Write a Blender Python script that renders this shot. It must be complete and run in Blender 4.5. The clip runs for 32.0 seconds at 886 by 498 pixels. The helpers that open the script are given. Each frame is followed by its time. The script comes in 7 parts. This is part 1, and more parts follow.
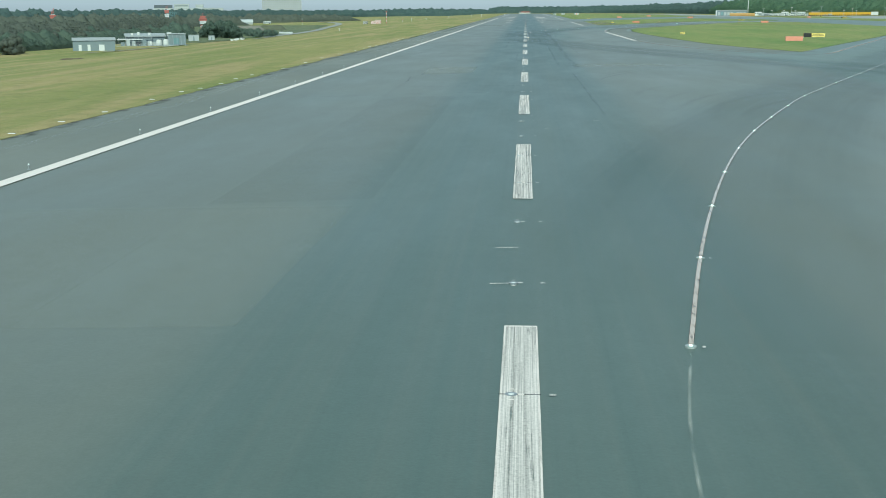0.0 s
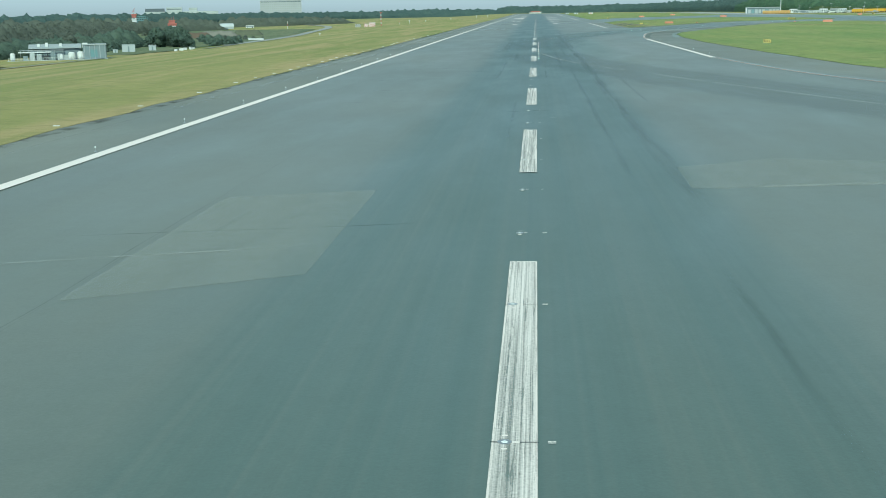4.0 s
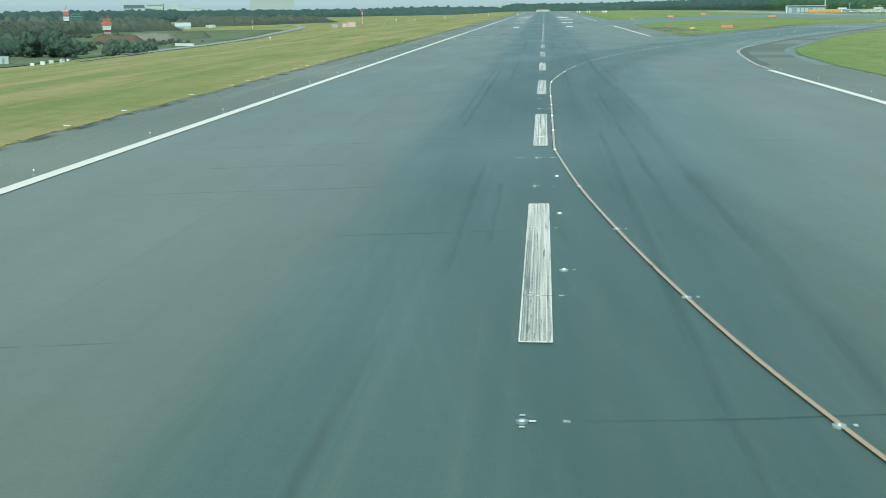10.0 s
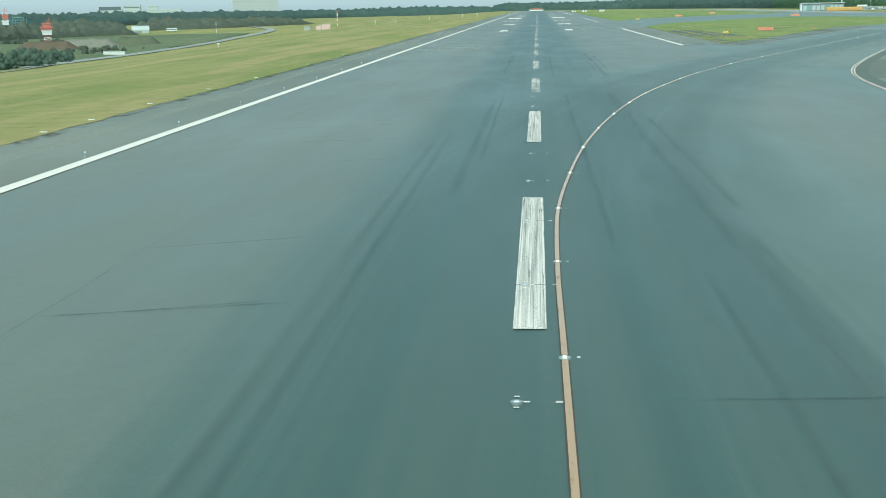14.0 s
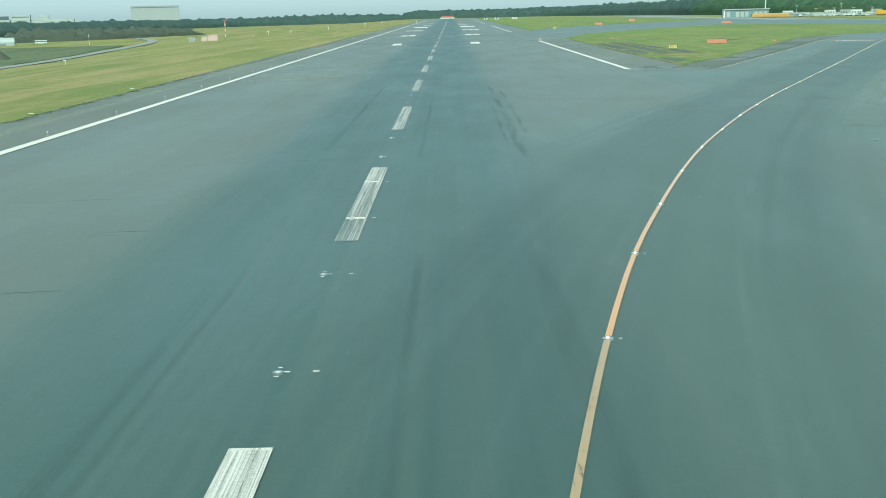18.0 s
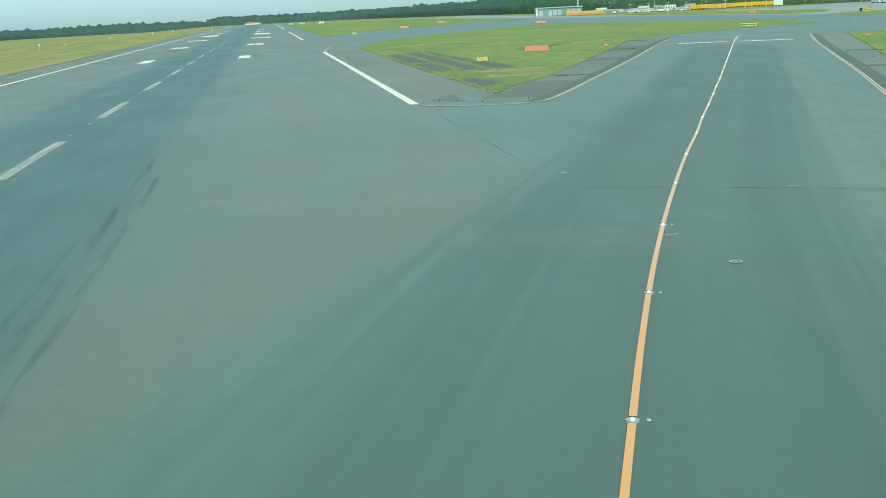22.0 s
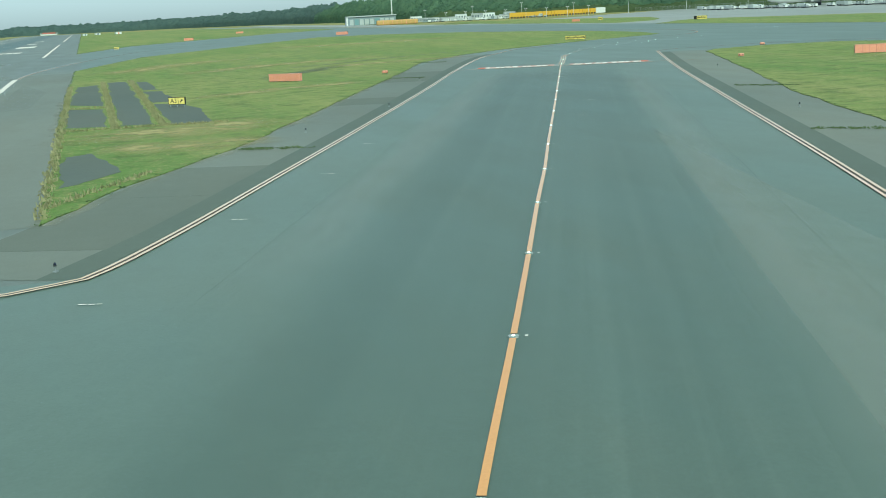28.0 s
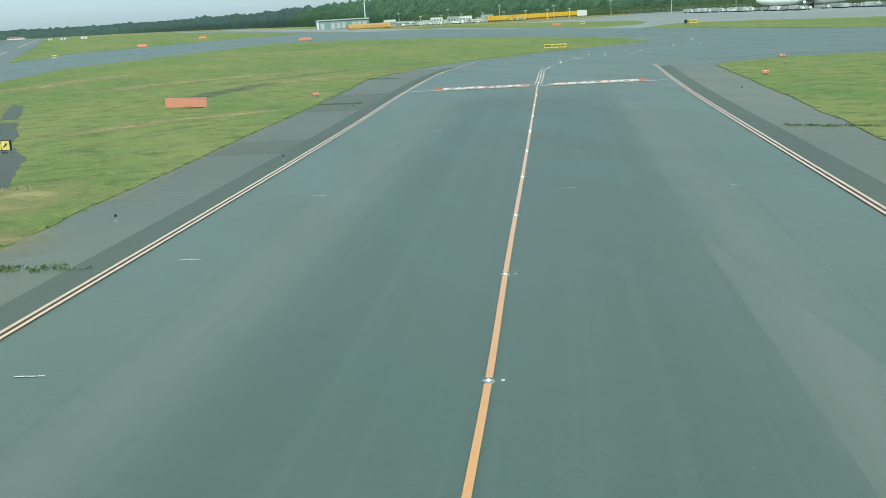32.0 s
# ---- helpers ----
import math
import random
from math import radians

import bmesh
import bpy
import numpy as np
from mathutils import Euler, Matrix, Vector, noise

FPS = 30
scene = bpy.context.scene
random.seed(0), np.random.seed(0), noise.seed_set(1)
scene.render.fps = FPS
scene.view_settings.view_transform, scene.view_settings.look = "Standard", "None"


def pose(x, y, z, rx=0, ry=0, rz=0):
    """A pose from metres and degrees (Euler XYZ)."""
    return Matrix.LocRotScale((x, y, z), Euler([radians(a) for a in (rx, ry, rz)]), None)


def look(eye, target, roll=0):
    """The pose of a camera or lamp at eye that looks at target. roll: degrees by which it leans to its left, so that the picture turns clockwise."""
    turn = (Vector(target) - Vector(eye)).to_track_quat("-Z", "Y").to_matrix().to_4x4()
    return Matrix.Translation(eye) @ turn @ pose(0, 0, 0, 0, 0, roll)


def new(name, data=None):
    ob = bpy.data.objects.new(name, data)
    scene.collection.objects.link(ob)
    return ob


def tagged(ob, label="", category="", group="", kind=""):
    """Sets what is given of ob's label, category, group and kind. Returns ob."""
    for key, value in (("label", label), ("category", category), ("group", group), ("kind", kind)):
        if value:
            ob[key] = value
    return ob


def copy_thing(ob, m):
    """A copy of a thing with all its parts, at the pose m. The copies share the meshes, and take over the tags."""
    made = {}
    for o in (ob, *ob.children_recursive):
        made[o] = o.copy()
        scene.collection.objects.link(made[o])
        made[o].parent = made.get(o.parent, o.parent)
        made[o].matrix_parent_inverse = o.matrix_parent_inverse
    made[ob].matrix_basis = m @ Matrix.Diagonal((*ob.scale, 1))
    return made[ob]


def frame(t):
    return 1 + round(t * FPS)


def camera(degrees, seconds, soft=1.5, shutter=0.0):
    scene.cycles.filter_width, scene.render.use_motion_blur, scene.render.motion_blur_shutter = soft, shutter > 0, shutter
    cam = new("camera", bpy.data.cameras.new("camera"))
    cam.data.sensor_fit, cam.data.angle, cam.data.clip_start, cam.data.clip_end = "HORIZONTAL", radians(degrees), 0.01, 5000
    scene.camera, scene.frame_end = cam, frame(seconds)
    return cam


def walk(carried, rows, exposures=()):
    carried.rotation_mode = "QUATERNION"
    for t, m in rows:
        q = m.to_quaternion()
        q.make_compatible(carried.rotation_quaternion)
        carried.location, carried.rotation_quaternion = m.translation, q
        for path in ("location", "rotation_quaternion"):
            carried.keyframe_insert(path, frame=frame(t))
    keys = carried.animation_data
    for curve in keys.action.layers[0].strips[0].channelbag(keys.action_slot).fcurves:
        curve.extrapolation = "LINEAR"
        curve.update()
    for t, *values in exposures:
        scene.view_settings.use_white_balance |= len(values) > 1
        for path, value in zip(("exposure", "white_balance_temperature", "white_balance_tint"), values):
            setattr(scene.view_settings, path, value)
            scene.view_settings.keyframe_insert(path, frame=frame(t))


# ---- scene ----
# Runway x = 0, camera rolls along +y and leaves by the exit to the right.
cam = camera(40.94, 32.0, soft=0.9)
PATH = [
    (0, 0.068, -10.691, 9.759, 3.965, -11.416, -0.282),
    (0.5, 0.139, 8.622, 9.567, 3.913, -11.434, -0.408),
    (1, 0.187, 27.380, 9.566, 4.099, -11.327, -0.475),
    (1.5, 0.223, 45.373, 9.537, 4.342, -11.293, -0.504),
    (2, 0.296, 63.352, 9.659, 4.505, -11.268, -0.444),
    (2.5, 0.398, 81.267, 9.767, 4.551, -11.371, -0.637),
    (3, 0.430, 98.968, 9.776, 4.544, -11.300, -0.710),
    (3.5, 0.438, 116.255, 9.589, 4.596, -11.350, -0.882),
    (4, 0.488, 133.558, 9.560, 4.586, -11.379, -0.908),
    (4.5, 0.557, 150.887, 9.600, 4.548, -11.397, -0.868),
    (5, 0.620, 168.101, 9.671, 4.511, -11.412, -0.817),
    (5.5, 0.647, 185.056, 9.737, 4.503, -11.428, -0.812),
    (6, 0.597, 201.417, 9.801, 4.560, -11.445, -0.902),
    (6.5, 0.501, 217.209, 9.719, 4.628, -11.391, -0.944),
    (7, 0.452, 232.918, 9.761, 4.717, -11.439, -0.442),
    (7.5, 0.405, 248.411, 9.779, 4.954, -11.521, -0.672),
    (8, 0.263, 263.712, 9.803, 5.031, -11.426, -0.401),
    (8.5, 0.206, 278.818, 9.795, 5.038, -11.399, -0.567),
    (9, 0.177, 293.890, 9.842, 4.922, -11.525, -0.492),
    (9.5, 0.179, 308.700, 9.845, 4.968, -11.573, -0.742),
    (10, 0.205, 322.882, 9.806, 4.909, -11.505, -0.736),
    (10.5, 0.143, 336.543, 9.755, 4.937, -11.541, -0.712),
    (11, 0.080, 349.820, 9.730, 4.841, -11.594, -0.607),
    (11.5, 0.088, 363.053, 9.727, 4.835, -11.540, -0.827),
    (12, 0.070, 375.958, 9.753, 4.832, -11.621, -1.058),
    (12.5, 0.069, 388.543, 9.773, 4.863, -11.574, -1.188),
    (13, 0.067, 400.760, 9.777, 4.798, -11.618, -1.173),
    (13.5, 0.109, 412.363, 9.728, 4.794, -11.564, -1.080),
    (14, 0.259, 423.781, 9.717, 4.673, -11.517, -1.100),
    (14.5, 0.453, 435.127, 9.721, 4.507, -11.471, -1.177),
    (15, 0.694, 446.387, 9.736, 4.280, -11.439, -1.227),
    (15.5, 0.986, 457.548, 9.756, 3.976, -11.436, -1.169),
    (16, 1.405, 468.463, 9.791, 3.484, -11.500, -0.867),
    (16.5, 1.994, 479.115, 9.818, 2.958, -11.401, -0.913),
    (17, 2.796, 489.466, 9.836, 2.261, -11.355, -0.980),
    (17.5, 3.751, 499.532, 9.825, 1.507, -11.288, -1.227),
    (18, 4.853, 509.373, 9.804, 0.641, -11.243, -1.372),
    (18.5, 6.052, 518.953, 9.780, -0.199, -11.327, -1.627),
    (19, 7.400, 528.245, 9.772, -1.136, -11.364, -2.144),
    (19.5, 8.864, 537.223, 9.816, -1.952, -11.529, -2.130),
    (20, 10.576, 546.060, 9.872, -2.923, -11.473, -2.418),
    (20.5, 12.325, 554.696, 9.885, -3.896, -11.512, -2.495),
    (21, 14.228, 563.225, 9.883, -5.102, -11.440, -2.849),
    (21.5, 16.309, 571.553, 9.895, -6.425, -11.432, -2.869),
    (22, 18.628, 579.601, 9.906, -7.850, -11.410, -2.792),
    (22.5, 21.182, 587.362, 9.894, -9.193, -11.454, -2.769),
    (23, 23.851, 594.908, 9.882, -10.526, -11.460, -2.779),
    (23.5, 26.410, 601.912, 9.855, -11.782, -11.445, -2.535),
    (24, 28.994, 608.547, 9.833, -13.028, -11.475, -2.683),
    (24.5, 31.662, 615.190, 9.813, -14.092, -11.511, -2.773),
    (25, 34.319, 621.337, 9.738, -15.105, -11.514, -2.903),
    (25.5, 36.891, 627.385, 9.681, -15.831, -11.539, -2.657),
    (26, 39.295, 633.162, 9.643, -16.316, -11.554, -2.594),
    (26.5, 41.524, 638.520, 9.614, -16.396, -11.487, -2.822),
    (27, 43.644, 643.783, 9.611, -16.335, -11.461, -2.924),
    (27.5, 45.718, 649.012, 9.619, -16.208, -11.453, -2.970),
    (28, 47.762, 654.176, 9.630, -16.076, -11.445, -2.992),
    (28.5, 49.790, 659.240, 9.634, -15.999, -11.415, -3.020),
    (29, 51.774, 664.071, 9.624, -16.036, -11.339, -3.054),
    (29.5, 53.735, 668.736, 9.622, -16.071, -11.323, -2.947),
    (30, 55.695, 673.296, 9.627, -16.239, -11.360, -2.753),
    (30.5, 57.634, 677.745, 9.636, -16.368, -11.373, -2.910),
    (31, 59.567, 682.120, 9.648, -16.556, -11.365, -3.086),
    (31.5, 61.460, 686.454, 9.675, -16.751, -11.352, -3.136),
    (32, 63.270, 690.804, 9.753, -16.977, -11.368, -3.105),
]

EXPOSURES = [(0.0, 0.15, 5930, -18), (1.2, 0.14, 5930, -19), (3.0, 0.20, 5820, -22), (6.0, 0.17, 5760, -25), (9.0, 0.21, 5800, -26), (13.0, 0.36, 5940, -24), (21.0, 0.35, 5960, -31), (26.0, 0.22, 6010, -30), (32.0, 0.23, 6120, -19)]
walk(cam, [(t, pose(x, y, z, 90 + pitch, 0, yaw) @ pose(0, 0, 0, 0, 0, roll)) for t, x, y, z, yaw, pitch, roll in PATH], EXPOSURES)

# ---- daylight: high thin cloud, soft sun behind the camera's left shoulder ----
SUN_ELEV, SUN_AZ = radians(46), radians(180)
world = bpy.data.worlds.new("sky")
scene.world = world
world.use_nodes = True
wn = world.node_tree.nodes
sky = wn.new("ShaderNodeTexSky")
sky.sky_type, sky.sun_disc = "NISHITA", False
sky.sun_elevation, sky.sun_rotation = SUN_ELEV, SUN_AZ
sky.air_density, sky.dust_density, sky.ozone_density = 1.0, 0.6, 3.0
wn["Background"].inputs["Strength"].default_value = 0.094
veil = wn.new("ShaderNodeHueSaturation")
veil.inputs["Saturation"].default_value = 0.30
haze = wn.new("ShaderNodeMix")
haze.data_type, haze.blend_type = "RGBA", "MULTIPLY"
haze.inputs[0].default_value, haze.inputs[7].default_value = 1.0, (0.89, 0.935, 1.17, 1.0)
world.node_tree.links.new(sky.outputs[0], veil.inputs["Color"])
world.node_tree.links.new(veil.outputs[0], haze.inputs[6])
world.node_tree.links.new(haze.outputs[2], wn["Background"].inputs["Color"])
sun = new("sun", bpy.data.lights.new("sun", "SUN"))
sun.data.energy, sun.data.angle, sun.data.color = 3.6, radians(3.0), (1.0, 0.95, 0.87)
SUN_DIR = Vector((math.sin(SUN_AZ) * math.cos(SUN_ELEV), math.cos(SUN_AZ) * math.cos(SUN_ELEV), math.sin(SUN_ELEV)))
sun.matrix_world = look(SUN_DIR * 50, (0, 0, 0))


# ---- materials ----
class Nodes:
    """A thin wrapper to write node trees shortly."""

    def __init__(self, name):
        self.mat = bpy.data.materials.new(name)
        self.mat.use_nodes = True
        self.tree = self.mat.node_tree
        self.bsdf = self.tree.nodes["Principled BSDF"]
        self.out = self.tree.nodes["Material Output"]

    def add(self, kind, **inputs):
        n = self.tree.nodes.new("ShaderNode" + kind)
        for k, v in inputs.items():
            self.put(n, k.replace("_", " "), v)
        return n

    def put(self, n, key, v):
        sock = n.inputs[int(key)] if str(key).isdigit() else n.inputs[key]
        if isinstance(v, bpy.types.NodeSocket):
            self.tree.links.new(v, sock)
        else:
            sock.default_value = v

    def coords(self, scale=(1, 1, 1), which="Object"):
        m = self.add("Mapping", Vector=self.add("TexCoord").outputs[which], Scale=scale)
        return m.outputs[0]

    def noise(self, scale, vec, detail=4.0, rough=0.55, distortion=0.0):
        return self.add("TexNoise", Vector=vec, Scale=scale, Detail=detail, Roughness=rough, Distortion=distortion).outputs[0]

    def ramp(self, fac, *stops):
        n = self.add("ValToRGB", Fac=fac)
        els = n.color_ramp.elements
        while len(els) < len(stops):
            els.new(0.5)
        for e, (p, c) in zip(els, stops):
            e.position = p
            e.color = (*c, 1) if isinstance(c, tuple) else (c, c, c, 1)
        return n.outputs[0]

    def math(self, op, a, b=0.0):
        n = self.add("Math")
        n.operation = op
        self.put(n, "0", a)
        self.put(n, "1", b)
        return n.outputs[0]

    def mix(self, fac, a, b, blend="MIX"):
        n = self.tree.nodes.new("ShaderNodeMix")
        n.data_type, n.blend_type = "RGBA", blend
        for k, v in ((0, fac), (6, a), (7, b)):
            if isinstance(v, tuple) and len(v) == 3:
                v = (*v, 1)
            self.put(n, str(k), v)
        return n.outputs[2]

    def bump(self, height, strength, distance):
        self.put(self.bsdf, "Normal", self.add("Bump", Height=height, Strength=strength, Distance=distance).outputs[0])

    def set(self, **kw):
        for k, v in kw.items():
            if isinstance(v, tuple) and len(v) == 3:
                v = (*v, 1)
            self.put(self.bsdf, k.replace("_", " "), v)
        return self

    def see_through(self, alpha):
        """Worn or thin layers: the surface below shows where alpha is low."""
        t = self.add("BsdfTransparent")
        m = self.add("MixShader", Fac=alpha)
        self.tree.links.new(t.outputs[0], m.inputs[1])
        self.tree.links.new(self.bsdf.outputs[0], m.inputs[2])
        self.tree.links.new(m.outputs[0], self.out.inputs[0])
        return self


def asphalt_material(name, dark, light, warm, rubber=None, gloss=(0.34, 0.48)):
    """Weathered asphalt; rubber: the colour of the band that landing wheels leave along the middle (x = 0)."""
    n = Nodes(name)
    v = n.coords()
    big = n.noise(0.018, v, 3.0)
    mid = n.noise(0.16, n.coords((1.0, 0.22, 1.0)), 5.0, 0.6)
    blot = n.noise(0.7, v, 6.0, 0.7)
    fine = n.noise(9.0, v, 3.0, 0.7)
    base = n.mix(n.ramp(big, (0.35, 0.0), (0.68, 1.0)), dark, light)
    base = n.mix(n.math("MULTIPLY", n.ramp(mid, (0.35, 0.0), (0.75, 1.0)), 0.5), base, warm)
    if rubber:
        xyz = n.add("SeparateXYZ", Vector=v)
        x, y = xyz.outputs[0], xyz.outputs[1]
        lane = n.math("FLOOR", n.math("DIVIDE", n.math("ADD", x, 0.2), 8.1))
        length = n.math("FLOOR", n.math("DIVIDE", n.math("ADD", y, n.math("MULTIPLY", lane, 37.0)), 118.0))
        slab = n.add("TexWhiteNoise", Vector=n.add("CombineXYZ", X=lane, Y=length).outputs[0]).outputs[0]
        base = n.mix(0.5, base, n.ramp(slab, (0.0, 0.90), (1.0, 1.10)), "MULTIPLY")
        wander = n.math("MULTIPLY", n.math("SUBTRACT", n.noise(1.0, n.coords((0.10, 0.012, 1.0)), 4.0, 0.6), 0.5), 3.4)
        away = n.math("DIVIDE", n.math("ABSOLUTE", n.math("ADD", n.math("SUBTRACT", x, 0.35), wander)), 25.0)
        lanes = n.noise(1.0, n.coords((0.55, 0.0035, 1.0)), 5.0, 0.65)
        thin = n.noise(1.0, n.coords((2.6, 0.010, 1.0)), 5.0, 0.65)
        heavy = n.ramp(n.math("DIVIDE", y, 1000.0), (0.0, 0.68), (0.16, 0.76), (0.30, 0.90), (0.60, 1.0))
        core = n.math("MULTIPLY", n.ramp(away, (0.28, 1.0), (0.345, 0.80), (0.42, 0.22), (0.56, 0.0)), n.ramp(lanes, (0.3, 0.70), (0.62, 1.0)))
        fringe = n.math("MULTIPLY", n.ramp(away, (0.34, 0.7), (0.70, 0.0)), n.ramp(lanes, (0.50, 0.0), (0.70, 0.55)))
        scrub = n.math("MULTIPLY", n.ramp(away, (0.30, 1.0), (0.5, 0.0)), n.ramp(thin, (0.50, 0.0), (0.72, 0.5)))
        fac = n.math("SUBTRACT", n.math("MULTIPLY", n.math("MAXIMUM", core, fringe), heavy), n.math("MULTIPLY", scrub, 0.42))
        n.tree.nodes[-1].use_clamp = True
        east = n.math("DIVIDE", n.math("ADD", x, wander), 40.0)
        north = n.math("DIVIDE", n.math("SUBTRACT", n.math("SUBTRACT", y, n.math("MULTIPLY", x, 1.9)), 560.0), 40.0)
        bend = n.math("SUBTRACT", east, n.math("MULTIPLY", n.math("MAXIMUM", n.math("SUBTRACT", y, 530.0), 0.0), 0.0058))
        turn_off = n.math("MULTIPLY", n.ramp(east, (0.19, 0.0), (0.29, 1.0)), n.ramp(north, (0.46, 1.0), (0.66, 0.0)))
        turn_off = n.math("MULTIPLY", turn_off, n.math("MULTIPLY", n.ramp(bend, (0.36, 1.0), (0.52, 0.0)), n.ramp(n.math("DIVIDE", y, 1000.0), (0.33, 0.0), (0.43, 0.9))))
        base = n.mix(turn_off, base, (0.120, 0.163, 0.142))
        base = n.mix(fac, base, rubber)
        drawn = n.math("MULTIPLY", n.ramp(away, (0.32, 1.0), (0.48, 0.0)), n.ramp(thin, (0.30, 0.20), (0.46, 0.0)))
        base = n.mix(drawn, base, tuple(c * 0.62 for c in rubber))
    base = n.mix(0.3, base, n.ramp(blot, (0.25, 0.8), (0.75, 1.2)), "MULTIPLY")
    base = n.mix(0.2, base, n.ramp(fine, (0.3, 0.65), (0.7, 1.35)), "MULTIPLY")
    pits = n.noise(2.6, n.coords((1.0, 0.5, 1.0)), 6.0, 0.8)
    base = n.mix(0.14, base, n.ramp(pits, (0.3, 0.75), (0.7, 1.25)), "MULTIPLY")
    n.set(Base_Color=base, Roughness=n.ramp(mid, (0.2, gloss[0]), (0.8, gloss[1])))
    n.bump(fine, 0.25, 0.02)
    return n.mat


def plain_material(name, color, rough=0.5, metal=0.0, dirt=0.25, scale=2.0, bump=0.0):
    n = Nodes(name)
    v = n.coords()
    a = n.noise(scale, v, 5.0, 0.6)
    b = n.noise(scale * 9, v, 3.0, 0.6)
    spots = n.math("MULTIPLY", n.ramp(a, (0.4, 0.0), (0.75, 1.0)), dirt)
    dirty = tuple(c * 0.55 for c in color)
    col = n.mix(n.math("ADD", spots, n.math("MULTIPLY", n.ramp(b, (0.4, 0.0), (0.8, 1.0)), dirt * 0.4)), color, dirty)
    n.set(Base_Color=col, Roughness=rough, Metallic=metal)
    if bump:
        n.bump(b, bump, 0.01)
    return n.mat


def paint_material(name, color, wear=0.35, along=(3.0, 0.12, 1.0), rough=0.75):
    """Worn road paint, scrubbed along the wheels' way."""
    n = Nodes(name)
    streak = n.noise(1.0, n.coords((along[0] * 6.0, along[1] * 0.5, 1.0)), 5.0, 0.7)
    broad = n.noise(0.5, n.coords(along), 3.0, 0.6)
    speck = n.noise(14.0, n.coords(), 2.0, 0.7)
    keep = n.math("ADD", n.math("MULTIPLY", streak, 0.62), n.math("ADD", n.math("MULTIPLY", broad, 0.28), n.math("MULTIPLY", speck, 0.16)))
    alpha = n.ramp(keep, (max(0.0, wear - 0.06), 0.05), (wear + 0.12, 0.97))
    n.set(Base_Color=n.mix(n.ramp(speck, (0.3, 0.0), (0.8, 0.45)), color, tuple(c * 0.72 for c in color)), Roughness=rough)
    return n.see_through(alpha).mat


def scuffed_paint(name, color, wear):
    """Stripe paint worn along its length and scuffed aslant by crossing wheels."""
    n = Nodes(name)
    v = n.coords()
    streak = n.noise(1.0, n.coords((13.0, 0.045, 1.0)), 5.0, 0.75)
    broad = n.noise(0.9, n.coords((2.0, 0.06, 1.0)), 3.0, 0.6)
    speck = n.noise(11.0, v, 3.0, 0.7)
    slant = []
    for turn in (0.10, -0.07):
        m = n.add("Mapping", Vector=v, Rotation=(0.0, 0.0, turn), Scale=(6.0, 0.22, 1.0))
        slant.append(n.noise(1.0, m.outputs[0], 4.0, 0.7))
    keep = n.math("ADD", n.math("MULTIPLY", streak, 0.56), n.math("ADD", n.math("MULTIPLY", broad, 0.28), n.math("MULTIPLY", speck, 0.16)))
    keep = n.math("SUBTRACT", keep, n.math("ADD", n.ramp(slant[0], (0.58, 0.0), (0.72, 0.16)), n.ramp(slant[1], (0.60, 0.0), (0.74, 0.14))))
    alpha = n.ramp(keep, (wear - 0.10, 0.10), (wear + 0.10, 0.96))
    n.set(Base_Color=n.mix(n.ramp(streak, (0.35, 0.5), (0.7, 0.0)), color, tuple(c * 0.70 for c in color)), Roughness=0.6)
    return n.see_through(alpha).mat


def stain_material(name, color, most, grain=(1.4, 0.05), rough=0.4, sharp=0.25, contrast=(0.28, 0.72), floor=0.15, ends=0.06):
    """A thin film on the pavement; u runs across it, v along it, and the second map holds metres."""
    n = Nodes(name)
    uv = n.add("SeparateXYZ", Vector=n.add("TexCoord").outputs["UV"])
    side = n.math("MINIMUM", uv.outputs[0], n.math("SUBTRACT", 1.0, uv.outputs[0]))
    tip = n.math("MINIMUM", uv.outputs[1], n.math("SUBTRACT", 1.0, uv.outputs[1]))
    wob = n.math("MULTIPLY", n.math("SUBTRACT", n.noise(0.12, n.coords(), 4.0), 0.5), sharp)
    soft_side = n.ramp(n.math("ADD", side, wob), (0.0, 0.0), (sharp, 1.0))
    soft_end = n.ramp(tip, (0.0, 0.0), (ends, 1.0))
    metres = n.add("UVMap")
    metres.uv_map = "metres"
    lanes = n.add("Mapping", Vector=metres.outputs[0], Scale=(grain[0], grain[1], 1.0)).outputs[0]
    streak = n.ramp(n.noise(1.0, lanes, 5.0, 0.65), (contrast[0], floor), (contrast[1], 1.0))
    alpha = n.math("MULTIPLY", n.math("MULTIPLY", n.math("MULTIPLY", soft_side, soft_end), streak), most)
    n.set(Base_Color=color, Roughness=rough)
    return n.see_through(alpha).mat


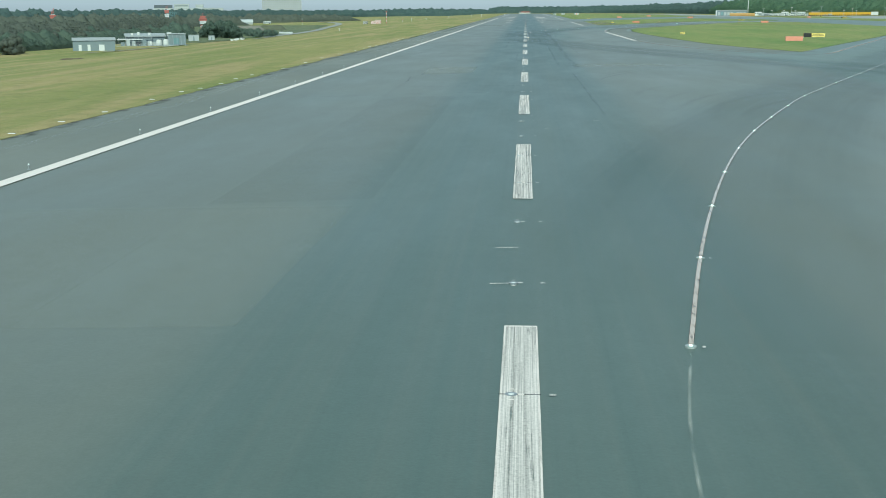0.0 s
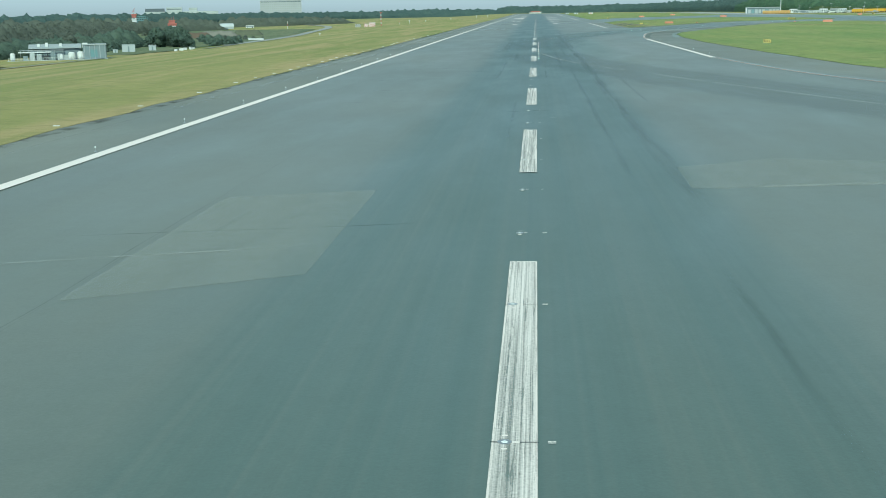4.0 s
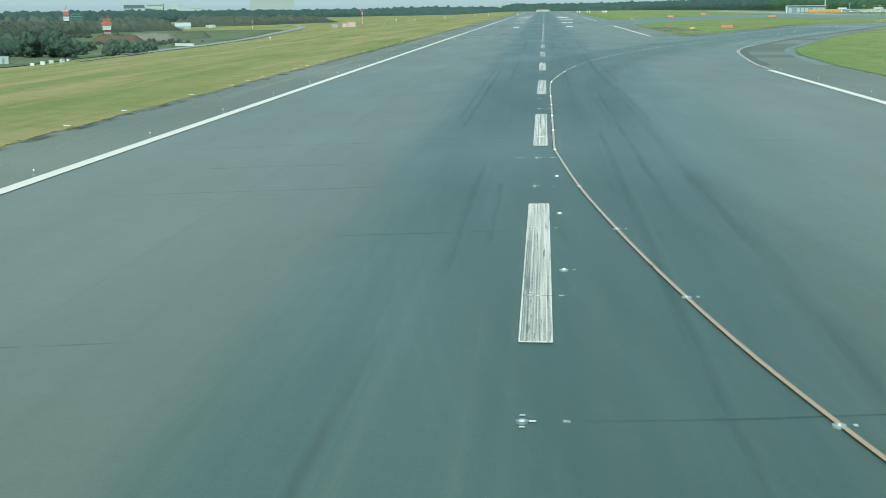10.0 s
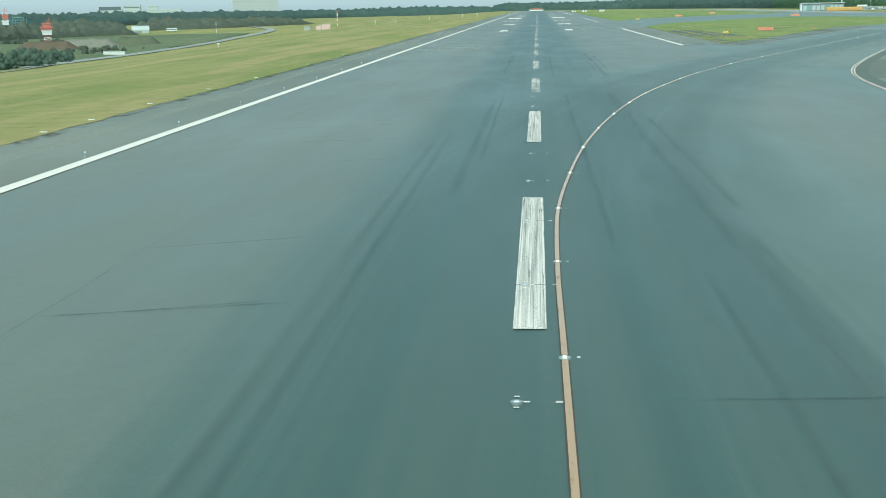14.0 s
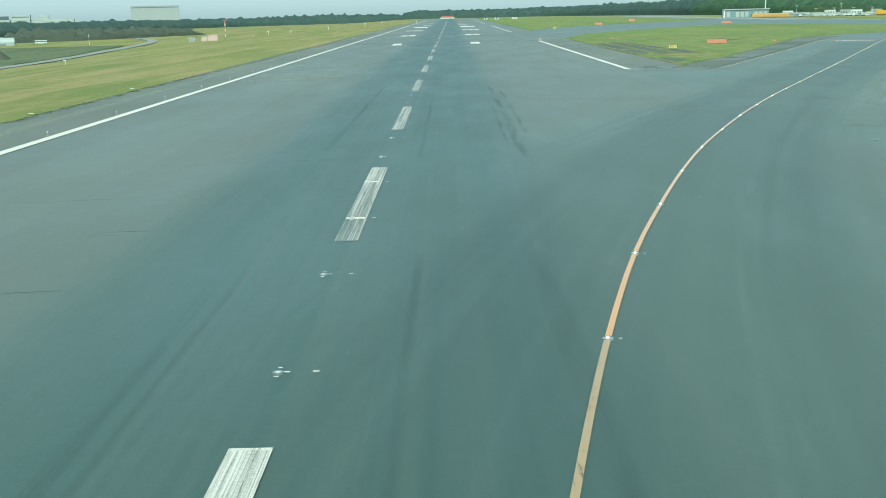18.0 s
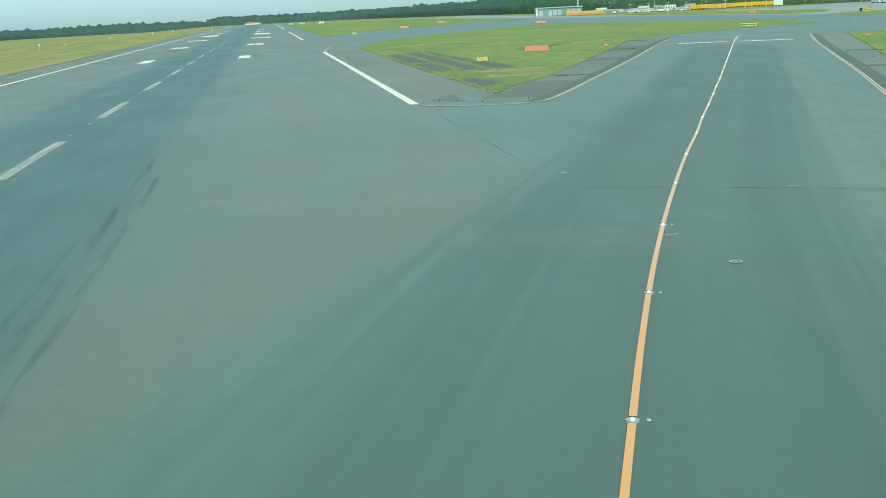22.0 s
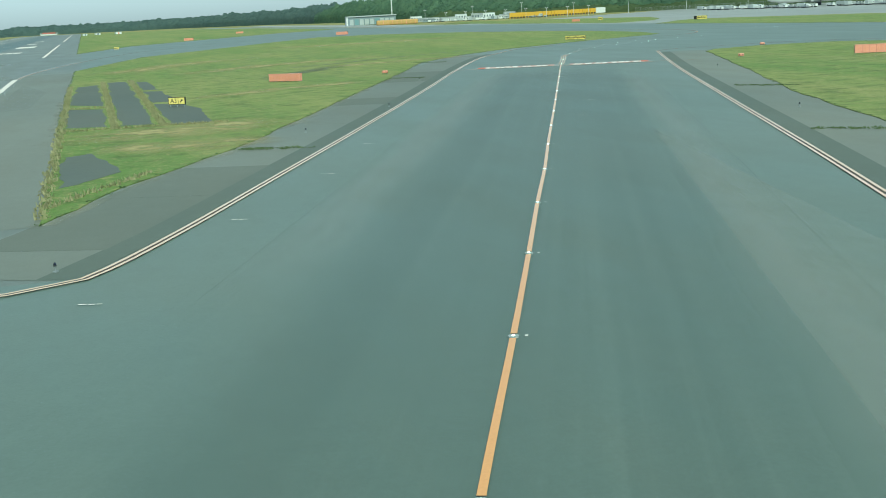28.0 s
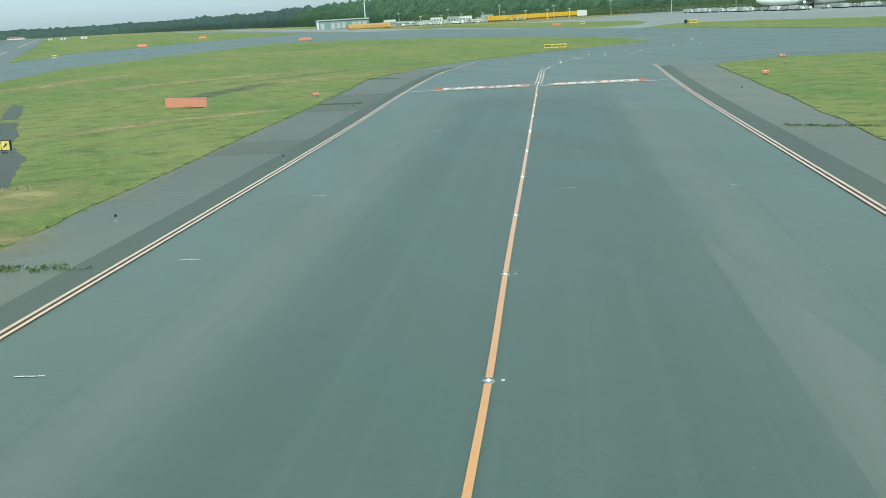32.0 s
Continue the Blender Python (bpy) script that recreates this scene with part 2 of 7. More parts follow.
def lane_film(name, color):
    """Rubber and oil along a taxi line: a broad band, two darker wheel paths, faint scrubbed streaks."""
    n = Nodes(name)
    uv = n.add("SeparateXYZ", Vector=n.add("TexCoord").outputs["UV"])
    metres = n.add("UVMap")
    metres.uv_map = "metres"
    lanes = n.noise(1.0, n.add("Mapping", Vector=metres.outputs[0], Scale=(0.45, 0.004, 1.0)).outputs[0], 5.0, 0.6)
    thin = n.noise(1.0, n.add("Mapping", Vector=metres.outputs[0], Scale=(2.0, 0.012, 1.0)).outputs[0], 4.0, 0.6)
    wander = n.math("MULTIPLY", n.math("SUBTRACT", n.noise(0.02, n.coords(), 4.0), 0.5), 1.6)
    off = n.math("ADD", n.add("SeparateXYZ", Vector=metres.outputs[0]).outputs[0], wander)
    away = n.math("DIVIDE", n.math("ABSOLUTE", off), 20.0)
    broad = n.math("MULTIPLY", n.ramp(away, (0.33, 1.0), (0.46, 0.22), (0.66, 0.0)), n.ramp(lanes, (0.3, 0.62), (0.66, 0.95)))
    wheel = n.math("MULTIPLY", n.ramp(away, (0.10, 0.0), (0.24, 1.0), (0.40, 0.0)), n.ramp(lanes, (0.35, 0.0), (0.65, 0.08)))
    scrub = n.ramp(thin, (0.52, 0.0), (0.75, 0.22))
    tip = n.math("MINIMUM", uv.outputs[1], n.math("SUBTRACT", 1.0, uv.outputs[1]))
    fac = n.math("SUBTRACT", n.math("MULTIPLY", n.math("ADD", broad, wheel), 0.175), n.math("MULTIPLY", scrub, 0.30))
    n.tree.nodes[-1].use_clamp = True
    n.set(Base_Color=color, Roughness=0.42)
    return n.see_through(n.math("MULTIPLY", fac, n.ramp(tip, (0.0, 0.0), (0.06, 1.0)))).mat


def patch_material(name, color, most):
    n = Nodes(name)
    a = n.ramp(n.noise(0.5, n.coords((1, 0.4, 1)), 5.0, 0.6), (0.25, 0.35), (0.75, 1.0))
    n.set(Base_Color=color, Roughness=0.42)
    return n.see_through(n.math("MULTIPLY", a, most)).mat


def grass_material(name, lush, dry, straw, rows=0.75, mottle=1.0):
    """Mown grass: mowing bands along y, dry patches, tufts."""
    n = Nodes(name)
    v = n.coords()
    big = n.noise(0.03, n.coords((1.0, 0.35, 1.0)), 5.0, 0.62)
    band = n.noise(0.10, n.coords((1.0, 0.09, 1.0)), 5.0, 0.65)
    mid = n.noise(0.32, n.coords((0.8, 1.0, 1.0)), 6.0, 0.7)
    clump = n.noise(1.8, v, 5.0, 0.75)
    fine = n.noise(7.0, v, 4.0, 0.75)
    c = n.mix(n.ramp(big, (0.38, 0.0), (0.60, 1.0)), lush, dry)
    c = n.mix(n.math("MULTIPLY", n.ramp(band, (0.47, 0.0), (0.62, 1.0)), rows), c, straw)
    c = n.mix(n.math("MULTIPLY", n.ramp(mid, (0.48, 0.0), (0.62, 1.0)), 0.75 * mottle), c, tuple(k * 0.55 for k in lush))
    speck = n.noise(0.8, n.coords((1.0, 0.8, 1.0)), 6.0, 0.8)
    c = n.mix(n.math("MULTIPLY", n.ramp(speck, (0.53, 0.0), (0.64, 1.0)), 0.75 * mottle), c, straw)
    c = n.mix(n.math("MULTIPLY", n.ramp(clump, (0.50, 0.0), (0.70, 1.0)), 0.6), c, tuple(k * 0.95 for k in straw))
    c = n.mix(0.7, c, n.ramp(fine, (0.28, 0.40), (0.72, 1.60)), "MULTIPLY")
    n.set(Base_Color=c, Roughness=0.95)
    n.bump(n.math("ADD", clump, fine), 0.7, 0.12)
    return n.mat


def leaf_material(name, dark, light):
    """Leaves: light and dark sprays, patches a tree wide."""
    n = Nodes(name)
    isl = n.add("NewGeometry").outputs["Random Per Island"]
    wide = n.noise(0.05, n.coords(), 3.0)
    tree = n.noise(0.22, n.coords(), 4.0, 0.65)
    f = n.math("ADD", n.math("MULTIPLY", isl, 0.18), n.math("ADD", n.math("MULTIPLY", wide, 0.45), n.math("MULTIPLY", tree, 0.5)))
    c = n.mix(n.ramp(f, (0.30, 0.0), (0.80, 1.0)), dark, light)
    n.set(Base_Color=c, Roughness=0.85)
    thin = n.add("BsdfTranslucent", Color=c)
    both = n.add("MixShader", Fac=0.5)
    n.tree.links.new(n.bsdf.outputs[0], both.inputs[1])
    n.tree.links.new(thin.outputs[0], both.inputs[2])
    n.tree.links.new(both.outputs[0], n.out.inputs[0])
    return n.mat


M_RUNWAY = asphalt_material("runway_asphalt", (0.128, 0.151, 0.128), (0.158, 0.174, 0.146), (0.171, 0.178, 0.147), (0.066, 0.113, 0.102))
M_ASPHALT = asphalt_material("taxiway_asphalt", (0.119, 0.164, 0.140), (0.144, 0.184, 0.156), (0.162, 0.183, 0.154))
M_SHOULDER = asphalt_material("shoulder_asphalt", (0.134, 0.150, 0.126), (0.200, 0.210, 0.176), (0.195, 0.194, 0.160), gloss=(0.45, 0.6))
M_CONCRETE = asphalt_material("apron_concrete", (0.25, 0.26, 0.24), (0.34, 0.34, 0.31), (0.30, 0.29, 0.26))
M_WHITE = scuffed_paint("white_road_paint", (0.80, 0.74, 0.70), 0.46)
M_WHITE_RIM = paint_material("stripe_rim_paint", (0.77, 0.70, 0.66), 0.42, (2.0, 0.5, 1.0))
M_WHITE_FRESH = paint_material("fresh_white_paint", (0.80, 0.73, 0.69), 0.26)
M_WHITE_FADED = scuffed_paint("faded_white_paint", (0.74, 0.69, 0.66), 0.51)
M_ORANGE = paint_material("orange_road_paint", (0.80, 0.39, 0.15), 0.30, (0.3, 3.0, 1.0), 0.16)
M_ORANGE_DULL = paint_material("dull_orange_paint", (0.48, 0.32, 0.20), 0.36, (0.8, 1.2, 1.0), 0.2)
M_ORANGE_RUBBED = paint_material("rubbed_orange_paint", (0.50, 0.34, 0.20), 0.37, (0.8, 0.8, 1.0), 0.25)
M_ORANGE_OLD = paint_material("worn_orange_paint", (0.57, 0.47, 0.39), 0.42, (1.3, 1.3, 1.0), 0.16)
M_EDGE_YELLOW = paint_material("pale_orange_paint", (0.88, 0.60, 0.40), 0.22, (1.2, 1.2, 1.0), 0.16)
M_ORANGE_PALE = paint_material("faded_orange_paint", (0.82, 0.42, 0.18), 0.26, (1.0, 1.0, 1.0), 0.16)
M_RED_PAINT = paint_material("red_road_paint", (0.60, 0.36, 0.33), 0.43, (1.0, 1.0, 1.0))
M_RED_CAP = paint_material("red_cap_paint", (0.58, 0.16, 0.11), 0.38, (1.0, 1.0, 1.0))
M_BORDER = paint_material("dark_line_border", (0.085, 0.062, 0.05), 0.36)
M_ARC = stain_material("curved_tyre_mark", (0.045, 0.075, 0.070), 0.26, (0.7, 0.05), 0.40, 0.42, (0.30, 0.70), 0.12, 0.25)
M_FAINT_TRACK = stain_material("faint_tyre_scrub", (0.050, 0.082, 0.074), 0.07, (1.6, 0.03), 0.40, 0.5, (0.25, 0.75), 0.3, 0.2)
M_FRINGE = stain_material("rubber_fringe", (0.055, 0.088, 0.080), 0.09, (0.5, 0.006), 0.40, 0.3, (0.25, 0.75), 0.5, 0.3)
M_JOINT = stain_material("faint_lane_joint", (0.05, 0.065, 0.06), 0.10, (0.3, 0.08), 0.6, 0.5, (0.30, 0.65), 0.1, 0.02)
M_EXIT_FILM = lane_film("exit_wheel_film", (0.058, 0.108, 0.098))
M_SKID = stain_material("skid_mark", (0.030, 0.052, 0.048), 0.20, (2.0, 0.06), 0.40, 0.4, (0.35, 0.7), 0.0)
M_SKID_DARK = stain_material("heavy_skid_mark", (0.035, 0.06, 0.056), 0.26, (1.2, 0.09), 0.40, 0.4, (0.45, 0.62), 0.0)
M_CRACK = stain_material("sealed_joint", (0.035, 0.045, 0.042), 0.62, (0.25, 0.30), 0.6, 0.5, (0.36, 0.66), 0.05, 0.12)
M_SLOT = patch_material("cable_slot_seal", (0.07, 0.085, 0.08), 0.75)
M_CHALK = stain_material("pale_joint", (0.62, 0.63, 0.58), 0.50, (0.3, 0.4), 0.9, 0.5, (0.38, 0.64), 0.0, 0.1)
M_PATCH_DARK = patch_material("dark_repair", (0.085, 0.12, 0.105), 0.08)
M_PATCH_DARKER = patch_material("dark_corner_repair", (0.085, 0.115, 0.105), 0.28)
M_BARE = stain_material("bare_grass_patch", (0.13, 0.145, 0.115), 0.7, (0.3, 0.3), 0.95, 0.45, (0.3, 0.6), 0.1, 0.25)
M_STRAW = stain_material("straw_patch", (0.44, 0.37, 0.18), 0.85, (0.3, 0.3), 0.95, 0.45, (0.34, 0.60), 0.0, 0.25)
M_PATCH_PALE = patch_material("pale_worn_area", (0.40, 0.425, 0.375), 0.26)
M_PALE_FILM = stain_material("pale_resurfaced_film", (0.40, 0.42, 0.36), 0.32, (0.10, 0.2), 0.40, 0.3, (0.3, 0.7), 0.35)
M_PALE_SOFT = stain_material("soft_pale_wear", (0.40, 0.42, 0.37), 0.30, (0.12, 0.12), 0.40, 0.5, (0.35, 0.65), 0.2, 0.25)
M_SHOULDER_PALE = stain_material("pale_shoulder_asphalt", (0.40, 0.405, 0.35), 0.34, (0.25, 0.05), 0.6, 0.16, (0.25, 0.7), 0.6, 0.05)
M_GRIT = stain_material("pale_grit", (0.36, 0.35, 0.28), 0.62, (0.6, 0.25), 0.9, 0.5, (0.34, 0.64), 0.15, 0.01)
M_WORN_STRIP = stain_material("pale_worn_strip", (0.40, 0.415, 0.38), 0.25, (0.8, 0.02), 0.40, 0.45, (0.3, 0.7), 0.4, 0.12)
M_PATCH_FAINT = patch_material("faintly_paler_repair", (0.38, 0.40, 0.345), 0.15)
M_PATCH_LIGHT = patch_material("pale_repair", (0.40, 0.42, 0.365), 0.32)
M_GRASS = grass_material("mown_grass", (0.134, 0.218, 0.050), (0.228, 0.262, 0.080), (0.33, 0.295, 0.126), 0.35)
M_MEADOW = grass_material("dry_meadow", (0.172, 0.206, 0.054), (0.272, 0.258, 0.090), (0.36, 0.285, 0.132), 0.9, 0.45)
M_TUFT = leaf_material("grass_tufts", (0.30, 0.30, 0.14), (0.52, 0.47, 0.28))
# Far leaves: distance haze is put into these paled, blued greens.
M_LEAF = leaf_material("hazed_broad_leaves", (0.088, 0.136, 0.120), (0.180, 0.238, 0.172))
M_LEAF_OLIVE = leaf_material("hazed_olive_leaves", (0.120, 0.146, 0.126), (0.205, 0.228, 0.178))
M_PINE = leaf_material("hazed_woodland_leaves", (0.088, 0.146, 0.150), (0.165, 0.236, 0.205))
M_PINE_LIGHT = leaf_material("hazed_lighter_woodland_leaves", (0.074, 0.150, 0.115), (0.195, 0.300, 0.165))
M_TUFT_GREEN = leaf_material("pale_scrub_leaves", (0.085, 0.135, 0.060), (0.14, 0.19, 0.085))
M_WEED = leaf_material("joint_weed_leaves", (0.11, 0.16, 0.065), (0.19, 0.24, 0.11))
M_BARK = plain_material("bark", (0.10, 0.075, 0.055), 0.9)
M_SIGN_RED = plain_material("orange_red_panel", (0.74, 0.31, 0.22), 0.55, dirt=0.3, scale=1.5)
M_SIGN_YELLOW = plain_material("yellow_sign_face", (0.82, 0.66, 0.20), 0.45, dirt=0.08)
M_SIGN_BLACK = plain_material("black_lettering", (0.02, 0.02, 0.02), 0.5, dirt=0.1)
M_STEEL = plain_material("galvanised_steel", (0.45, 0.47, 0.48), 0.45, 0.7)
M_WHITE_WALL = plain_material("white_cladding", (0.66, 0.67, 0.66), 0.6, dirt=0.18, scale=0.4)
M_GREY_WALL = plain_material("grey_blue_cladding", (0.20, 0.245, 0.262), 0.6, dirt=0.2, scale=0.4)
M_GREY_ROOF = plain_material("grey_metal_roof", (0.40, 0.43, 0.43), 0.5, 0.2, 0.2, 0.3)
M_DARK = plain_material("dark_opening", (0.05, 0.055, 0.06), 0.4)
M_BEIGE = plain_material("beige_facade", (0.37, 0.38, 0.405), 0.7, dirt=0.15, scale=0.05)
M_GLASS = plain_material("dark_window_band", (0.14, 0.17, 0.19), 0.2, dirt=0.1, scale=0.1)
# Haze of distance is mixed into this wall grey; far windows are paled likewise.
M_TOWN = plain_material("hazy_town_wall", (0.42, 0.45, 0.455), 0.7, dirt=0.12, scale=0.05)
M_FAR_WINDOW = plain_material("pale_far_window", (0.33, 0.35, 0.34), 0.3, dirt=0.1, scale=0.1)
M_BANK = plain_material("weedy_earth_bank", (0.105, 0.115, 0.075), 0.95, dirt=0.5, scale=0.25, bump=0.5)
M_SLOT_LID = plain_material("cover_lid_asphalt", (0.10, 0.13, 0.118), 0.6)
M_DIRT = stain_material("verge_dirt", (0.075, 0.072, 0.052), 0.55, (0.4, 0.22), 0.95, 0.3, (0.46, 0.62), 0.0, 0.002)
M_RED_STEEL = plain_material("red_lattice_paint", (0.46, 0.155, 0.125), 0.5)
M_WHITE_STEEL = plain_material("white_lattice_paint", (0.62, 0.63, 0.62), 0.5)
M_TEAL_STEEL = plain_material("teal_frame_paint", (0.16, 0.27, 0.28), 0.5)
M_TARPAULIN = plain_material("dull_orange_tarpaulin", (0.48, 0.30, 0.10), 0.7, dirt=0.35, scale=0.4)
M_YELLOW_FENCE = plain_material("yellow_hoarding", (0.66, 0.39, 0.05), 0.5, dirt=0.15, scale=0.3)
M_EARTH = plain_material("bare_earth", (0.12, 0.09, 0.065), 0.95, dirt=0.4, scale=0.2, bump=0.5)
M_GRAVEL = plain_material("pale_gravel", (0.19, 0.185, 0.155), 0.95, dirt=0.35, scale=0.3, bump=0.4)
M_ROAD = plain_material("service_road_paving", (0.30, 0.31, 0.29), 0.9, dirt=0.3, scale=0.3)
M_LAMP = plain_material("frosted_lens", (0.75, 0.78, 0.76), 0.25, dirt=0.05)
M_LIGHT_METAL = plain_material("light_rim_metal", (0.46, 0.49, 0.47), 0.4, 0.4, 0.2, 6.0)
M_ROOF_SIGN = plain_material("dark_roof_sign", (0.10, 0.12, 0.14), 0.5, dirt=0.1, scale=0.2)
M_PLANE = plain_material("white_aircraft_paint", (0.78, 0.79, 0.80), 0.3, dirt=0.05, scale=0.1)


# ---- mesh helpers ----
PAVED = -0.03
def mesh_of(name, verts, faces, material, uvs=None, smooth=False, metres=None):
    me = bpy.data.meshes.new(name)
    me.from_pydata(verts, [], faces)
    if uvs is not None:
        layer = me.uv_layers.new(name="UVMap")
        idx = np.empty(len(me.loops), dtype=np.int32)
        me.loops.foreach_get("vertex_index", idx)
        layer.data.foreach_set("uv", np.asarray(uvs, dtype=np.float32)[idx].ravel())
        if metres is not None:
            second = me.uv_layers.new(name="metres")
            second.data.foreach_set("uv", np.asarray(metres, dtype=np.float32)[idx].ravel())
    for m in material if isinstance(material, (list, tuple)) else [material]:
        me.materials.append(m)
    if smooth:
        me.polygons.foreach_set("use_smooth", [True] * len(me.polygons))
    return me


def link(name, me, parent=None, label=""):
    ob = new(name, me)
    ob.parent = parent
    return tagged(ob, label)


def part(name, bm, material, parent=None, label="", smooth=False):
    me = bpy.data.meshes.new(name)
    bm.to_mesh(me)
    bm.free()
    me.materials.append(material)
    if smooth:
        me.polygons.foreach_set("use_smooth", [True] * len(me.polygons))
    return link(name, me, parent, label)


def thing(name, x, y, z, turn, label, category, group=""):
    e = new(name)
    e.matrix_basis = pose(x, y, z, 0, 0, turn)
    return tagged(e, label, category, group)


def box(bm, x0, y0, z0, x1, y1, z1, bevel=0.0, turn=0.0):
    m = Matrix.Translation(((x0 + x1) / 2, (y0 + y1) / 2, (z0 + z1) / 2)) @ Matrix.Rotation(radians(turn), 4, "Z") @ Matrix.Diagonal((x1 - x0, y1 - y0, z1 - z0, 1))
    made = bmesh.ops.create_cube(bm, size=1.0, matrix=m)
    if bevel:
        edges = {e for v in made["verts"] for e in v.link_edges}
        bmesh.ops.bevel(bm, geom=list(edges), offset=bevel, segments=2, affect="EDGES", profile=0.6)
    return bm


def boxes(*args, bevel=0.0):
    bm = bmesh.new()
    for a in args:
        box(bm, *a, bevel=bevel)
    return bm


def rod(bm, a, b, r0, r1=None, sides=8):
    a, b = Vector(a), Vector(b)
    m = Matrix.Translation((a + b) / 2) @ (b - a).to_track_quat("Z", "Y").to_matrix().to_4x4()
    bmesh.ops.create_cone(bm, cap_ends=True, segments=sides, radius1=r0, radius2=r0 if r1 is None else r1, depth=(b - a).length, matrix=m)
    return bm


def smooth_line(pts, step=2.0):
    """A Catmull-Rom line through the plan points, at even steps."""
    p = [Vector((*q, 0)) for q in pts]
    p = [2 * p[0] - p[1]] + p + [2 * p[-1] - p[-2]]
    out = []
    for i in range(1, len(p) - 2):
        n = max(1, int((p[i + 1] - p[i]).length / step))
        for k in range(n):
            s = k / n
            out.append(0.5 * ((2 * p[i]) + (p[i + 1] - p[i - 1]) * s + (2 * p[i - 1] - 5 * p[i] + 4 * p[i + 1] - p[i + 2]) * s * s + (3 * p[i] - p[i - 1] - 3 * p[i + 1] + p[i + 2]) * s**3))
    out.append(p[-2])
    return out


def ribbon_mesh(name, line, width, z, material, offset=0.0, wobble=0.0, across=1):
    """A flat band along a line; UV u across, v along."""
    line = [Vector((v[0], v[1], 0)) for v in line]
    verts, faces, uvs, metres = [], [], [], []
    total = sum((b - a).length for a, b in zip(line, line[1:])) or 1.0
    gone = 0.0
    for i, v in enumerate(line):
        d = (line[min(i + 1, len(line) - 1)] - line[max(i - 1, 0)]).normalized()
        side = Vector((d.y, -d.x, 0))
        if i:
            gone += (v - line[i - 1]).length
        shift = offset + wobble * noise.noise((v.x * 0.15, v.y * 0.15, 3.0))
        for k in range(across + 1):
            q = v + side * (shift + width * (k / across - 0.5))
            verts.append((q.x, q.y, z))
            uvs.append((k / across, gone / total))
            metres.append((width * (k / across - 0.5) + offset, gone + line[0].y * 0.37))
    n = across + 1
    for i in range(len(line) - 1):
        for k in range(across):
            faces.append((i * n + k, i * n + k + 1, (i + 1) * n + k + 1, (i + 1) * n + k))
    return mesh_of(name, verts, faces, material, uvs, metres=metres)


LAYER = [0]


def film_z():
    """The next height for a thin film, so that no two lie in one plane."""
    LAYER[0] += 1
    return PAVED + 0.002 + 0.0004 * (LAYER[0] % 60)


def ribbon(name, line, width, z, material, parent, offset=0.0, wobble=0.0, label=""):
    return link(name, ribbon_mesh(name, line, width, z, material, offset, wobble), parent, label)


def terrain(x, y):
    """Height of the land: level airfield, a dip beyond the meadow on the west side, wooded rise to the east."""
    def s(v):
        v = min(max(v, 0.0), 1.0)
        return v * v * (3 - 2 * v)
    west = -9.3 * s((-x - 55) / 140) * (1 - 0.5 * s((y - 1100) / 600))
    far = 11.0 * s((x - 340) / 260) * s((x + y - 2010) / 240)
    return west + far - 0.14


# ---- land and pavements ----
def axis(stops):
    out = []
    for (a, b, step) in stops:
        out += list(np.arange(a, b, step))
    return out + [stops[-1][1]]


def build_ground():
    xs = axis([(-4200, -900, 300), (-900, -300, 50), (-300, -40, 10), (-40, 400, 55), (400, 1200, 80), (1200, 4200, 300)])
    ys = axis([(-400, 200, 50), (200, 2600, 40), (2600, 4900, 230)])
    verts = [(x, y, terrain(x, y) + (0.25 * noise.noise((x * 0.03, y * 0.03, 0)) if x < -75 else 0.0)) for y in ys for x in xs]
    n = len(xs)
    faces = [(j * n + i, j * n + i + 1, (j + 1) * n + i + 1, (j + 1) * n + i) for j in range(len(ys) - 1) for i in range(n - 1)]
    return tagged(link("ground", mesh_of("ground", verts, faces, M_MEADOW, smooth=True)), "mown airfield grass, green with dry straw bands", "ground", kind="structure")


ground = build_ground()


def polygon_sheet(name, outline, z, material, label, rough=0.0, step=3.0, depth=0.0):
    """A flat sheet from a plan outline whose edge wanders by rough metres."""
    pts = []
    for a, b in zip(outline, outline[1:] + outline[:1]):
        a, b = Vector((*a, 0)), Vector((*b, 0))
        n = max(1, int((b - a).length / step))
        side = Vector(((b - a).y, -(b - a).x, 0)).normalized()
        for k in range(n):
            q = a.lerp(b, k / n)
            w = rough * (noise.noise((q.x * 0.11, q.y * 0.11, 1.0)) + 0.6 * noise.noise((q.x * 0.45, q.y * 0.45, 5.0)))
            pts.append(q + side * w)
    bm = bmesh.new()
    vs = [bm.verts.new((p.x, p.y, z)) for p in pts]
    edges = [bm.edges.new((vs[i], vs[(i + 1) % len(vs)])) for i in range(len(vs))]
    bmesh.ops.triangle_fill(bm, use_beauty=True, use_dissolve=False, edges=edges)
    bmesh.ops.recalc_face_normals(bm, faces=bm.faces)
    for f in bm.faces:
        if f.normal.z < 0:
            f.normal_flip()
    if depth:
        rim = [e for e in bm.edges if len(e.link_faces) == 1]
        ext = bmesh.ops.extrude_edge_only(bm, edges=rim)
        bmesh.ops.translate(bm, vec=(0, 0, -depth), verts=[g for g in ext["geom"] if isinstance(g, bmesh.types.BMVert)])
    ob = part(name, bm, material)
    return tagged(ob, label, name.split("_")[-1], kind="structure")


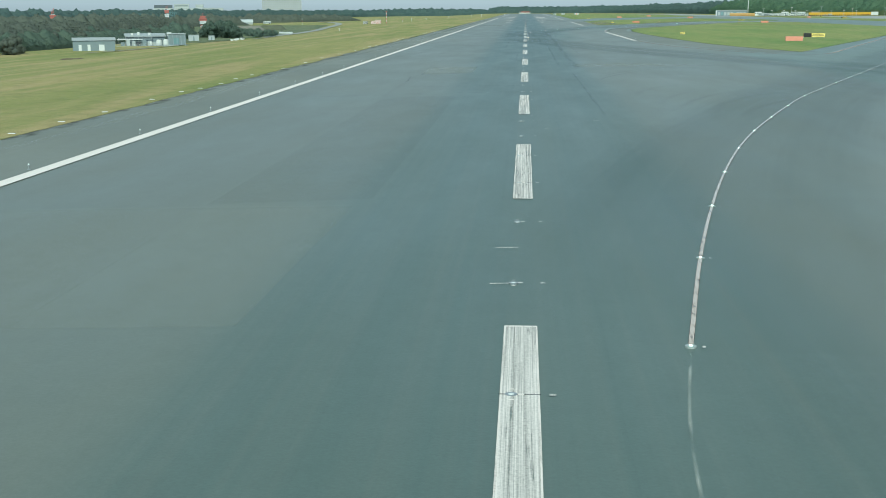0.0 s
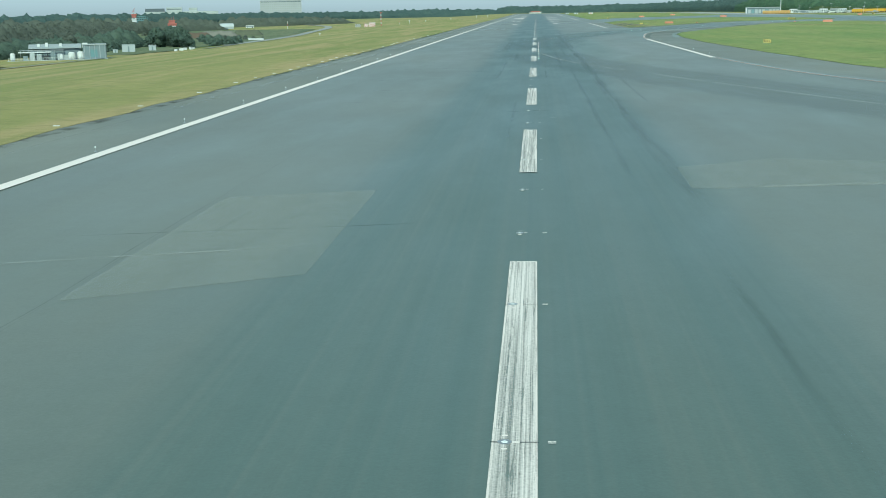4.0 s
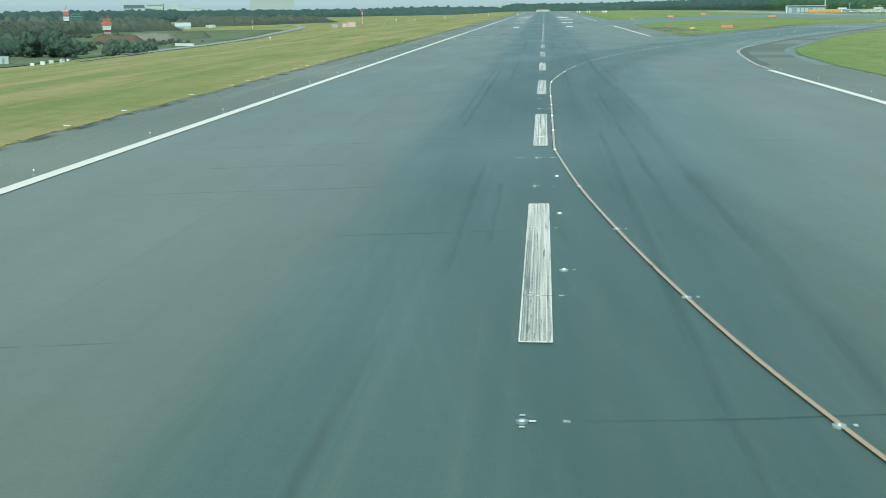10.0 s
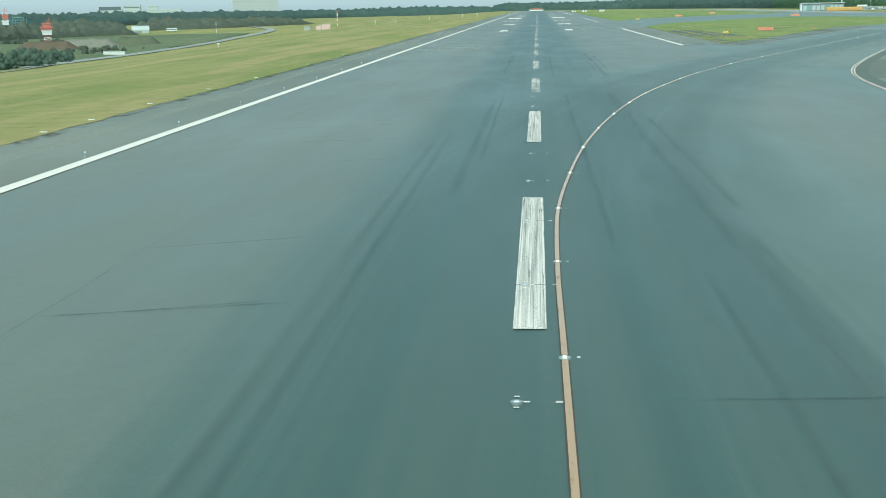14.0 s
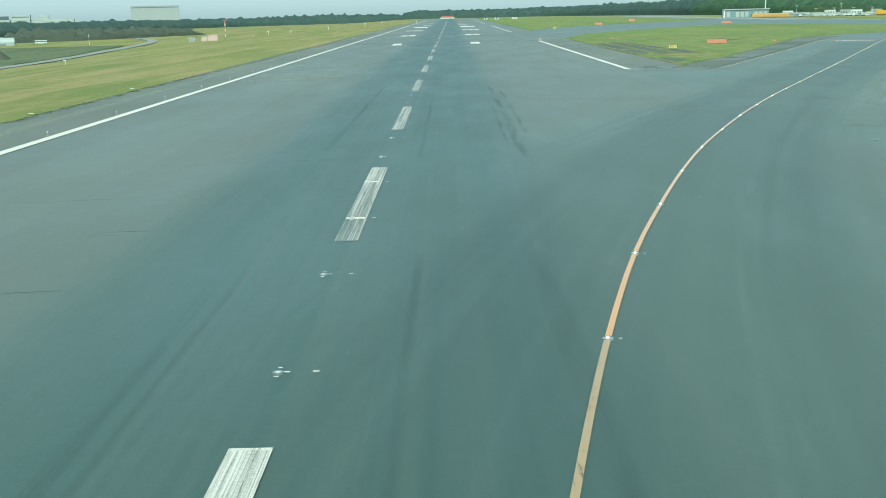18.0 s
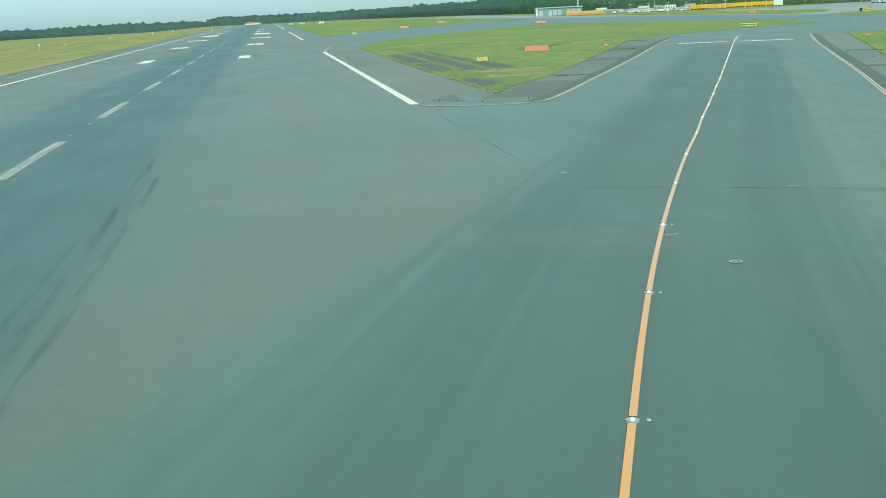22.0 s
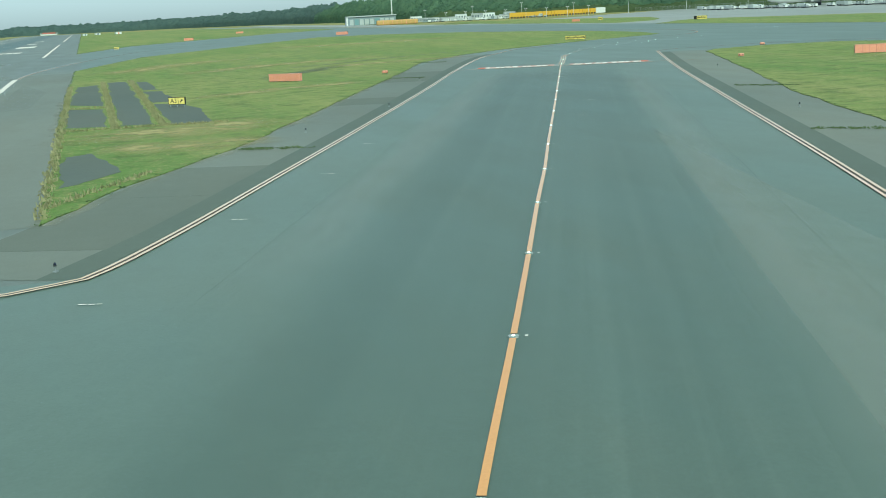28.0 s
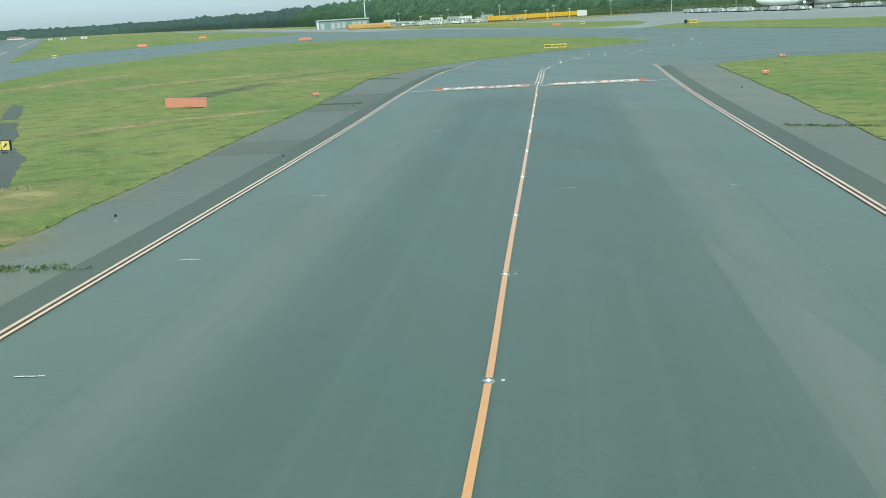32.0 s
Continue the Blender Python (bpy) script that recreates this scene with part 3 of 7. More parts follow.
runway = polygon_sheet("runway", [(-42, -300), (46.5, -300), (46.5, 500), (34.4, 510), (34.4, 702), (46.5, 702), (46.5, 2480), (30, 2560), (-30, 2560), (-42, 2480)], PAVED, M_RUNWAY,
                       "wide grey asphalt runway with dark rubber along the middle", 0.0, 40.0, 0.3)
taxiway = polygon_sheet("taxiway", [(46.5, -300), (256, -300), (256, 1330), (222, 1340), (210, 2200), (46.5, 2200), (46.5, 702), (34.4, 702), (34.4, 510), (46.5, 500)], PAVED - 0.002, M_ASPHALT,
                        "grey-green asphalt taxiway pavement beside the runway", 0.0, 40.0, 0.3)
apron = polygon_sheet("apron_pavement", [(322, 300), (900, 300), (900, 1480), (480, 1480), (385, 1400), (300, 1330), (258, 1330), (262, 2100), (224, 2100), (226, 1342), (256, 1325), (256, 1075), (292, 1080), (322, 1024)], PAVED + 0.002, M_CONCRETE,
                      "pale concrete apron beyond the taxiway", 0.0, 60.0, 0.3)
shoulder_left = link("shoulder", ribbon_mesh("shoulder", [(-37.5, y) for y in range(-300, 2480, 10)], 13.4, film_z(), M_SHOULDER, wobble=0.35), None)
tagged(shoulder_left, "weathered asphalt shoulder along the runway's edge", "shoulder", kind="structure")
ribbon("shoulder_strip", [(-36.3 + 0.1 * math.sin(y * 0.05), y) for y in range(430, 1200, 6)], 2.2, film_z(), M_SHOULDER_PALE, shoulder_left, label="paler strip of old asphalt along the shoulder")
for y0, y1, x, w in ((60, 190, -37.4, 2.4), (250, 330, -36.9, 1.8), (318, 420, -37.8, 2.0), (360, 440, -35.4, 1.2)):
    ribbon("shoulder_strip", [(x + 0.4 * math.sin(y * 0.07), y) for y in range(y0, y1, 4)], w, film_z(), M_PALE_SOFT, shoulder_left, wobble=0.5, label="mottled pale wear on the shoulder")
ribbon("verge_dirt", [(-40.0, y) for y in range(-60, 1500, 4)], 2.2, film_z(), M_DIRT, shoulder_left, label="dark soil washed over the shoulder")
for seq, wide in (([(41.2, y) for y in range(364, 522, 6)], 13.0), (smooth_line([(42.2, 364), (44.5, 334), (48.5, 305), (55.5, 276), (60, 262)], 4), 13.0)):
    tagged(link("shoulder", ribbon_mesh("shoulder", seq, wide, film_z(), M_SHOULDER), None), "pale asphalt shoulder round the mown field", "shoulder", kind="structure")
shoulder_right = link("shoulder", ribbon_mesh("shoulder", [(40.4, y) for y in range(716, 930, 6)], 11.2, film_z(), M_SHOULDER), None)
tagged(shoulder_right, "pale asphalt shoulder between the edge line and grass", "shoulder", kind="structure")

ISLAND_A = [(62, 265), (56, 295), (51, 330), (48, 390), (46, 460), (46.5, 517), (49.5, 560), (55, 592), (65, 622), (79, 664), (91.5, 700), (101, 723), (114, 757), (128, 788), (151, 841),
            (156, 847), (168, 850), (180, 846), (186, 836), (188, 800), (188, 573), (127, 424), (82, 314)]
ISLAND_B = [(44.7, 716), (49, 728), (57.7, 744.5), (72.5, 781), (97, 842), (107, 868), (121, 890), (137, 908), (148, 916), (167, 931), (183, 940), (196, 948), (203, 974), (206, 1010), (202, 1058),
            (190, 1112), (169, 1164), (145, 1174), (112, 1112), (64, 1020), (45.2, 935), (44.5, 822), (44.5, 768)]
ISLAND_C = [(45, 1118), (68, 1220), (122, 1316), (160, 1380), (204, 1420), (208, 1800), (180, 2150), (46, 2400)]
STRIP_D = [(254, 500), (320, 500), (322, 1034), (296, 1108), (280, 1098), (254, 1066)]
STRIP_E = [(262, 1118), (284, 1128), (306, 1165), (324, 1212), (322, 1262), (316, 1340), (290, 1420), (272, 1400), (262, 1250)]
grass_sheets = []
for outline, words, rough in ((ISLAND_A, "mown grass field between runway and taxiway, slightly dry", 0.35), (ISLAND_B, "bright mown grass wedge beside the exit taxiway", 0.4),
                              (ISLAND_C, "far mown grass field along the runway", 1.0), (STRIP_D, "narrow green strip in front of the apron", 0.8), (STRIP_E, "small grass patch by the apron", 0.8)):
    grass_sheets.append(polygon_sheet("grass", outline, 0.035, M_GRASS, words, rough, 2.5, 0.06))

# ---- runway markings ----
PERIOD, STRIPE, STRIPE_W = 51.0, 25.46, 1.04
EDGE_L, EDGE_R, EDGE_W = -30.1, 33.9, 1.0


def flat_rect(x0, y0, x1, y1, z):
    return [(x0, y0, z), (x1, y0, z), (x1, y1, z), (x0, y1, z)], [(0, 1, 2, 3)]


def marking(name, x0, y0, x1, y1, z, material, parent, label=""):
    """A painted rectangle; its mesh has its own origin so that wear does not repeat."""
    return link(name, mesh_of(name, *flat_rect(x0, y0, x1, y1, z), material), parent, label)


for k in range(-5, 48):
    y0 = PERIOD * k
    stripe = marking("centreline_stripe", -STRIPE_W / 2, y0, STRIPE_W / 2, y0 + STRIPE, 0.012, M_WHITE if k < 11 else M_WHITE_FADED, runway, "worn white centreline stripe")
    if k < 11:
        for a, b in ((-0.515, -0.465), (0.465, 0.515)):
            marking("stripe_rim", a, y0 + 0.1, b, y0 + STRIPE - 0.1, 0.015, M_WHITE_RIM, stripe)
        for yy in (y0 + 0.02, y0 + STRIPE - 0.17):
            marking("stripe_rim", -0.5, yy, 0.5, yy + 0.15, 0.0155, M_WHITE_RIM, stripe)
ribbon("edge_line", [(EDGE_L, y) for y in range(-300, 2500, 20)], EDGE_W, 0.014, M_WHITE_FRESH, runway, label="white runway edge line")
for y0, y1 in ((364, 506), (707, 908), (1090, 1400), (1560, 2400)):
    marking("edge_line", EDGE_R - 0.5, y0, EDGE_R + 0.5, y1, 0.014, M_WHITE_FRESH, runway, "white runway edge line")
for y0 in (893, 1046, 1199):
    for x in ((-13, 12.6), (-16.5, 16.1), (-20, 19.6))[: 1 if y0 == 893 else (2 if y0 == 1046 else 3)]:
        for xx in x:
            marking("touchdown_bar", xx - 1.5, y0, xx + 1.5, y0 + 22.5, 0.012, M_WHITE_FRESH, runway, "white touchdown zone bar")
for xx in (-17, 16.5):
    marking("aiming_point", xx - 5, 1345, xx + 5, 1400, 0.012, M_WHITE_FRESH, runway, "broad white aiming point block")
for y0 in (1500, 1652):
    for xx in (-16.5, -13, 12.6, 16.1):
        marking("touchdown_bar", xx - 1.5, y0, xx + 1.5, y0 + 22.5, 0.012, M_WHITE_FRESH, runway, "white touchdown zone bar")
marking("threshold_bar", -29, 2440, 33, 2446, 0.012, M_WHITE_FRESH, runway, "white threshold bar")

# ---- taxi lines ----
EXIT_LINE = [(0.98, 405.3), (1.0, 444), (1.0, 456), (1.0, 468.8), (1.25, 481.1), (2.15, 493.6), (3.4, 506.4), (5.1, 519.3), (7.1, 531.8), (9.4, 544.2), (12.15, 556.9), (15.3, 569.1), (18.75, 581.5),
             (22.5, 593.8), (26.65, 605.9), (31.0, 618.0), (35.5, 629.8), (40.1, 641.3), (44.8, 652.7), (49.7, 664.1), (54.35, 675.3), (59.05, 686.3), (63.7, 697.3), (68.4, 708.5), (73.1, 719.5),
             (78, 731.3), (82.9, 743), (87.9, 754.9), (92.8, 766.6), (119.3, 830)]
exit_line = smooth_line(EXIT_LINE, 2.0)


def run_between(line, y0, y1):
    """The part of a plan line from y0 to y1, cut at both ends."""
    out = []
    for a, b in zip(line, line[1:]):
        lo, hi = max(y0, a.y), min(y1, b.y)
        if hi > lo:
            for y in (lo, hi):
                q = a.lerp(b, (y - a.y) / (b.y - a.y))
                if not out or (q - out[-1]).length > 1e-3:
                    out.append(q)
    return out


def taxi_line(line, stops, paint, words, border=True):
    """A taxi line with a dark border, broken at each inset light."""
    for y0, y1 in zip(stops, stops[1:]):
        seg = run_between(line, y0 + 0.22, y1 - 0.22)
        if len(seg) > 1:
            if border:
                ribbon("line_border", seg, 0.255, 0.016, M_BORDER, taxiway)
            ribbon("taxi_centreline", seg, 0.175 if border else 0.205, 0.020, paint, taxiway, label=words)


LIGHT_SPOTS = EXIT_LINE[1:-1] + [(97.7, 778.3), (102.6, 790.0), (107.5, 801.7), (112.4, 813.4)]
stops = [405.2, 418.9, 431.7] + [q[1] for q in LIGHT_SPOTS] + [829.7]
taxi_line(exit_line, [y for y in stops if y < 510], M_ORANGE_DULL, "orange taxi line leading off the runway")
taxi_line(exit_line, [y for y in stops if 500 < y < 550], M_ORANGE_RUBBED, "rubber-worn stretch of orange taxi line on the runway", False)
taxi_line(exit_line, [y for y in stops if 540 < y < 700], M_ORANGE, "orange taxi line leading off the runway", False)
taxi_line(exit_line, [y for y in stops if y > 690], M_ORANGE_PALE, "faded orange taxi line leading off the runway", False)
BEND = smooth_line([(119.3, 830), (125, 843), (131, 857), (137.5, 869), (144.5, 880), (151.5, 889), (159, 896), (168, 902), (180, 907), (195, 908)], 1.5)
for off in (-0.36, 0.0, 0.36):
    ribbon("taxi_centreline", BEND[:24], 0.17, 0.020, M_EDGE_YELLOW if off else M_ORANGE_PALE, taxiway, offset=off, label="triple orange line past the holding point")
ribbon("taxi_centreline", BEND[24:], 0.15, 0.020, M_ORANGE_OLD, taxiway, label="orange taxi line round the bend")

ribbon("old_taxi_line", smooth_line([(3.2, 2), (3.9, 14.8), (5.0, 23.4)], 2.0), 0.14, 0.016, M_CHALK, taxiway, label="almost worn off end of the taxi line")
LINE_ONE = smooth_line([(5.0, 23.4), (7.1, 36.2), (9.5, 49), (12.2, 61.8), (15.2, 74.4), (18.6, 86.8), (22.4, 99.1), (26.8, 112.7), (31.5, 126.3), (41, 150.3), (56, 187.6), (70, 222), (130, 368), (200, 540)], 2.0)
ribbon("taxi_centreline", LINE_ONE, 0.15, 0.020, M_ORANGE_OLD, taxiway, label="worn orange taxi line of the earlier exit")
ribbon("line_border", LINE_ONE, 0.17, 0.016, M_BORDER, taxiway)
LINE_BACK = smooth_line([(1.0, 405.5), (1.3, 401), (2.2, 388.4), (3.5, 375.5), (5.0, 363.5), (6.7, 353), (9.4, 340.5), (13.2, 325), (17.6, 309), (24.5, 283), (39, 235), (55, 190), (90, 95)], 2.0)
ribbon("taxi_centreline", [p for p in LINE_BACK if p.y > 338], 0.16, 0.020, M_ORANGE_DULL, taxiway, label="worn orange taxi line joining from behind")
for y0, y1 in ((150, 288), (288.5, 307.5), (320, 324.5), (327, 332.5), (334.5, 339.5)):
    ribbon("taxi_centreline", [p for p in LINE_BACK if y0 <= p.y < y1 + 2], 0.15, 0.020, M_WHITE_RIM, taxiway, label="pale worn taxi line joining from behind")
ribbon("line_border", [p for p in LINE_BACK if p.y > 338], 0.17, 0.016, M_BORDER, taxiway)


def double_line(pts, words):
    line = smooth_line(pts, 2.0)
    ribbon("line_border", line, 0.47, 0.015, M_BORDER, taxiway)
    for off in (-0.17, 0.17):
        ribbon("taxi_edge_line", line, 0.18, 0.020, M_EDGE_YELLOW, taxiway, offset=off, label=words)


double_line([(34.3, 706.2), (35.4, 703.6), (38, 701.7), (41, 700.6), (44, 700.2), (46.8, 701.6), (51.2, 710.4), (58.6, 727.6), (70.6, 755.6), (87, 794.5), (103.4, 834.4), (119.3, 870.6), (128, 886), (136, 899), (145, 908), (154, 915)], "pale orange double taxiway edge line")
double_line([(34.3, 508), (35.2, 527), (38.2, 558), (40.6, 578), (43.9, 594), (49.2, 612), (60, 643), (72, 674.8), (90, 717.3), (107.5, 759.4), (127, 806), (146.6, 850.6), (148.5, 854.5), (152, 857.5), (158, 858.5), (172, 858), (183, 854), (190, 846)], "pale orange double taxiway edge line")
double_line([(34.2, 363), (36.2, 332), (40, 300), (47.5, 270), (53, 256), (60, 250), (66, 255), (80, 292), (115, 384), (160, 495)], "pale orange double taxiway edge line")
double_line([(34.4, 909), (35.2, 925), (38, 952), (44, 992), (58, 1060), (74, 1110), (108, 1176), (140, 1190), (168, 1178)], "pale orange double taxiway edge line")
double_line([(190, 1140), (206, 1060), (213, 1010), (216, 983), (212, 960), (205, 944), (197, 934), (186, 929), (176, 925)], "pale orange double taxiway edge line")

# ---- rubber, wheel tracks, seams and repairs ----
ribbon("wheel_track", exit_line, 28.0, film_z(), M_EXIT_FILM, taxiway, label="dark wheel tracks round the exit")
ribbon("wheel_track", LINE_ONE, 26.0, film_z(), M_EXIT_FILM, taxiway, label="dark wheel tracks round the earlier exit")
ribbon("wheel_track", [(11.5, y) for y in range(-40, 54, 4)], 15.0, film_z(), M_FRINGE, taxiway, wobble=1.0, label="dark rubber fringe before the earlier exit")
ribbon("wheel_track", run_between(exit_line, 420, 640), 9.0, film_z(), M_FRINGE, taxiway, offset=9.0, wobble=1.0, label="dark rubber outside the exit curve")
ribbon("wheel_track", LINE_BACK, 26.0, film_z(), M_EXIT_FILM, taxiway, label="dark wheel tracks joining the runway")


# ---- woodland and distance ----
def fast_mesh(name, v, f, material):
    me = bpy.data.meshes.new(name)
    me.vertices.add(len(v))
    me.vertices.foreach_set("co", np.asarray(v, np.float32).ravel())
    me.loops.add(f.size)
    me.loops.foreach_set("vertex_index", np.asarray(f, np.int32).ravel())
    me.polygons.add(len(f))
    me.polygons.foreach_set("loop_start", np.arange(0, f.size, f.shape[1], dtype=np.int32))
    me.polygons.foreach_set("loop_total", np.full(len(f), f.shape[1], np.int32))
    me.update(calc_edges=True)
    me.validate()
    me.materials.append(material)
    return me


def leaf_cards(rng, pts, size):
    """One small tilted leaf spray at each point."""
    m = len(pts)
    ax = rng.normal(size=(m, 3))
    ax /= np.linalg.norm(ax, axis=1)[:, None]
    bx = np.cross(ax, rng.normal(size=(m, 3)))
    bx /= np.linalg.norm(bx, axis=1)[:, None]
    s = size * (0.6 + 0.8 * rng.random((m, 1)))
    return np.stack([pts - ax * s, pts + bx * s * 0.65, pts + ax * s, pts - bx * s * 0.65], 1).reshape(-1, 3)


def woodland(name, front, depth, height, crown, material, label, seed, sprays=9.0, top=None, peaks=0.16, taper=True):
    """A closed belt of crowns behind a front line in plan, to the right of its run."""
    rng = np.random.default_rng(seed)
    line = smooth_line(front, crown * 0.3)
    n = len(line)
    base = np.array([(p.x, p.y) for p in line])
    w = 6
    d = np.array([base[min(i + w, n - 1)] - base[max(i - w, 0)] for i in range(n)])
    d /= np.linalg.norm(d, axis=1)[:, None]
    back = np.stack([d[:, 1], -d[:, 0]], 1)
    run = np.concatenate([[0], np.cumsum(np.linalg.norm(np.diff(base, axis=0), axis=1))])
    steps, x = [0.0, 0.12 * crown], 0.3 * crown
    while x < depth:
        steps.append(x)
        x += crown * (0.3 if x < 3 * crown else 0.55)
    deep = np.array(steps)
    S, D = np.meshgrid(run, deep, indexing="ij")
    H = np.full(S.shape, 0.38)
    for j in range(int(depth / (crown * 0.8)) + 1):
        for i in range(int(run[-1] / (crown * 0.8)) + 1):
            cs, cd = (i + rng.random()) * crown * 0.8, (j + 0.35 + 0.6 * rng.random()) * crown * 0.8
            lo, hi = np.searchsorted(run, (cs - crown, cs + crown))
            if lo >= hi:
                continue
            rr = ((S[lo:hi] - cs) ** 2 + (D[lo:hi] - cd) ** 2) / (crown * (0.55 + 0.2 * rng.random())) ** 2
            tall = 0.88 - 0.5 * peaks + peaks * rng.random() + (peaks if rng.random() < 0.07 else 0.0)
            H[lo:hi] = np.maximum(H[lo:hi], tall * (1 - 0.27 * rr))
    H *= np.clip(0.42 + 0.58 * D / (1.7 * crown), 0.0, 1.0)
    H[:, 0] = 0.0
    H[:, 1] = np.minimum(H[:, 1], 0.22 + 0.3 * rng.random(n))
    X = base[:, 0, None] + back[:, 0, None] * D
    Y = base[:, 1, None] + back[:, 1, None] * D
    ends = np.clip(np.minimum(S, run[-1] - S) / (4.0 * crown), 0.0, 1.0) ** 0.5 if taper else 1.0
    if isinstance(height, tuple):
        height = height[0] + (height[1] - height[0]) * S / run[-1]
    G = np.array([[terrain(X[i, j], Y[i, j]) for j in range(len(deep))] for i in range(n)])
    wave = np.array([1.0 + 0.22 * noise.noise((base[i, 0] * 0.008, base[i, 1] * 0.008, seed)) + 0.10 * noise.noise((base[i, 0] * 0.04, base[i, 1] * 0.04, seed)) for i in range(n)])[:, None]
    tallness = (height if top is None else top - G) * wave * ends
    Z = G - 0.4 + tallness * H * (1 + 0.08 * (rng.random(H.shape) - 0.5))
    P = np.stack([X, Y, Z], -1)
    P[:, 1:, :2] += crown * 0.12 * (rng.random((n, len(deep) - 1, 2)) - 0.5)
    m = len(deep)
    idx = np.arange(n * m).reshape(n, m)
    quads = np.stack([idx[:-1, :-1], idx[1:, :-1], idx[1:, 1:], idx[:-1, 1:]], -1).reshape(-1, 4)
    count = int(run[-1] * sprays)
    i = rng.integers(0, n - 1, count)
    j = np.minimum((rng.random(count) ** 2.4 * (m - 1)).astype(int), m - 2)
    u, v = rng.random((count, 1)), rng.random((count, 1))
    pts = (P[i, j] * (1 - u) + P[i + 1, j] * u) * (1 - v) + (P[i, j + 1] * (1 - u) + P[i + 1, j + 1] * u) * v
    pts[:, 2] += crown * 0.10 * rng.random(count)
    cards = leaf_cards(rng, pts, crown * 0.065)
    verts = np.concatenate([P.reshape(-1, 3), cards])
    faces = np.concatenate([quads, n * m + np.arange(len(cards)).reshape(-1, 4)])
    return tagged(link(name, fast_mesh(name, verts, faces, material)), label, "woodland", kind="stuff")


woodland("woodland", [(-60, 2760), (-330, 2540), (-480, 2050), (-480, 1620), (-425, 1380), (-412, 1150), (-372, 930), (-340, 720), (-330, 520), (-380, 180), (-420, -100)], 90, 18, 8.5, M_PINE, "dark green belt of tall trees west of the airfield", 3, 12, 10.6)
woodland("scrub_belt", [(-322, 1075), (-296, 950), (-272, 850), (-254, 740), (-246, 640), (-252, 540), (-275, 430)], 56, 13, 7.0, M_LEAF_OLIVE, "olive brown belt of scrubby trees before the tall woods", 6, 40, 6.2, 0.2)
woodland("thicket", [(-268, 935), (-240, 860), (-228, 800), (-233, 745), (-238, 690), (-240, 610), (-243, 545), (-248, 470)], 20, 7, 5.0, M_LEAF, "dark green thicket of bushes along the foot of the belt", 12, 40, -0.8, 0.35)
woodland("scrub_belt", [(-318, 1372), (-352, 1336), (-378, 1290), (-386, 1215), (-372, 1130), (-345, 1095)], 34, 9, 6.0, M_LEAF_OLIVE, "olive brown scrub behind the red and white towers", 7, 26, 4.4, 0.3)
woodland("scrub_belt", [(-225, 1640), (-292, 1530), (-350, 1480)], 40, 9, 6.5, M_LEAF_OLIVE, "low olive scrub behind the parked vans", 8, 24, 4.0, 0.3)
woodland("woodland", [(900, 860), (740, 1130), (640, 1275), (552, 1398), (462, 1492), (424, 1540), (358, 1670), (324, 1830), (312, 1990), (304, 2090)], 150, (22, 21), 9.0, M_PINE_LIGHT, "dense green wooded rise behind the apron", 5, 50, taper=False)
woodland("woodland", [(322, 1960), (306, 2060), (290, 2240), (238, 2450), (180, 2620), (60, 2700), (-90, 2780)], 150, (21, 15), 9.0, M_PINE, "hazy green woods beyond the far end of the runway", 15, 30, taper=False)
woodland("scrub_belt", [(590, 1330), (510, 1428), (444, 1502), (400, 1532), (356, 1586), (318, 1630)], 14, 8, 5.5, M_TUFT_GREEN, "pale green scrub between the hoarding and the woods", 9, 24)


# ---- lights and small fittings on the pavements ----
def disc(bm, x, y, z0, z1, r, sides=14, r2=None):
    bmesh.ops.create_cone(bm, cap_ends=True, segments=sides, radius1=r, radius2=r if r2 is None else r2, depth=z1 - z0, matrix=Matrix.Translation((x, y, (z0 + z1) / 2)))
    return bm


def lamp_lens(name, colour, strength):
    n = Nodes(name)
    n.set(Base_Color=(0.8, 0.84, 0.8), Roughness=0.3, Emission_Color=colour, Emission_Strength=strength)
    return n.mat


M_LENS_GREEN = lamp_lens("lit_green_white_lens", (0.72, 1.0, 0.84), 3.0)
M_LENS_AMBER = lamp_lens("lit_amber_lens", (1.0, 0.60, 0.36), 2.6)


def make_inset_light(lens, words):
    e = thing("inset_light", 0, 0, 0, 0, words, "light", "taxiway centre lights")
    ring = bmesh.new()
    disc(ring, 0, 0, -0.08, 0.024, 0.17, 18)
    part("rim", ring, M_LIGHT_METAL, e)
    top = bmesh.new()
    disc(top, 0, 0, 0.024, 0.058, 0.055, 12, 0.035)
    part("lens", top, lens, e)
    part("cable_mark", boxes((0.34, -0.06, 0.018, 0.44, -0.01, 0.022), (0.34, 0.03, 0.018, 0.44, 0.08, 0.022)), M_WHITE_FRESH, e, "two small white paint ticks")
    return e


spots = [(1.0, 431.7)] + LIGHT_SPOTS
inset = make_inset_light(M_LENS_GREEN, "flush taxiway light with a lit green-white lens")
amber = make_inset_light(M_LENS_AMBER, "flush taxiway light with a lit amber lens")
inset.matrix_basis = pose(*spots[0], 0, 0, 0, 0)
amber.matrix_basis = pose(1.0, 379.6, 0)
for k, ((x, y), (xn, yn)) in enumerate(zip(spots[1:], spots[2:] + [(119.3, 830)])):
    copy_thing(amber if k % 2 == 0 and y < 560 else inset, pose(x, y, 0, 0, 0, -math.degrees(math.atan2(xn - x, yn - y))))
for k in range(2, len(BEND) - 3, 8):
    copy_thing(inset, pose(BEND[k].x, BEND[k].y, 0, 0, 0, -40))
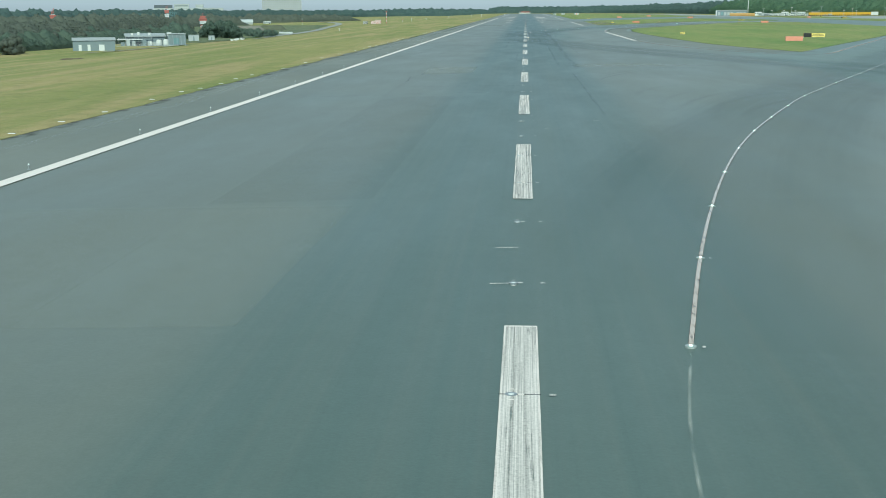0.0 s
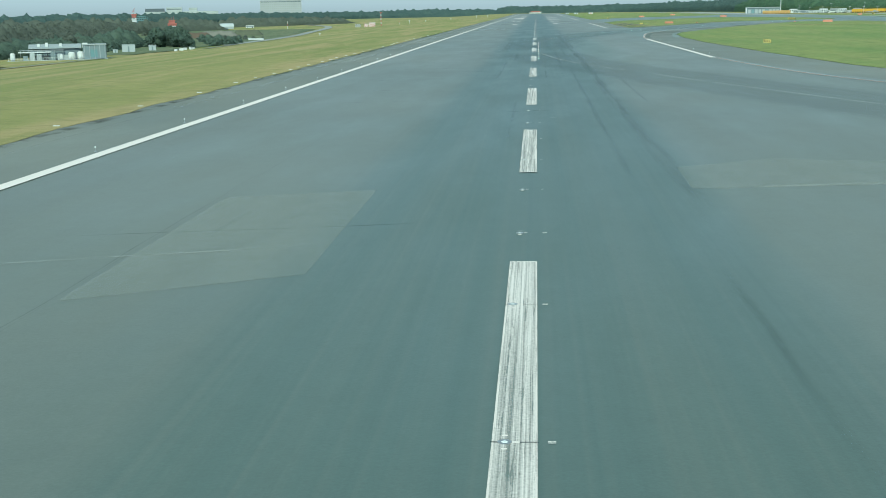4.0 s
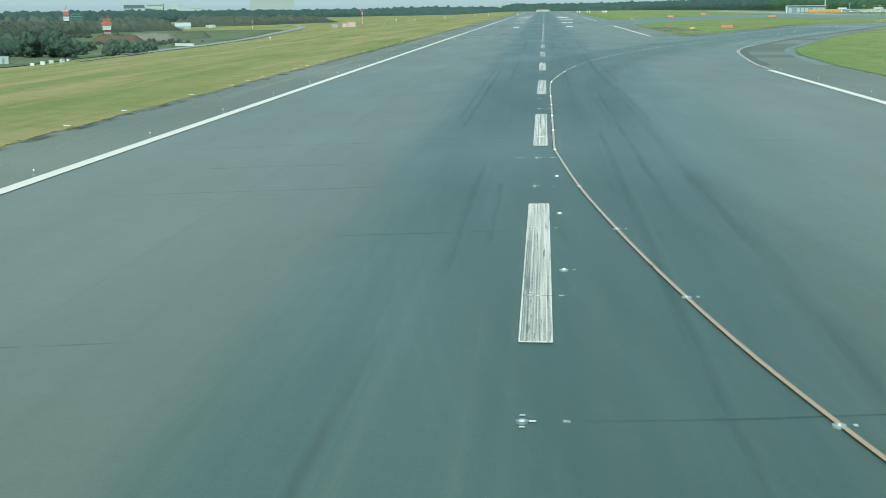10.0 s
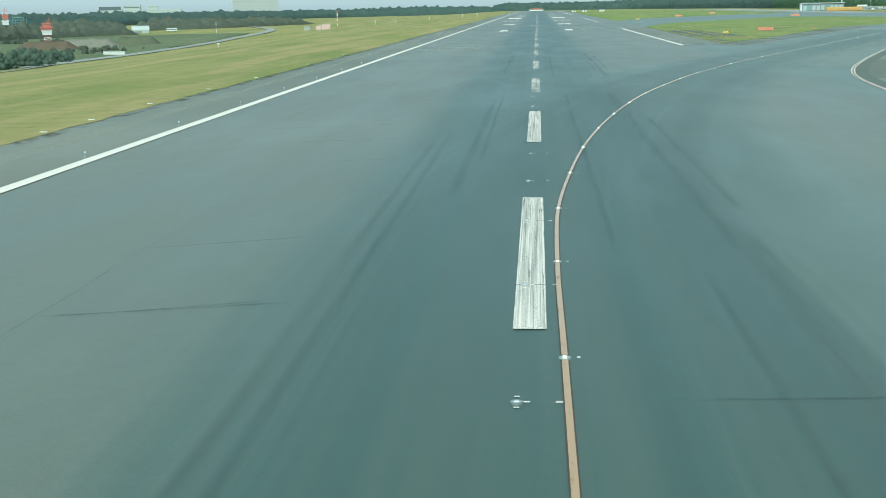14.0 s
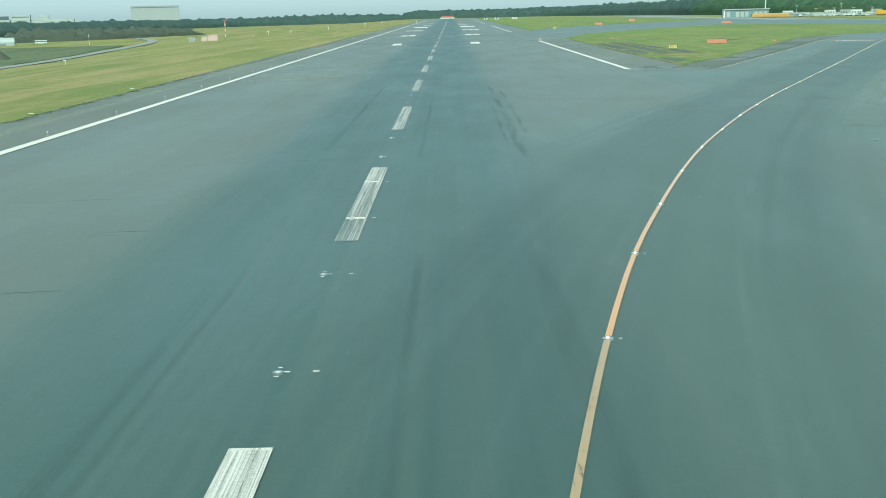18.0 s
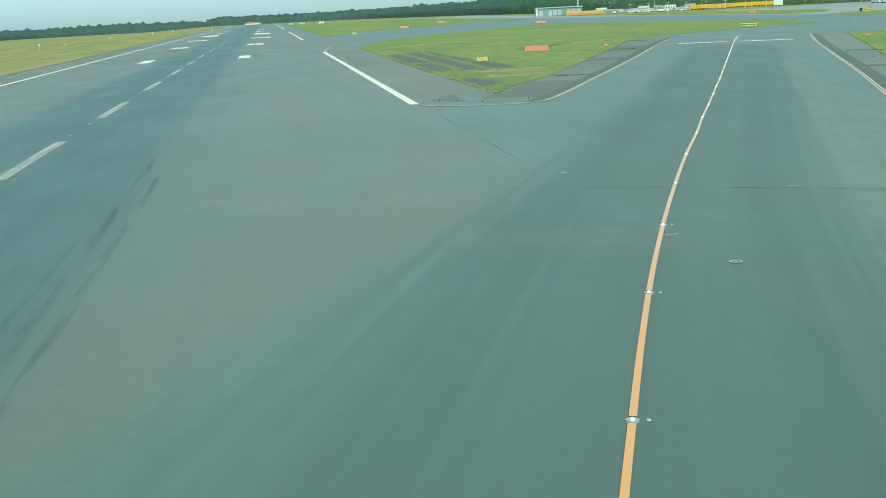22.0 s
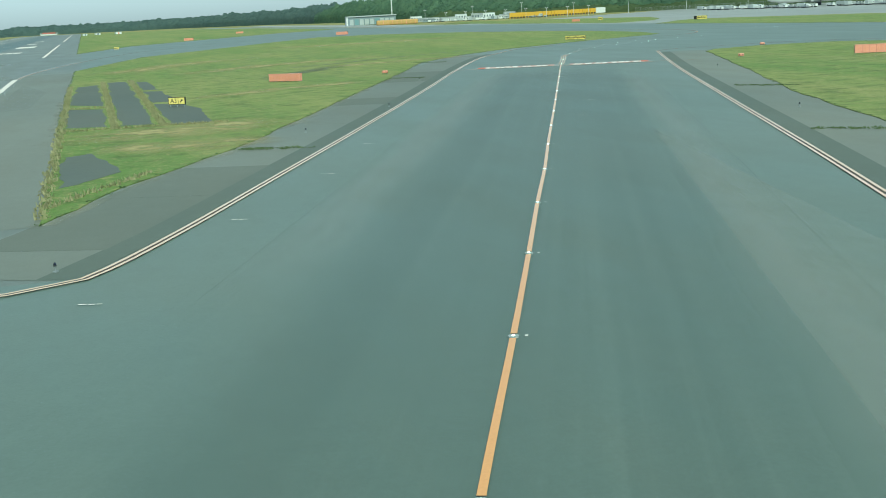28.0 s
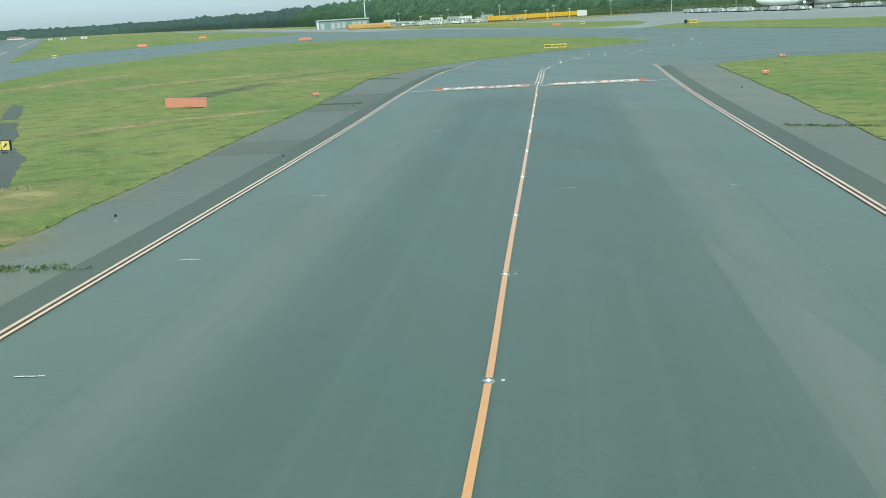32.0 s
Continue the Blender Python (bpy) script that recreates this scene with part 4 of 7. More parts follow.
for k, (x, y) in enumerate(((5.0, 23.4), (7.1, 36.2), (9.5, 49), (12.2, 61.8), (15.2, 74.4), (18.6, 86.8), (22.4, 99.1), (26.8, 112.7), (31.5, 126.3), (36, 137.9), (41, 150.3), (45.7, 162), (50.5, 174), (55.3, 186))):
    copy_thing(inset, pose(x, y, 0, 0, 0, -15))
M_LIT = Nodes("lit_lamp_lens")
M_LIT.set(Base_Color=(0.8, 0.85, 0.8), Emission_Color=(0.70, 1.0, 0.88), Emission_Strength=1.2)
M_LIT = M_LIT.mat


def make_lit_light():
    e = thing("inset_light", 0, 0, 0, 0, "lit flush light round the taxiway bend", "light", "lit bend lights")
    a, b = bmesh.new(), bmesh.new()
    disc(a, 0, 0, -0.04, 0.03, 0.20, 16)
    part("rim", a, M_LIGHT_METAL, e)
    disc(b, 0, 0, 0.03, 0.075, 0.065, 12, 0.04)
    part("lens", b, M_LIT, e, "glowing lens")
    return e


lit = make_lit_light()
lit.matrix_basis = pose(145.5, 884.2, 0)
for x, y in ((151.0, 891.1), (158.1, 900.0), (163.7, 904.7), (158.3, 893.7), (170.0, 908.5), (164.8, 894.5), (175.4, 909.3), (183.8, 914.4), (189.8, 913.8), (232.4, 959.7), (233.7, 956.1), (232.6, 950.3), (230.2, 945.1), (223.6, 934.5)):
    copy_thing(lit, pose(x, y, 0))
for x, y in ((1.0, 418.9), (1.0, 392.4), (1.0, 367.0)):
    copy_thing(inset, pose(x, y, 0))
copy_thing(amber, pose(1.0, 405.6, 0))
M_DULL_LENS = plain_material("dull_lamp_lens", (0.55, 0.58, 0.56), 0.4, dirt=0.2, scale=6.0)
dull = make_inset_light(M_DULL_LENS, "unlit flush taxiway light in the worn line")
dull.matrix_basis = pose(2.2, 388.4, 0)
for x, y in ((3.5, 375.5), (5.1, 362.8), (7.2, 350.2), (9.6, 339)):
    copy_thing(dull, pose(x, y, 0))


def make_centre_light():
    e = thing("inset_light", 0, 0, 0, 0, "flush runway centre light ringed by worn white paint", "light", "runway centre lights")
    a = bmesh.new()
    disc(a, 0, 0, -0.08, 0.022, 0.16, 16)
    part("rim", a, M_STEEL, e)
    b = bmesh.new()
    disc(b, 0, 0, 0.022, 0.032, 0.08, 12, 0.05)
    part("lens", b, M_LAMP, e)
    for y in (-0.42, 0.42):
        part("paint_tick", boxes((-0.07, y - 0.035, 0.014, 0.07, y + 0.035, 0.017)), M_WHITE_FRESH, e)
    part("paint_tick", boxes((0.17, -0.05, 0.014, 0.34, 0.05, 0.017)), M_WHITE_FRESH, e)
    part("cable_mark", boxes((0.98, -0.05, 0.014, 1.16, -0.01, 0.017), (0.98, 0.03, 0.014, 1.16, 0.07, 0.017)), M_WHITE_FRESH, e)
    return e


centre = make_centre_light()
centre.matrix_basis = pose(-0.25, 5.9, 0)
for k in range(0, 56):
    y = 5.9 + 12.75 * k
    if y % PERIOD < STRIPE:
        marking("cable_slot", -STRIPE_W / 2 - 0.03, y - 0.045, STRIPE_W / 2 + 0.03, y + 0.03, 0.0165, M_SLOT, runway, "dark sealed cable slot across the stripe")
for k in range(1, 70):
    copy_thing(centre, pose(-0.25 + 0.04 * math.sin(k * 2.3), 5.9 + 12.75 * k, 0))


def make_edge_light(name, label, group, colour):
    e = thing(name, 0, 0, 0, 0, label, "light", group)
    a = bmesh.new()
    disc(a, 0, 0, -0.09, 0.02, 0.12, 12)
    part("base_plate", a, M_STEEL, e)
    b = bmesh.new()
    rod(b, (0, 0, 0.03), (0, 0, 0.22), 0.03)
    part("stem", b, M_STEEL, e)
    c = bmesh.new()
    disc(c, 0, 0, 0.22, 0.27, 0.075, 12, 0.085)
    part("collar", c, M_STEEL if colour is M_LAMP else M_DARK, e)
    d = bmesh.new()
    bmesh.ops.create_uvsphere(d, u_segments=12, v_segments=7, radius=0.06, matrix=Matrix.Translation((0, 0, 0.30)) @ Matrix.Diagonal((1, 1, 1.25, 1)))
    part("globe", d, colour, e, smooth=True)
    return e


M_BLUE_GLASS = plain_material("dark_blue_glass", (0.02, 0.024, 0.045), 0.15, dirt=0.02)
edge = make_edge_light("edge_light", "white elevated runway edge light on a short stem", "runway edge lights", M_LAMP)
edge.matrix_basis = pose(-31.1, 105.9, 0)
for k in range(-4, 56):
    if k:
        copy_thing(edge, pose(-31.1, 105.9 + 22.1 * k, 0))
for y in (723.9, 749.4, 773.9, 799.4, 823.9, 848.5, 873, 898):
    copy_thing(edge, pose(35.4, y, 0))
for y in (380, 405, 430, 455, 480, 505):
    copy_thing(edge, pose(35.4, y, 0))
blue = make_edge_light("taxi_edge_light", "small dark blue taxiway edge light on a stem", "taxiway edge lights", M_BLUE_GLASS)
blue.matrix_basis = pose(36.5, 706.3, 0)
for x, y in ((38.2, 705.4), (40.5, 702.6), (45.7, 703.8), (64.9, 753.5), (77.2, 773.6), (92, 815), (90, 706), (105, 742), (130, 800)):
    copy_thing(blue, pose(x, y, 0))


# survey ticks painted on the pavement
def tick(x, y, w, turn, material=None):
    bm = boxes((-w / 2, -0.045, 0.012, -w * 0.12, 0.045, 0.016), (-w * 0.05, -0.05, 0.012, w * 0.22, 0.03, 0.016), (w * 0.28, -0.035, 0.012, w / 2, 0.05, 0.016))
    bmesh.ops.rotate(bm, verts=bm.verts, matrix=Matrix.Rotation(radians(turn), 3, "Z"))
    bmesh.ops.translate(bm, vec=(x, y, 0), verts=bm.verts)
    part("paint_tick", bm, material or M_WHITE_FADED, taxiway)


for x, y, w in ((67.4, 740.9, 0.9), (75.9, 755.3, 0.9), (88.3, 749.4, 0.9), (95.6, 763.7, 0.9), (61.3, 726, 0.9), (54.2, 712.1, 0.9), (84, 770.5, 0.9), (92, 785, 0.9), (47, 697, 0.9), (103, 778, 0.9), (96, 745, 0.5), (40, 683, 0.8)):
    tick(x, y, w, -23, M_WHITE_FRESH)
for x, y in ((34.7, 656.9), (35.5, 570), (45.3, 637.8), (23.1, 682.4), (6.4, 95.6), (3.5, 112.6), (-0.3, 94.9), (2.0, 240), (-0.75, 37.9), (-0.8, 31.3), (-1.2, 331.2), (0.8, 331.5), (1.0, 401.2), (-1.4, 401.2), (35.1, 627.6)):
    tick(x, y, 0.7, 5, M_WHITE)
for x, y in ((1.9, 88.2), (1.9, 88.8), (2.8, 88.2), (2.8, 88.8), (-0.1, 44.2), (-0.3, 37.9), (0.8, 133.5), (0.9, 120.8), (0.8, 100.7), (17.5, 588.6), (17.6, 571.2), (44.6, 672.2), (45.1, 672.3), (51.8, 653.7), (45.7, 655.0)):
    tick(x, y, 0.28, 0, M_WHITE)

def oval_mark(x, y, r):
    """An oval of white paint round a small cover in the pavement, with a bar across."""
    e = thing("pavement_cover", x, y, 0, 8, "small pavement cover ringed in white paint", "cover", "ringed pavement covers")
    bm = bmesh.new()
    inner = [bm.verts.new((0.84 * r * math.cos(a), 0.78 * r * math.sin(a), 0.016)) for a in np.linspace(0, 6.2832, 20, endpoint=False)]
    outer = [bm.verts.new((r * math.cos(a), r * math.sin(a), 0.016)) for a in np.linspace(0, 6.2832, 20, endpoint=False)]
    for i in range(20):
        bm.faces.new((inner[i], outer[i], outer[(i + 1) % 20], inner[(i + 1) % 20]))
    part("paint_ring", bm, M_WHITE_FRESH, e)
    lid = bmesh.new()
    disc(lid, 0, 0, -0.05, -0.012, 0.80 * r, 18)
    part("lid", lid, M_SLOT_LID, e)
    part("paint_bar", boxes((-0.60 * r, 0.26 * r, 0.012, 0.45 * r, 0.38 * r, 0.0165)), M_WHITE_FRESH, e)
    return e


for x, y, r in ((35.6, 621.6, 0.24), (35.6, 648.1, 0.24), (35.5, 674.0, 0.24), (35.45, 699.2, 0.24), (35.6, 596, 0.24), (0.8, 413.5, 0.16), (0.72, 426.5, 0.18), (0.72, 439.6, 0.16)):
    oval_mark(x, y, r)
for y, x0, x1 in ((566.7, -0.52, 0.42), (579.6, -0.55, 0.35)):
    marking("repainted_bar", x0, y, x1, y + 0.42, 0.018, M_WHITE_FRESH, runway, "freshly repainted bar across the stripe")
marking("repainted_bar", -0.50, 413.8, 0.33, 414.45, 0.018, M_WHITE_FRESH, runway, "freshly repainted bar across the stripe")

# white marker stones along the grass
stone_bm = boxes((-0.30, -0.12, -0.16, 0.30, 0.12, 0.06), bevel=0.03)
stone = tagged(part("marker_stone", stone_bm, M_WHITE_WALL), "low white concrete marker stone at the grass edge", "marker stone", "white marker stones")
stone.matrix_basis = pose(-41.5, 93.6, 0, 0, 0, 12)
for k, y in enumerate((83.3, 104, 120.7, 133.2, 139.8, 150, 160.7, 171, 192, 214, 236, 258, 279, 299, 312.5, 323.5, 335.2, 344.9, 355, 366.3, 376.5, 387.4, 398.5, 408.3, 424.3, 440, 462, 479.5, 490.2, 500.1, 521, 532, 551, 574, 598, 640, 684)):
    copy_thing(stone, pose(-41.6 + 0.4 * math.sin(k * 1.7), y, 0, 0, 0, 15 * math.sin(k * 2.1)))

# ---- holding position: pale line, red blocks with white figures that cannot be read ----
HOLD_A, HOLD_B = Vector((103.3, 833.8, 0)), Vector((134, 820.8, 0))
hold_way = (HOLD_B - HOLD_A).normalized()
hold_up = Vector((-hold_way.y, hold_way.x, 0))
ribbon("holding_line", [HOLD_A, HOLD_A.lerp(HOLD_B, 0.5), HOLD_B], 0.75, 0.024, M_EDGE_YELLOW, taxiway, label="pale holding position line across the taxiway")
rng_hold = random.Random(4)
for s0, s1 in ((3.2, 15.2), (17.6, 29.8)):
    a, b = HOLD_A + hold_way * s0 + hold_up * 2.5, HOLD_A + hold_way * s1 + hold_up * 2.5
    block = ribbon("holding_block", [a, b], 4.0, 0.026, M_RED_PAINT, taxiway, label="worn red holding marking with white bars")
    s = 0.5
    while s < s1 - s0 - 0.9:
        w = rng_hold.choice((0.6, 0.8, 1.0))
        base = a + hold_way * (s + 0.3)
        lean = rng_hold.choice((-0.5, 0.0, 0.5))
        ribbon("white_bar", [base - hold_up * 1.6, base + hold_up * 1.6 + hold_way * lean], w, 0.029, M_WHITE_FRESH, block)
        if rng_hold.random() < 0.6:
            up = rng_hold.choice((-1.25, 0.0, 1.25))
            ribbon("white_bar", [base + hold_up * up, base + hold_up * up + hold_way * 0.9], 0.5, 0.031, M_WHITE_FRESH, block)
        s += w + 0.34
    cap = (a, a + hold_way * 1.1) if s0 < 10 else (b - hold_way * 1.1, b)
    ribbon("end_cap", list(cap), 3.6, 0.033, M_RED_CAP, block, label="stronger red end of the marking")


for shift, far in ((0.0, 7.2), (6.6, 5.2)):
    start = HOLD_B + hold_up * shift + hold_way * (0.6 - 0.1 * shift)
    ribbon("shoulder_line", [start, start + hold_way * far], 0.22, 0.022, M_EDGE_YELLOW, taxiway, label="pale line carried on across the shoulder")


# ---- signs ----
def block_sign(x, y, turn, width, height, depth, panels, label):
    e = thing("runway_sign", x, y, 0.03, turn, label, "sign", "orange block signs")
    h0 = 0.06
    for k in range(panels):
        w = width / panels
        p = part("panel", boxes((-width / 2 + k * w + 0.005, -depth / 2, h0, -width / 2 + (k + 1) * w - 0.005, depth / 2, h0 + height), bevel=0.03), M_SIGN_RED, e)
        rr = random.Random(k + int(x))
        for r in range(3):
            bx = -width / 2 + k * w + w * (0.2 + 0.25 * r)
            part("faded_bar", boxes((bx, -depth / 2 - 0.006, h0 + height * rr.uniform(0.2, 0.4), bx + w * 0.12, -depth / 2 - 0.002, h0 + height * rr.uniform(0.6, 0.85))), M_FADED_SIGN, p)
    part("cap_rail", boxes((-width / 2 - 0.02, -depth / 2 - 0.02, h0 + height, width / 2 + 0.02, depth / 2 + 0.02, h0 + height + 0.05), bevel=0.01), M_SIGN_RED, e)
    for k in range(panels + 1):
        px = -width / 2 + k * (width - 0.12) / panels
        part("leg", boxes((px, -depth / 2 + 0.05, -0.05, px + 0.12, depth / 2 - 0.05, h0)), M_STEEL, e)
    return e


M_FADED_SIGN = plain_material("faded_orange_lettering", (0.72, 0.30, 0.18), 0.6, dirt=0.3, scale=4.0)
block_sign(76.4, 834.6, -44, 5.6, 1.05, 0.75, 5, "long orange-red block sign with faded markings on grass")
block_sign(163.4, 1206, -40, 6.0, 1.3, 0.75, 5, "distant orange-red block sign on grass")
block_sign(79.8, 354, -3, 5.0, 1.25, 0.75, 4, "orange-red block sign beside the earlier exit")
block_sign(158.7, 805.7, -27, 5.0, 1.15, 0.75, 5, "orange-red block sign on the dry grass corner")
block_sign(278, 1199, -50, 4.0, 1.1, 0.75, 4, "distant orange-red block sign before the apron")


def flat_sign(x, y, turn, width, height, cells, label, group=""):
    """A yellow box sign on legs. Each cell is a text, a bar pattern or an arrow."""
    e = thing("taxiway_sign", x, y, 0.03, turn, label, "sign", group)
    h0 = 0.28
    part("box", boxes((-width / 2, -0.12, h0, width / 2, 0.12, h0 + height), bevel=0.02), M_SIGN_BLACK, e)
    face = part("face", boxes((-width / 2 + 0.06, -0.135, h0 + 0.06, width / 2 - 0.06, -0.122, h0 + height - 0.06)), M_SIGN_YELLOW, e, "yellow face")
    for k in range(3):
        px = -width / 2 + 0.15 + k * (width - 0.4) / 2
        part("leg", boxes((px, -0.05, -0.05, px + 0.1, 0.05, h0)), M_STEEL, e)
    cx = -width / 2 + 0.12
    for kind, w in cells:
        if kind == "arrow":
            bm = bmesh.new()
            c = Vector((cx + w / 2, -0.145, h0 + height / 2))
            d = Vector((0.7071, 0, 0.7071))
            n = Vector((-0.7071, 0, 0.7071))
            L = height * 0.30
            for pts in ([c - d * L + n * 0.05, c - d * L - n * 0.05, c + d * L * 0.6 - n * 0.05, c + d * L * 0.6 + n * 0.05], [c + d * L, c + d * L * 0.2 + n * L * 0.62, c + d * L * 0.2 - n * L * 0.62]):
                bm.faces.new([bm.verts.new(p) for p in pts])
            part("arrow", bm, M_SIGN_BLACK, face)
        elif kind == "black":
            part("divider", boxes((cx, -0.142, h0 + 0.05, cx + w, -0.137, h0 + height - 0.05)), M_SIGN_BLACK, face)
        elif kind == "bars":
            rr = random.Random(int(cx * 100))
            n = max(2, int(w / 0.3))
            for i in range(n):
                x0 = cx + w * (i + 0.15) / n
                part("bar", boxes((x0, -0.142, h0 + height * rr.uniform(0.2, 0.32), x0 + w * 0.62 / n, -0.137, h0 + height * rr.uniform(0.62, 0.8))), M_SIGN_BLACK, face)
        else:
            cu = bpy.data.curves.new("letters", "FONT")
            cu.body, cu.size, cu.align_x, cu.align_y, cu.extrude = kind, height * 0.86, "CENTER", "CENTER", 0.003
            tmp = bpy.data.objects.new("letters", cu)
            me = bpy.data.meshes.new_from_object(tmp)
            bpy.data.objects.remove(tmp)
            me.materials.clear()
            me.materials.append(M_SIGN_BLACK)
            ob = link("letters", me, face, "black lettering " + kind)
            ob.matrix_basis = pose(cx + w / 2, -0.14, h0 + height / 2, 90, 0, 0)
        cx += w
    return e


flat_sign(57.4, 795.4, -33, 2.15, 0.85, (("A3", 1.15), ("black", 0.05), ("arrow", 0.75)), "yellow A3 exit sign with a black arrow on worn asphalt")
flat_sign(166, 934.5, -46, 5.6, 1.0, (("bars", 1.0), ("black", 0.05), ("bars", 0.9), ("bars", 0.7), ("black", 0.05), ("bars", 0.8), ("black", 0.05), ("bars", 0.9), ("bars", 0.9)), "wide yellow direction sign at the taxiway bend")
flat_sign(58, 440, -5, 1.9, 0.85, (("bars", 0.7), ("black", 0.05), ("bars", 0.8)), "small yellow exit sign on the grass")
flat_sign(94, 390, -5, 7.0, 1.3, (("black", 2.6), ("bars", 4.0)), "black and yellow taxiway sign on the grass")
flat_sign(281, 1081, -50, 5.5, 1.4, (("black", 1.2), ("bars", 3.6)), "black and yellow sign on the green strip")
flat_sign(287, 1190, -50, 2.4, 1.4, (("bars", 2.0),), "small yellow sign before the apron")


def marker_box(x, y, turn):
    e = thing("marker_light_box", x, y, 0.03, turn, "small orange rounded light box on two legs in grass", "light box", "orange light boxes")
    part("housing", boxes((-0.45, -0.26, 0.16, 0.45, 0.26, 0.56), bevel=0.12), M_SIGN_RED, e, smooth=True)
    for lx in (-0.25, 0.25):
        b = bmesh.new()
        disc(b, lx, -0.27, 0, 0.02, 0.07, 12)
        bmesh.ops.rotate(b, verts=b.verts, cent=(lx, -0.27, 0), matrix=Matrix.Rotation(radians(90), 3, "X"))
        bmesh.ops.translate(b, vec=(0, 0, 0.42), verts=b.verts)
        part("lens", b, M_DARK, e)
        part("leg", boxes((lx - 0.04, -0.04, -0.05, lx + 0.04, 0.04, 0.2)), M_STEEL, e)
    return e


for x, y in ((143.6, 817), (92.4, 836.6), (166.5, 848.5)):
    marker_box(x, y, -30)


# ---- old asphalt squares and grown-in joints in the wedge ----
M_OLD = asphalt_material("old_cracked_asphalt", (0.082, 0.100, 0.092), (0.118, 0.134, 0.122), (0.130, 0.136, 0.110), gloss=(0.75, 0.9))
for outline, words in (([(45.2, 776), (49.2, 774), (49.2, 800), (45.3, 803)], ""), ([(45.2, 812), (49.2, 806), (49.4, 862), (46.0, 858)], ""), ([(50.3, 774), (53.6, 773), (54.0, 868), (50.8, 868)], ""),
                       ([(55.0, 772), (58.6, 771), (59.6, 790), (58.2, 800), (55.2, 803)], ""), ([(55.2, 806), (58.0, 806), (57.8, 830), (55.4, 832)], ""), ([(55.4, 836), (57.6, 836), (57.2, 862), (55.6, 864)], ""),
                       ([(45.5, 748), (47.6, 749.5), (48.4, 742), (49.2, 736), (46.6, 731), (45.3, 730)], "")):
    polygon_sheet("old_asphalt_patch", outline, 0.055, M_OLD, "old dark asphalt square sunk in the grass", 0.5, 0.9, 0.03)
for pts, wide in (([(44, 766), (54, 764), (66, 768)], 16), ([(47, 752), (56, 750), (62, 752)], 10), ([(88, 872), (104, 880), (122, 884)], 9), ([(60, 806), (72, 816), (88, 822)], 8), ([(62, 880), (84, 900), (112, 914)], 14), ([(50, 900), (70, 940), (90, 950)], 16),
                  ([(150, 800), (170, 790), (186, 780)], 24), ([(152, 760), (170, 750), (188, 745)], 20), ([(120, 740), (140, 720), (170, 715)], 22), ([(100, 1040), (130, 1030), (170, 1040)], 22)):
    ribbon("dry_patch", smooth_line(pts, 2.0), wide, 0.05 + 0.0004 * wide, M_STRAW, grass_sheets[1], wobble=1.5, label="straw-coloured dry grass patch")
ribbon("bare_patch", smooth_line([(74, 842), (80, 854), (88, 868), (94, 880)], 2.0), 7.0, 0.056, M_BARE, grass_sheets[1], wobble=1.0, label="bare greyish patch in the grass")
# No slot is cut here: a dark ribbon paints the drain's shade.
drain = smooth_line([(84, 880), (96, 888), (108, 898), (120, 907), (133, 914)], 3)
ribbon("drain_slot", drain, 0.9, 0.06, M_OLD, grass_sheets[1], wobble=0.5, label="shaded drain line across the grass")


def tuft_mesh(name, spots, per, spread, tall, seed, material):
    """Clusters of thin leaning blades."""
    rng = np.random.default_rng(seed)
    v, f = [], []
    for (x, y, z) in spots:
        n = per
        px, py = x + spread * (rng.random(n) - 0.5), y + spread * (rng.random(n) - 0.5)
        h = tall * (0.4 + 0.8 * rng.random(n))
        a = rng.random(n) * 6.283
        w = 0.05 + 0.07 * rng.random(n)
        lean = 0.5 * h
        b = rng.random(n) * 6.283
        p0 = np.stack([px + w * np.cos(a), py + w * np.sin(a), np.full(n, z)], -1)
        p1 = np.stack([px - w * np.cos(a), py - w * np.sin(a), np.full(n, z)], -1)
        p2 = np.stack([px + lean * np.cos(b), py + lean * np.sin(b), z + h], -1)
        v.append(np.stack([p0, p1, p2], 1).reshape(-1, 3))
    v = np.concatenate(v)
    return fast_mesh(name, v, np.arange(len(v)).reshape(-1, 3), material)


def along(a, b, step, jitter, rng):
    a, b = Vector((*a, 0)), Vector((*b, 0))
    n = max(1, int((b - a).length / step))
    return [((a.lerp(b, k / n)).x + jitter * (rng.random() - 0.5), (a.lerp(b, k / n)).y + jitter * (rng.random() - 0.5), 0.03) for k in range(n + 1)]


rt = random.Random(9)
rows_t = []
for a, b in (((58.8, 743.8), (62.6, 741.8)), ((90, 823.3), (94.2, 821)), ((96.4, 727), (100.8, 723)), ((113.7, 767.5), (117.8, 762.3)), ((106, 869.6), (110.5, 864.6)), ((58.2, 744), (60, 743))):
    rows_t += along(a, b, 0.12, 1.1, rt)
tagged(link("joint_weeds", tuft_mesh("joint_weeds", rows_t, 6, 0.50, 0.10, 15, M_WEED)), "green weeds growing across the shoulder joints", "weeds", kind="stuff")
rows_t = []
for a, b, st in (((49.8, 771), (50.2, 870), 0.9), ((54.3, 771), (54.8, 870), 0.9), ((44.7, 718), (44.9, 860), 1.2), ((45, 804), (49.5, 803), 0.5), ((45, 772), (60, 770), 0.6), ((44.9, 722), (51, 734), 1.0)):
    rows_t += along(a, b, st, 0.3, rt)
tagged(link("joint_weeds", tuft_mesh("joint_weeds", rows_t, 16, 0.75, 0.26, 5, M_TUFT)), "weedy tufts growing from the pavement joints", "weeds", kind="stuff")
rim_t = []
for isl, step in ((ISLAND_A, 2.4), (ISLAND_B, 2.4)):
    for a, b in zip(isl, isl[1:]):
        if b[1] < 950:
            rim_t += along(a, b, step, 0.3, rt)
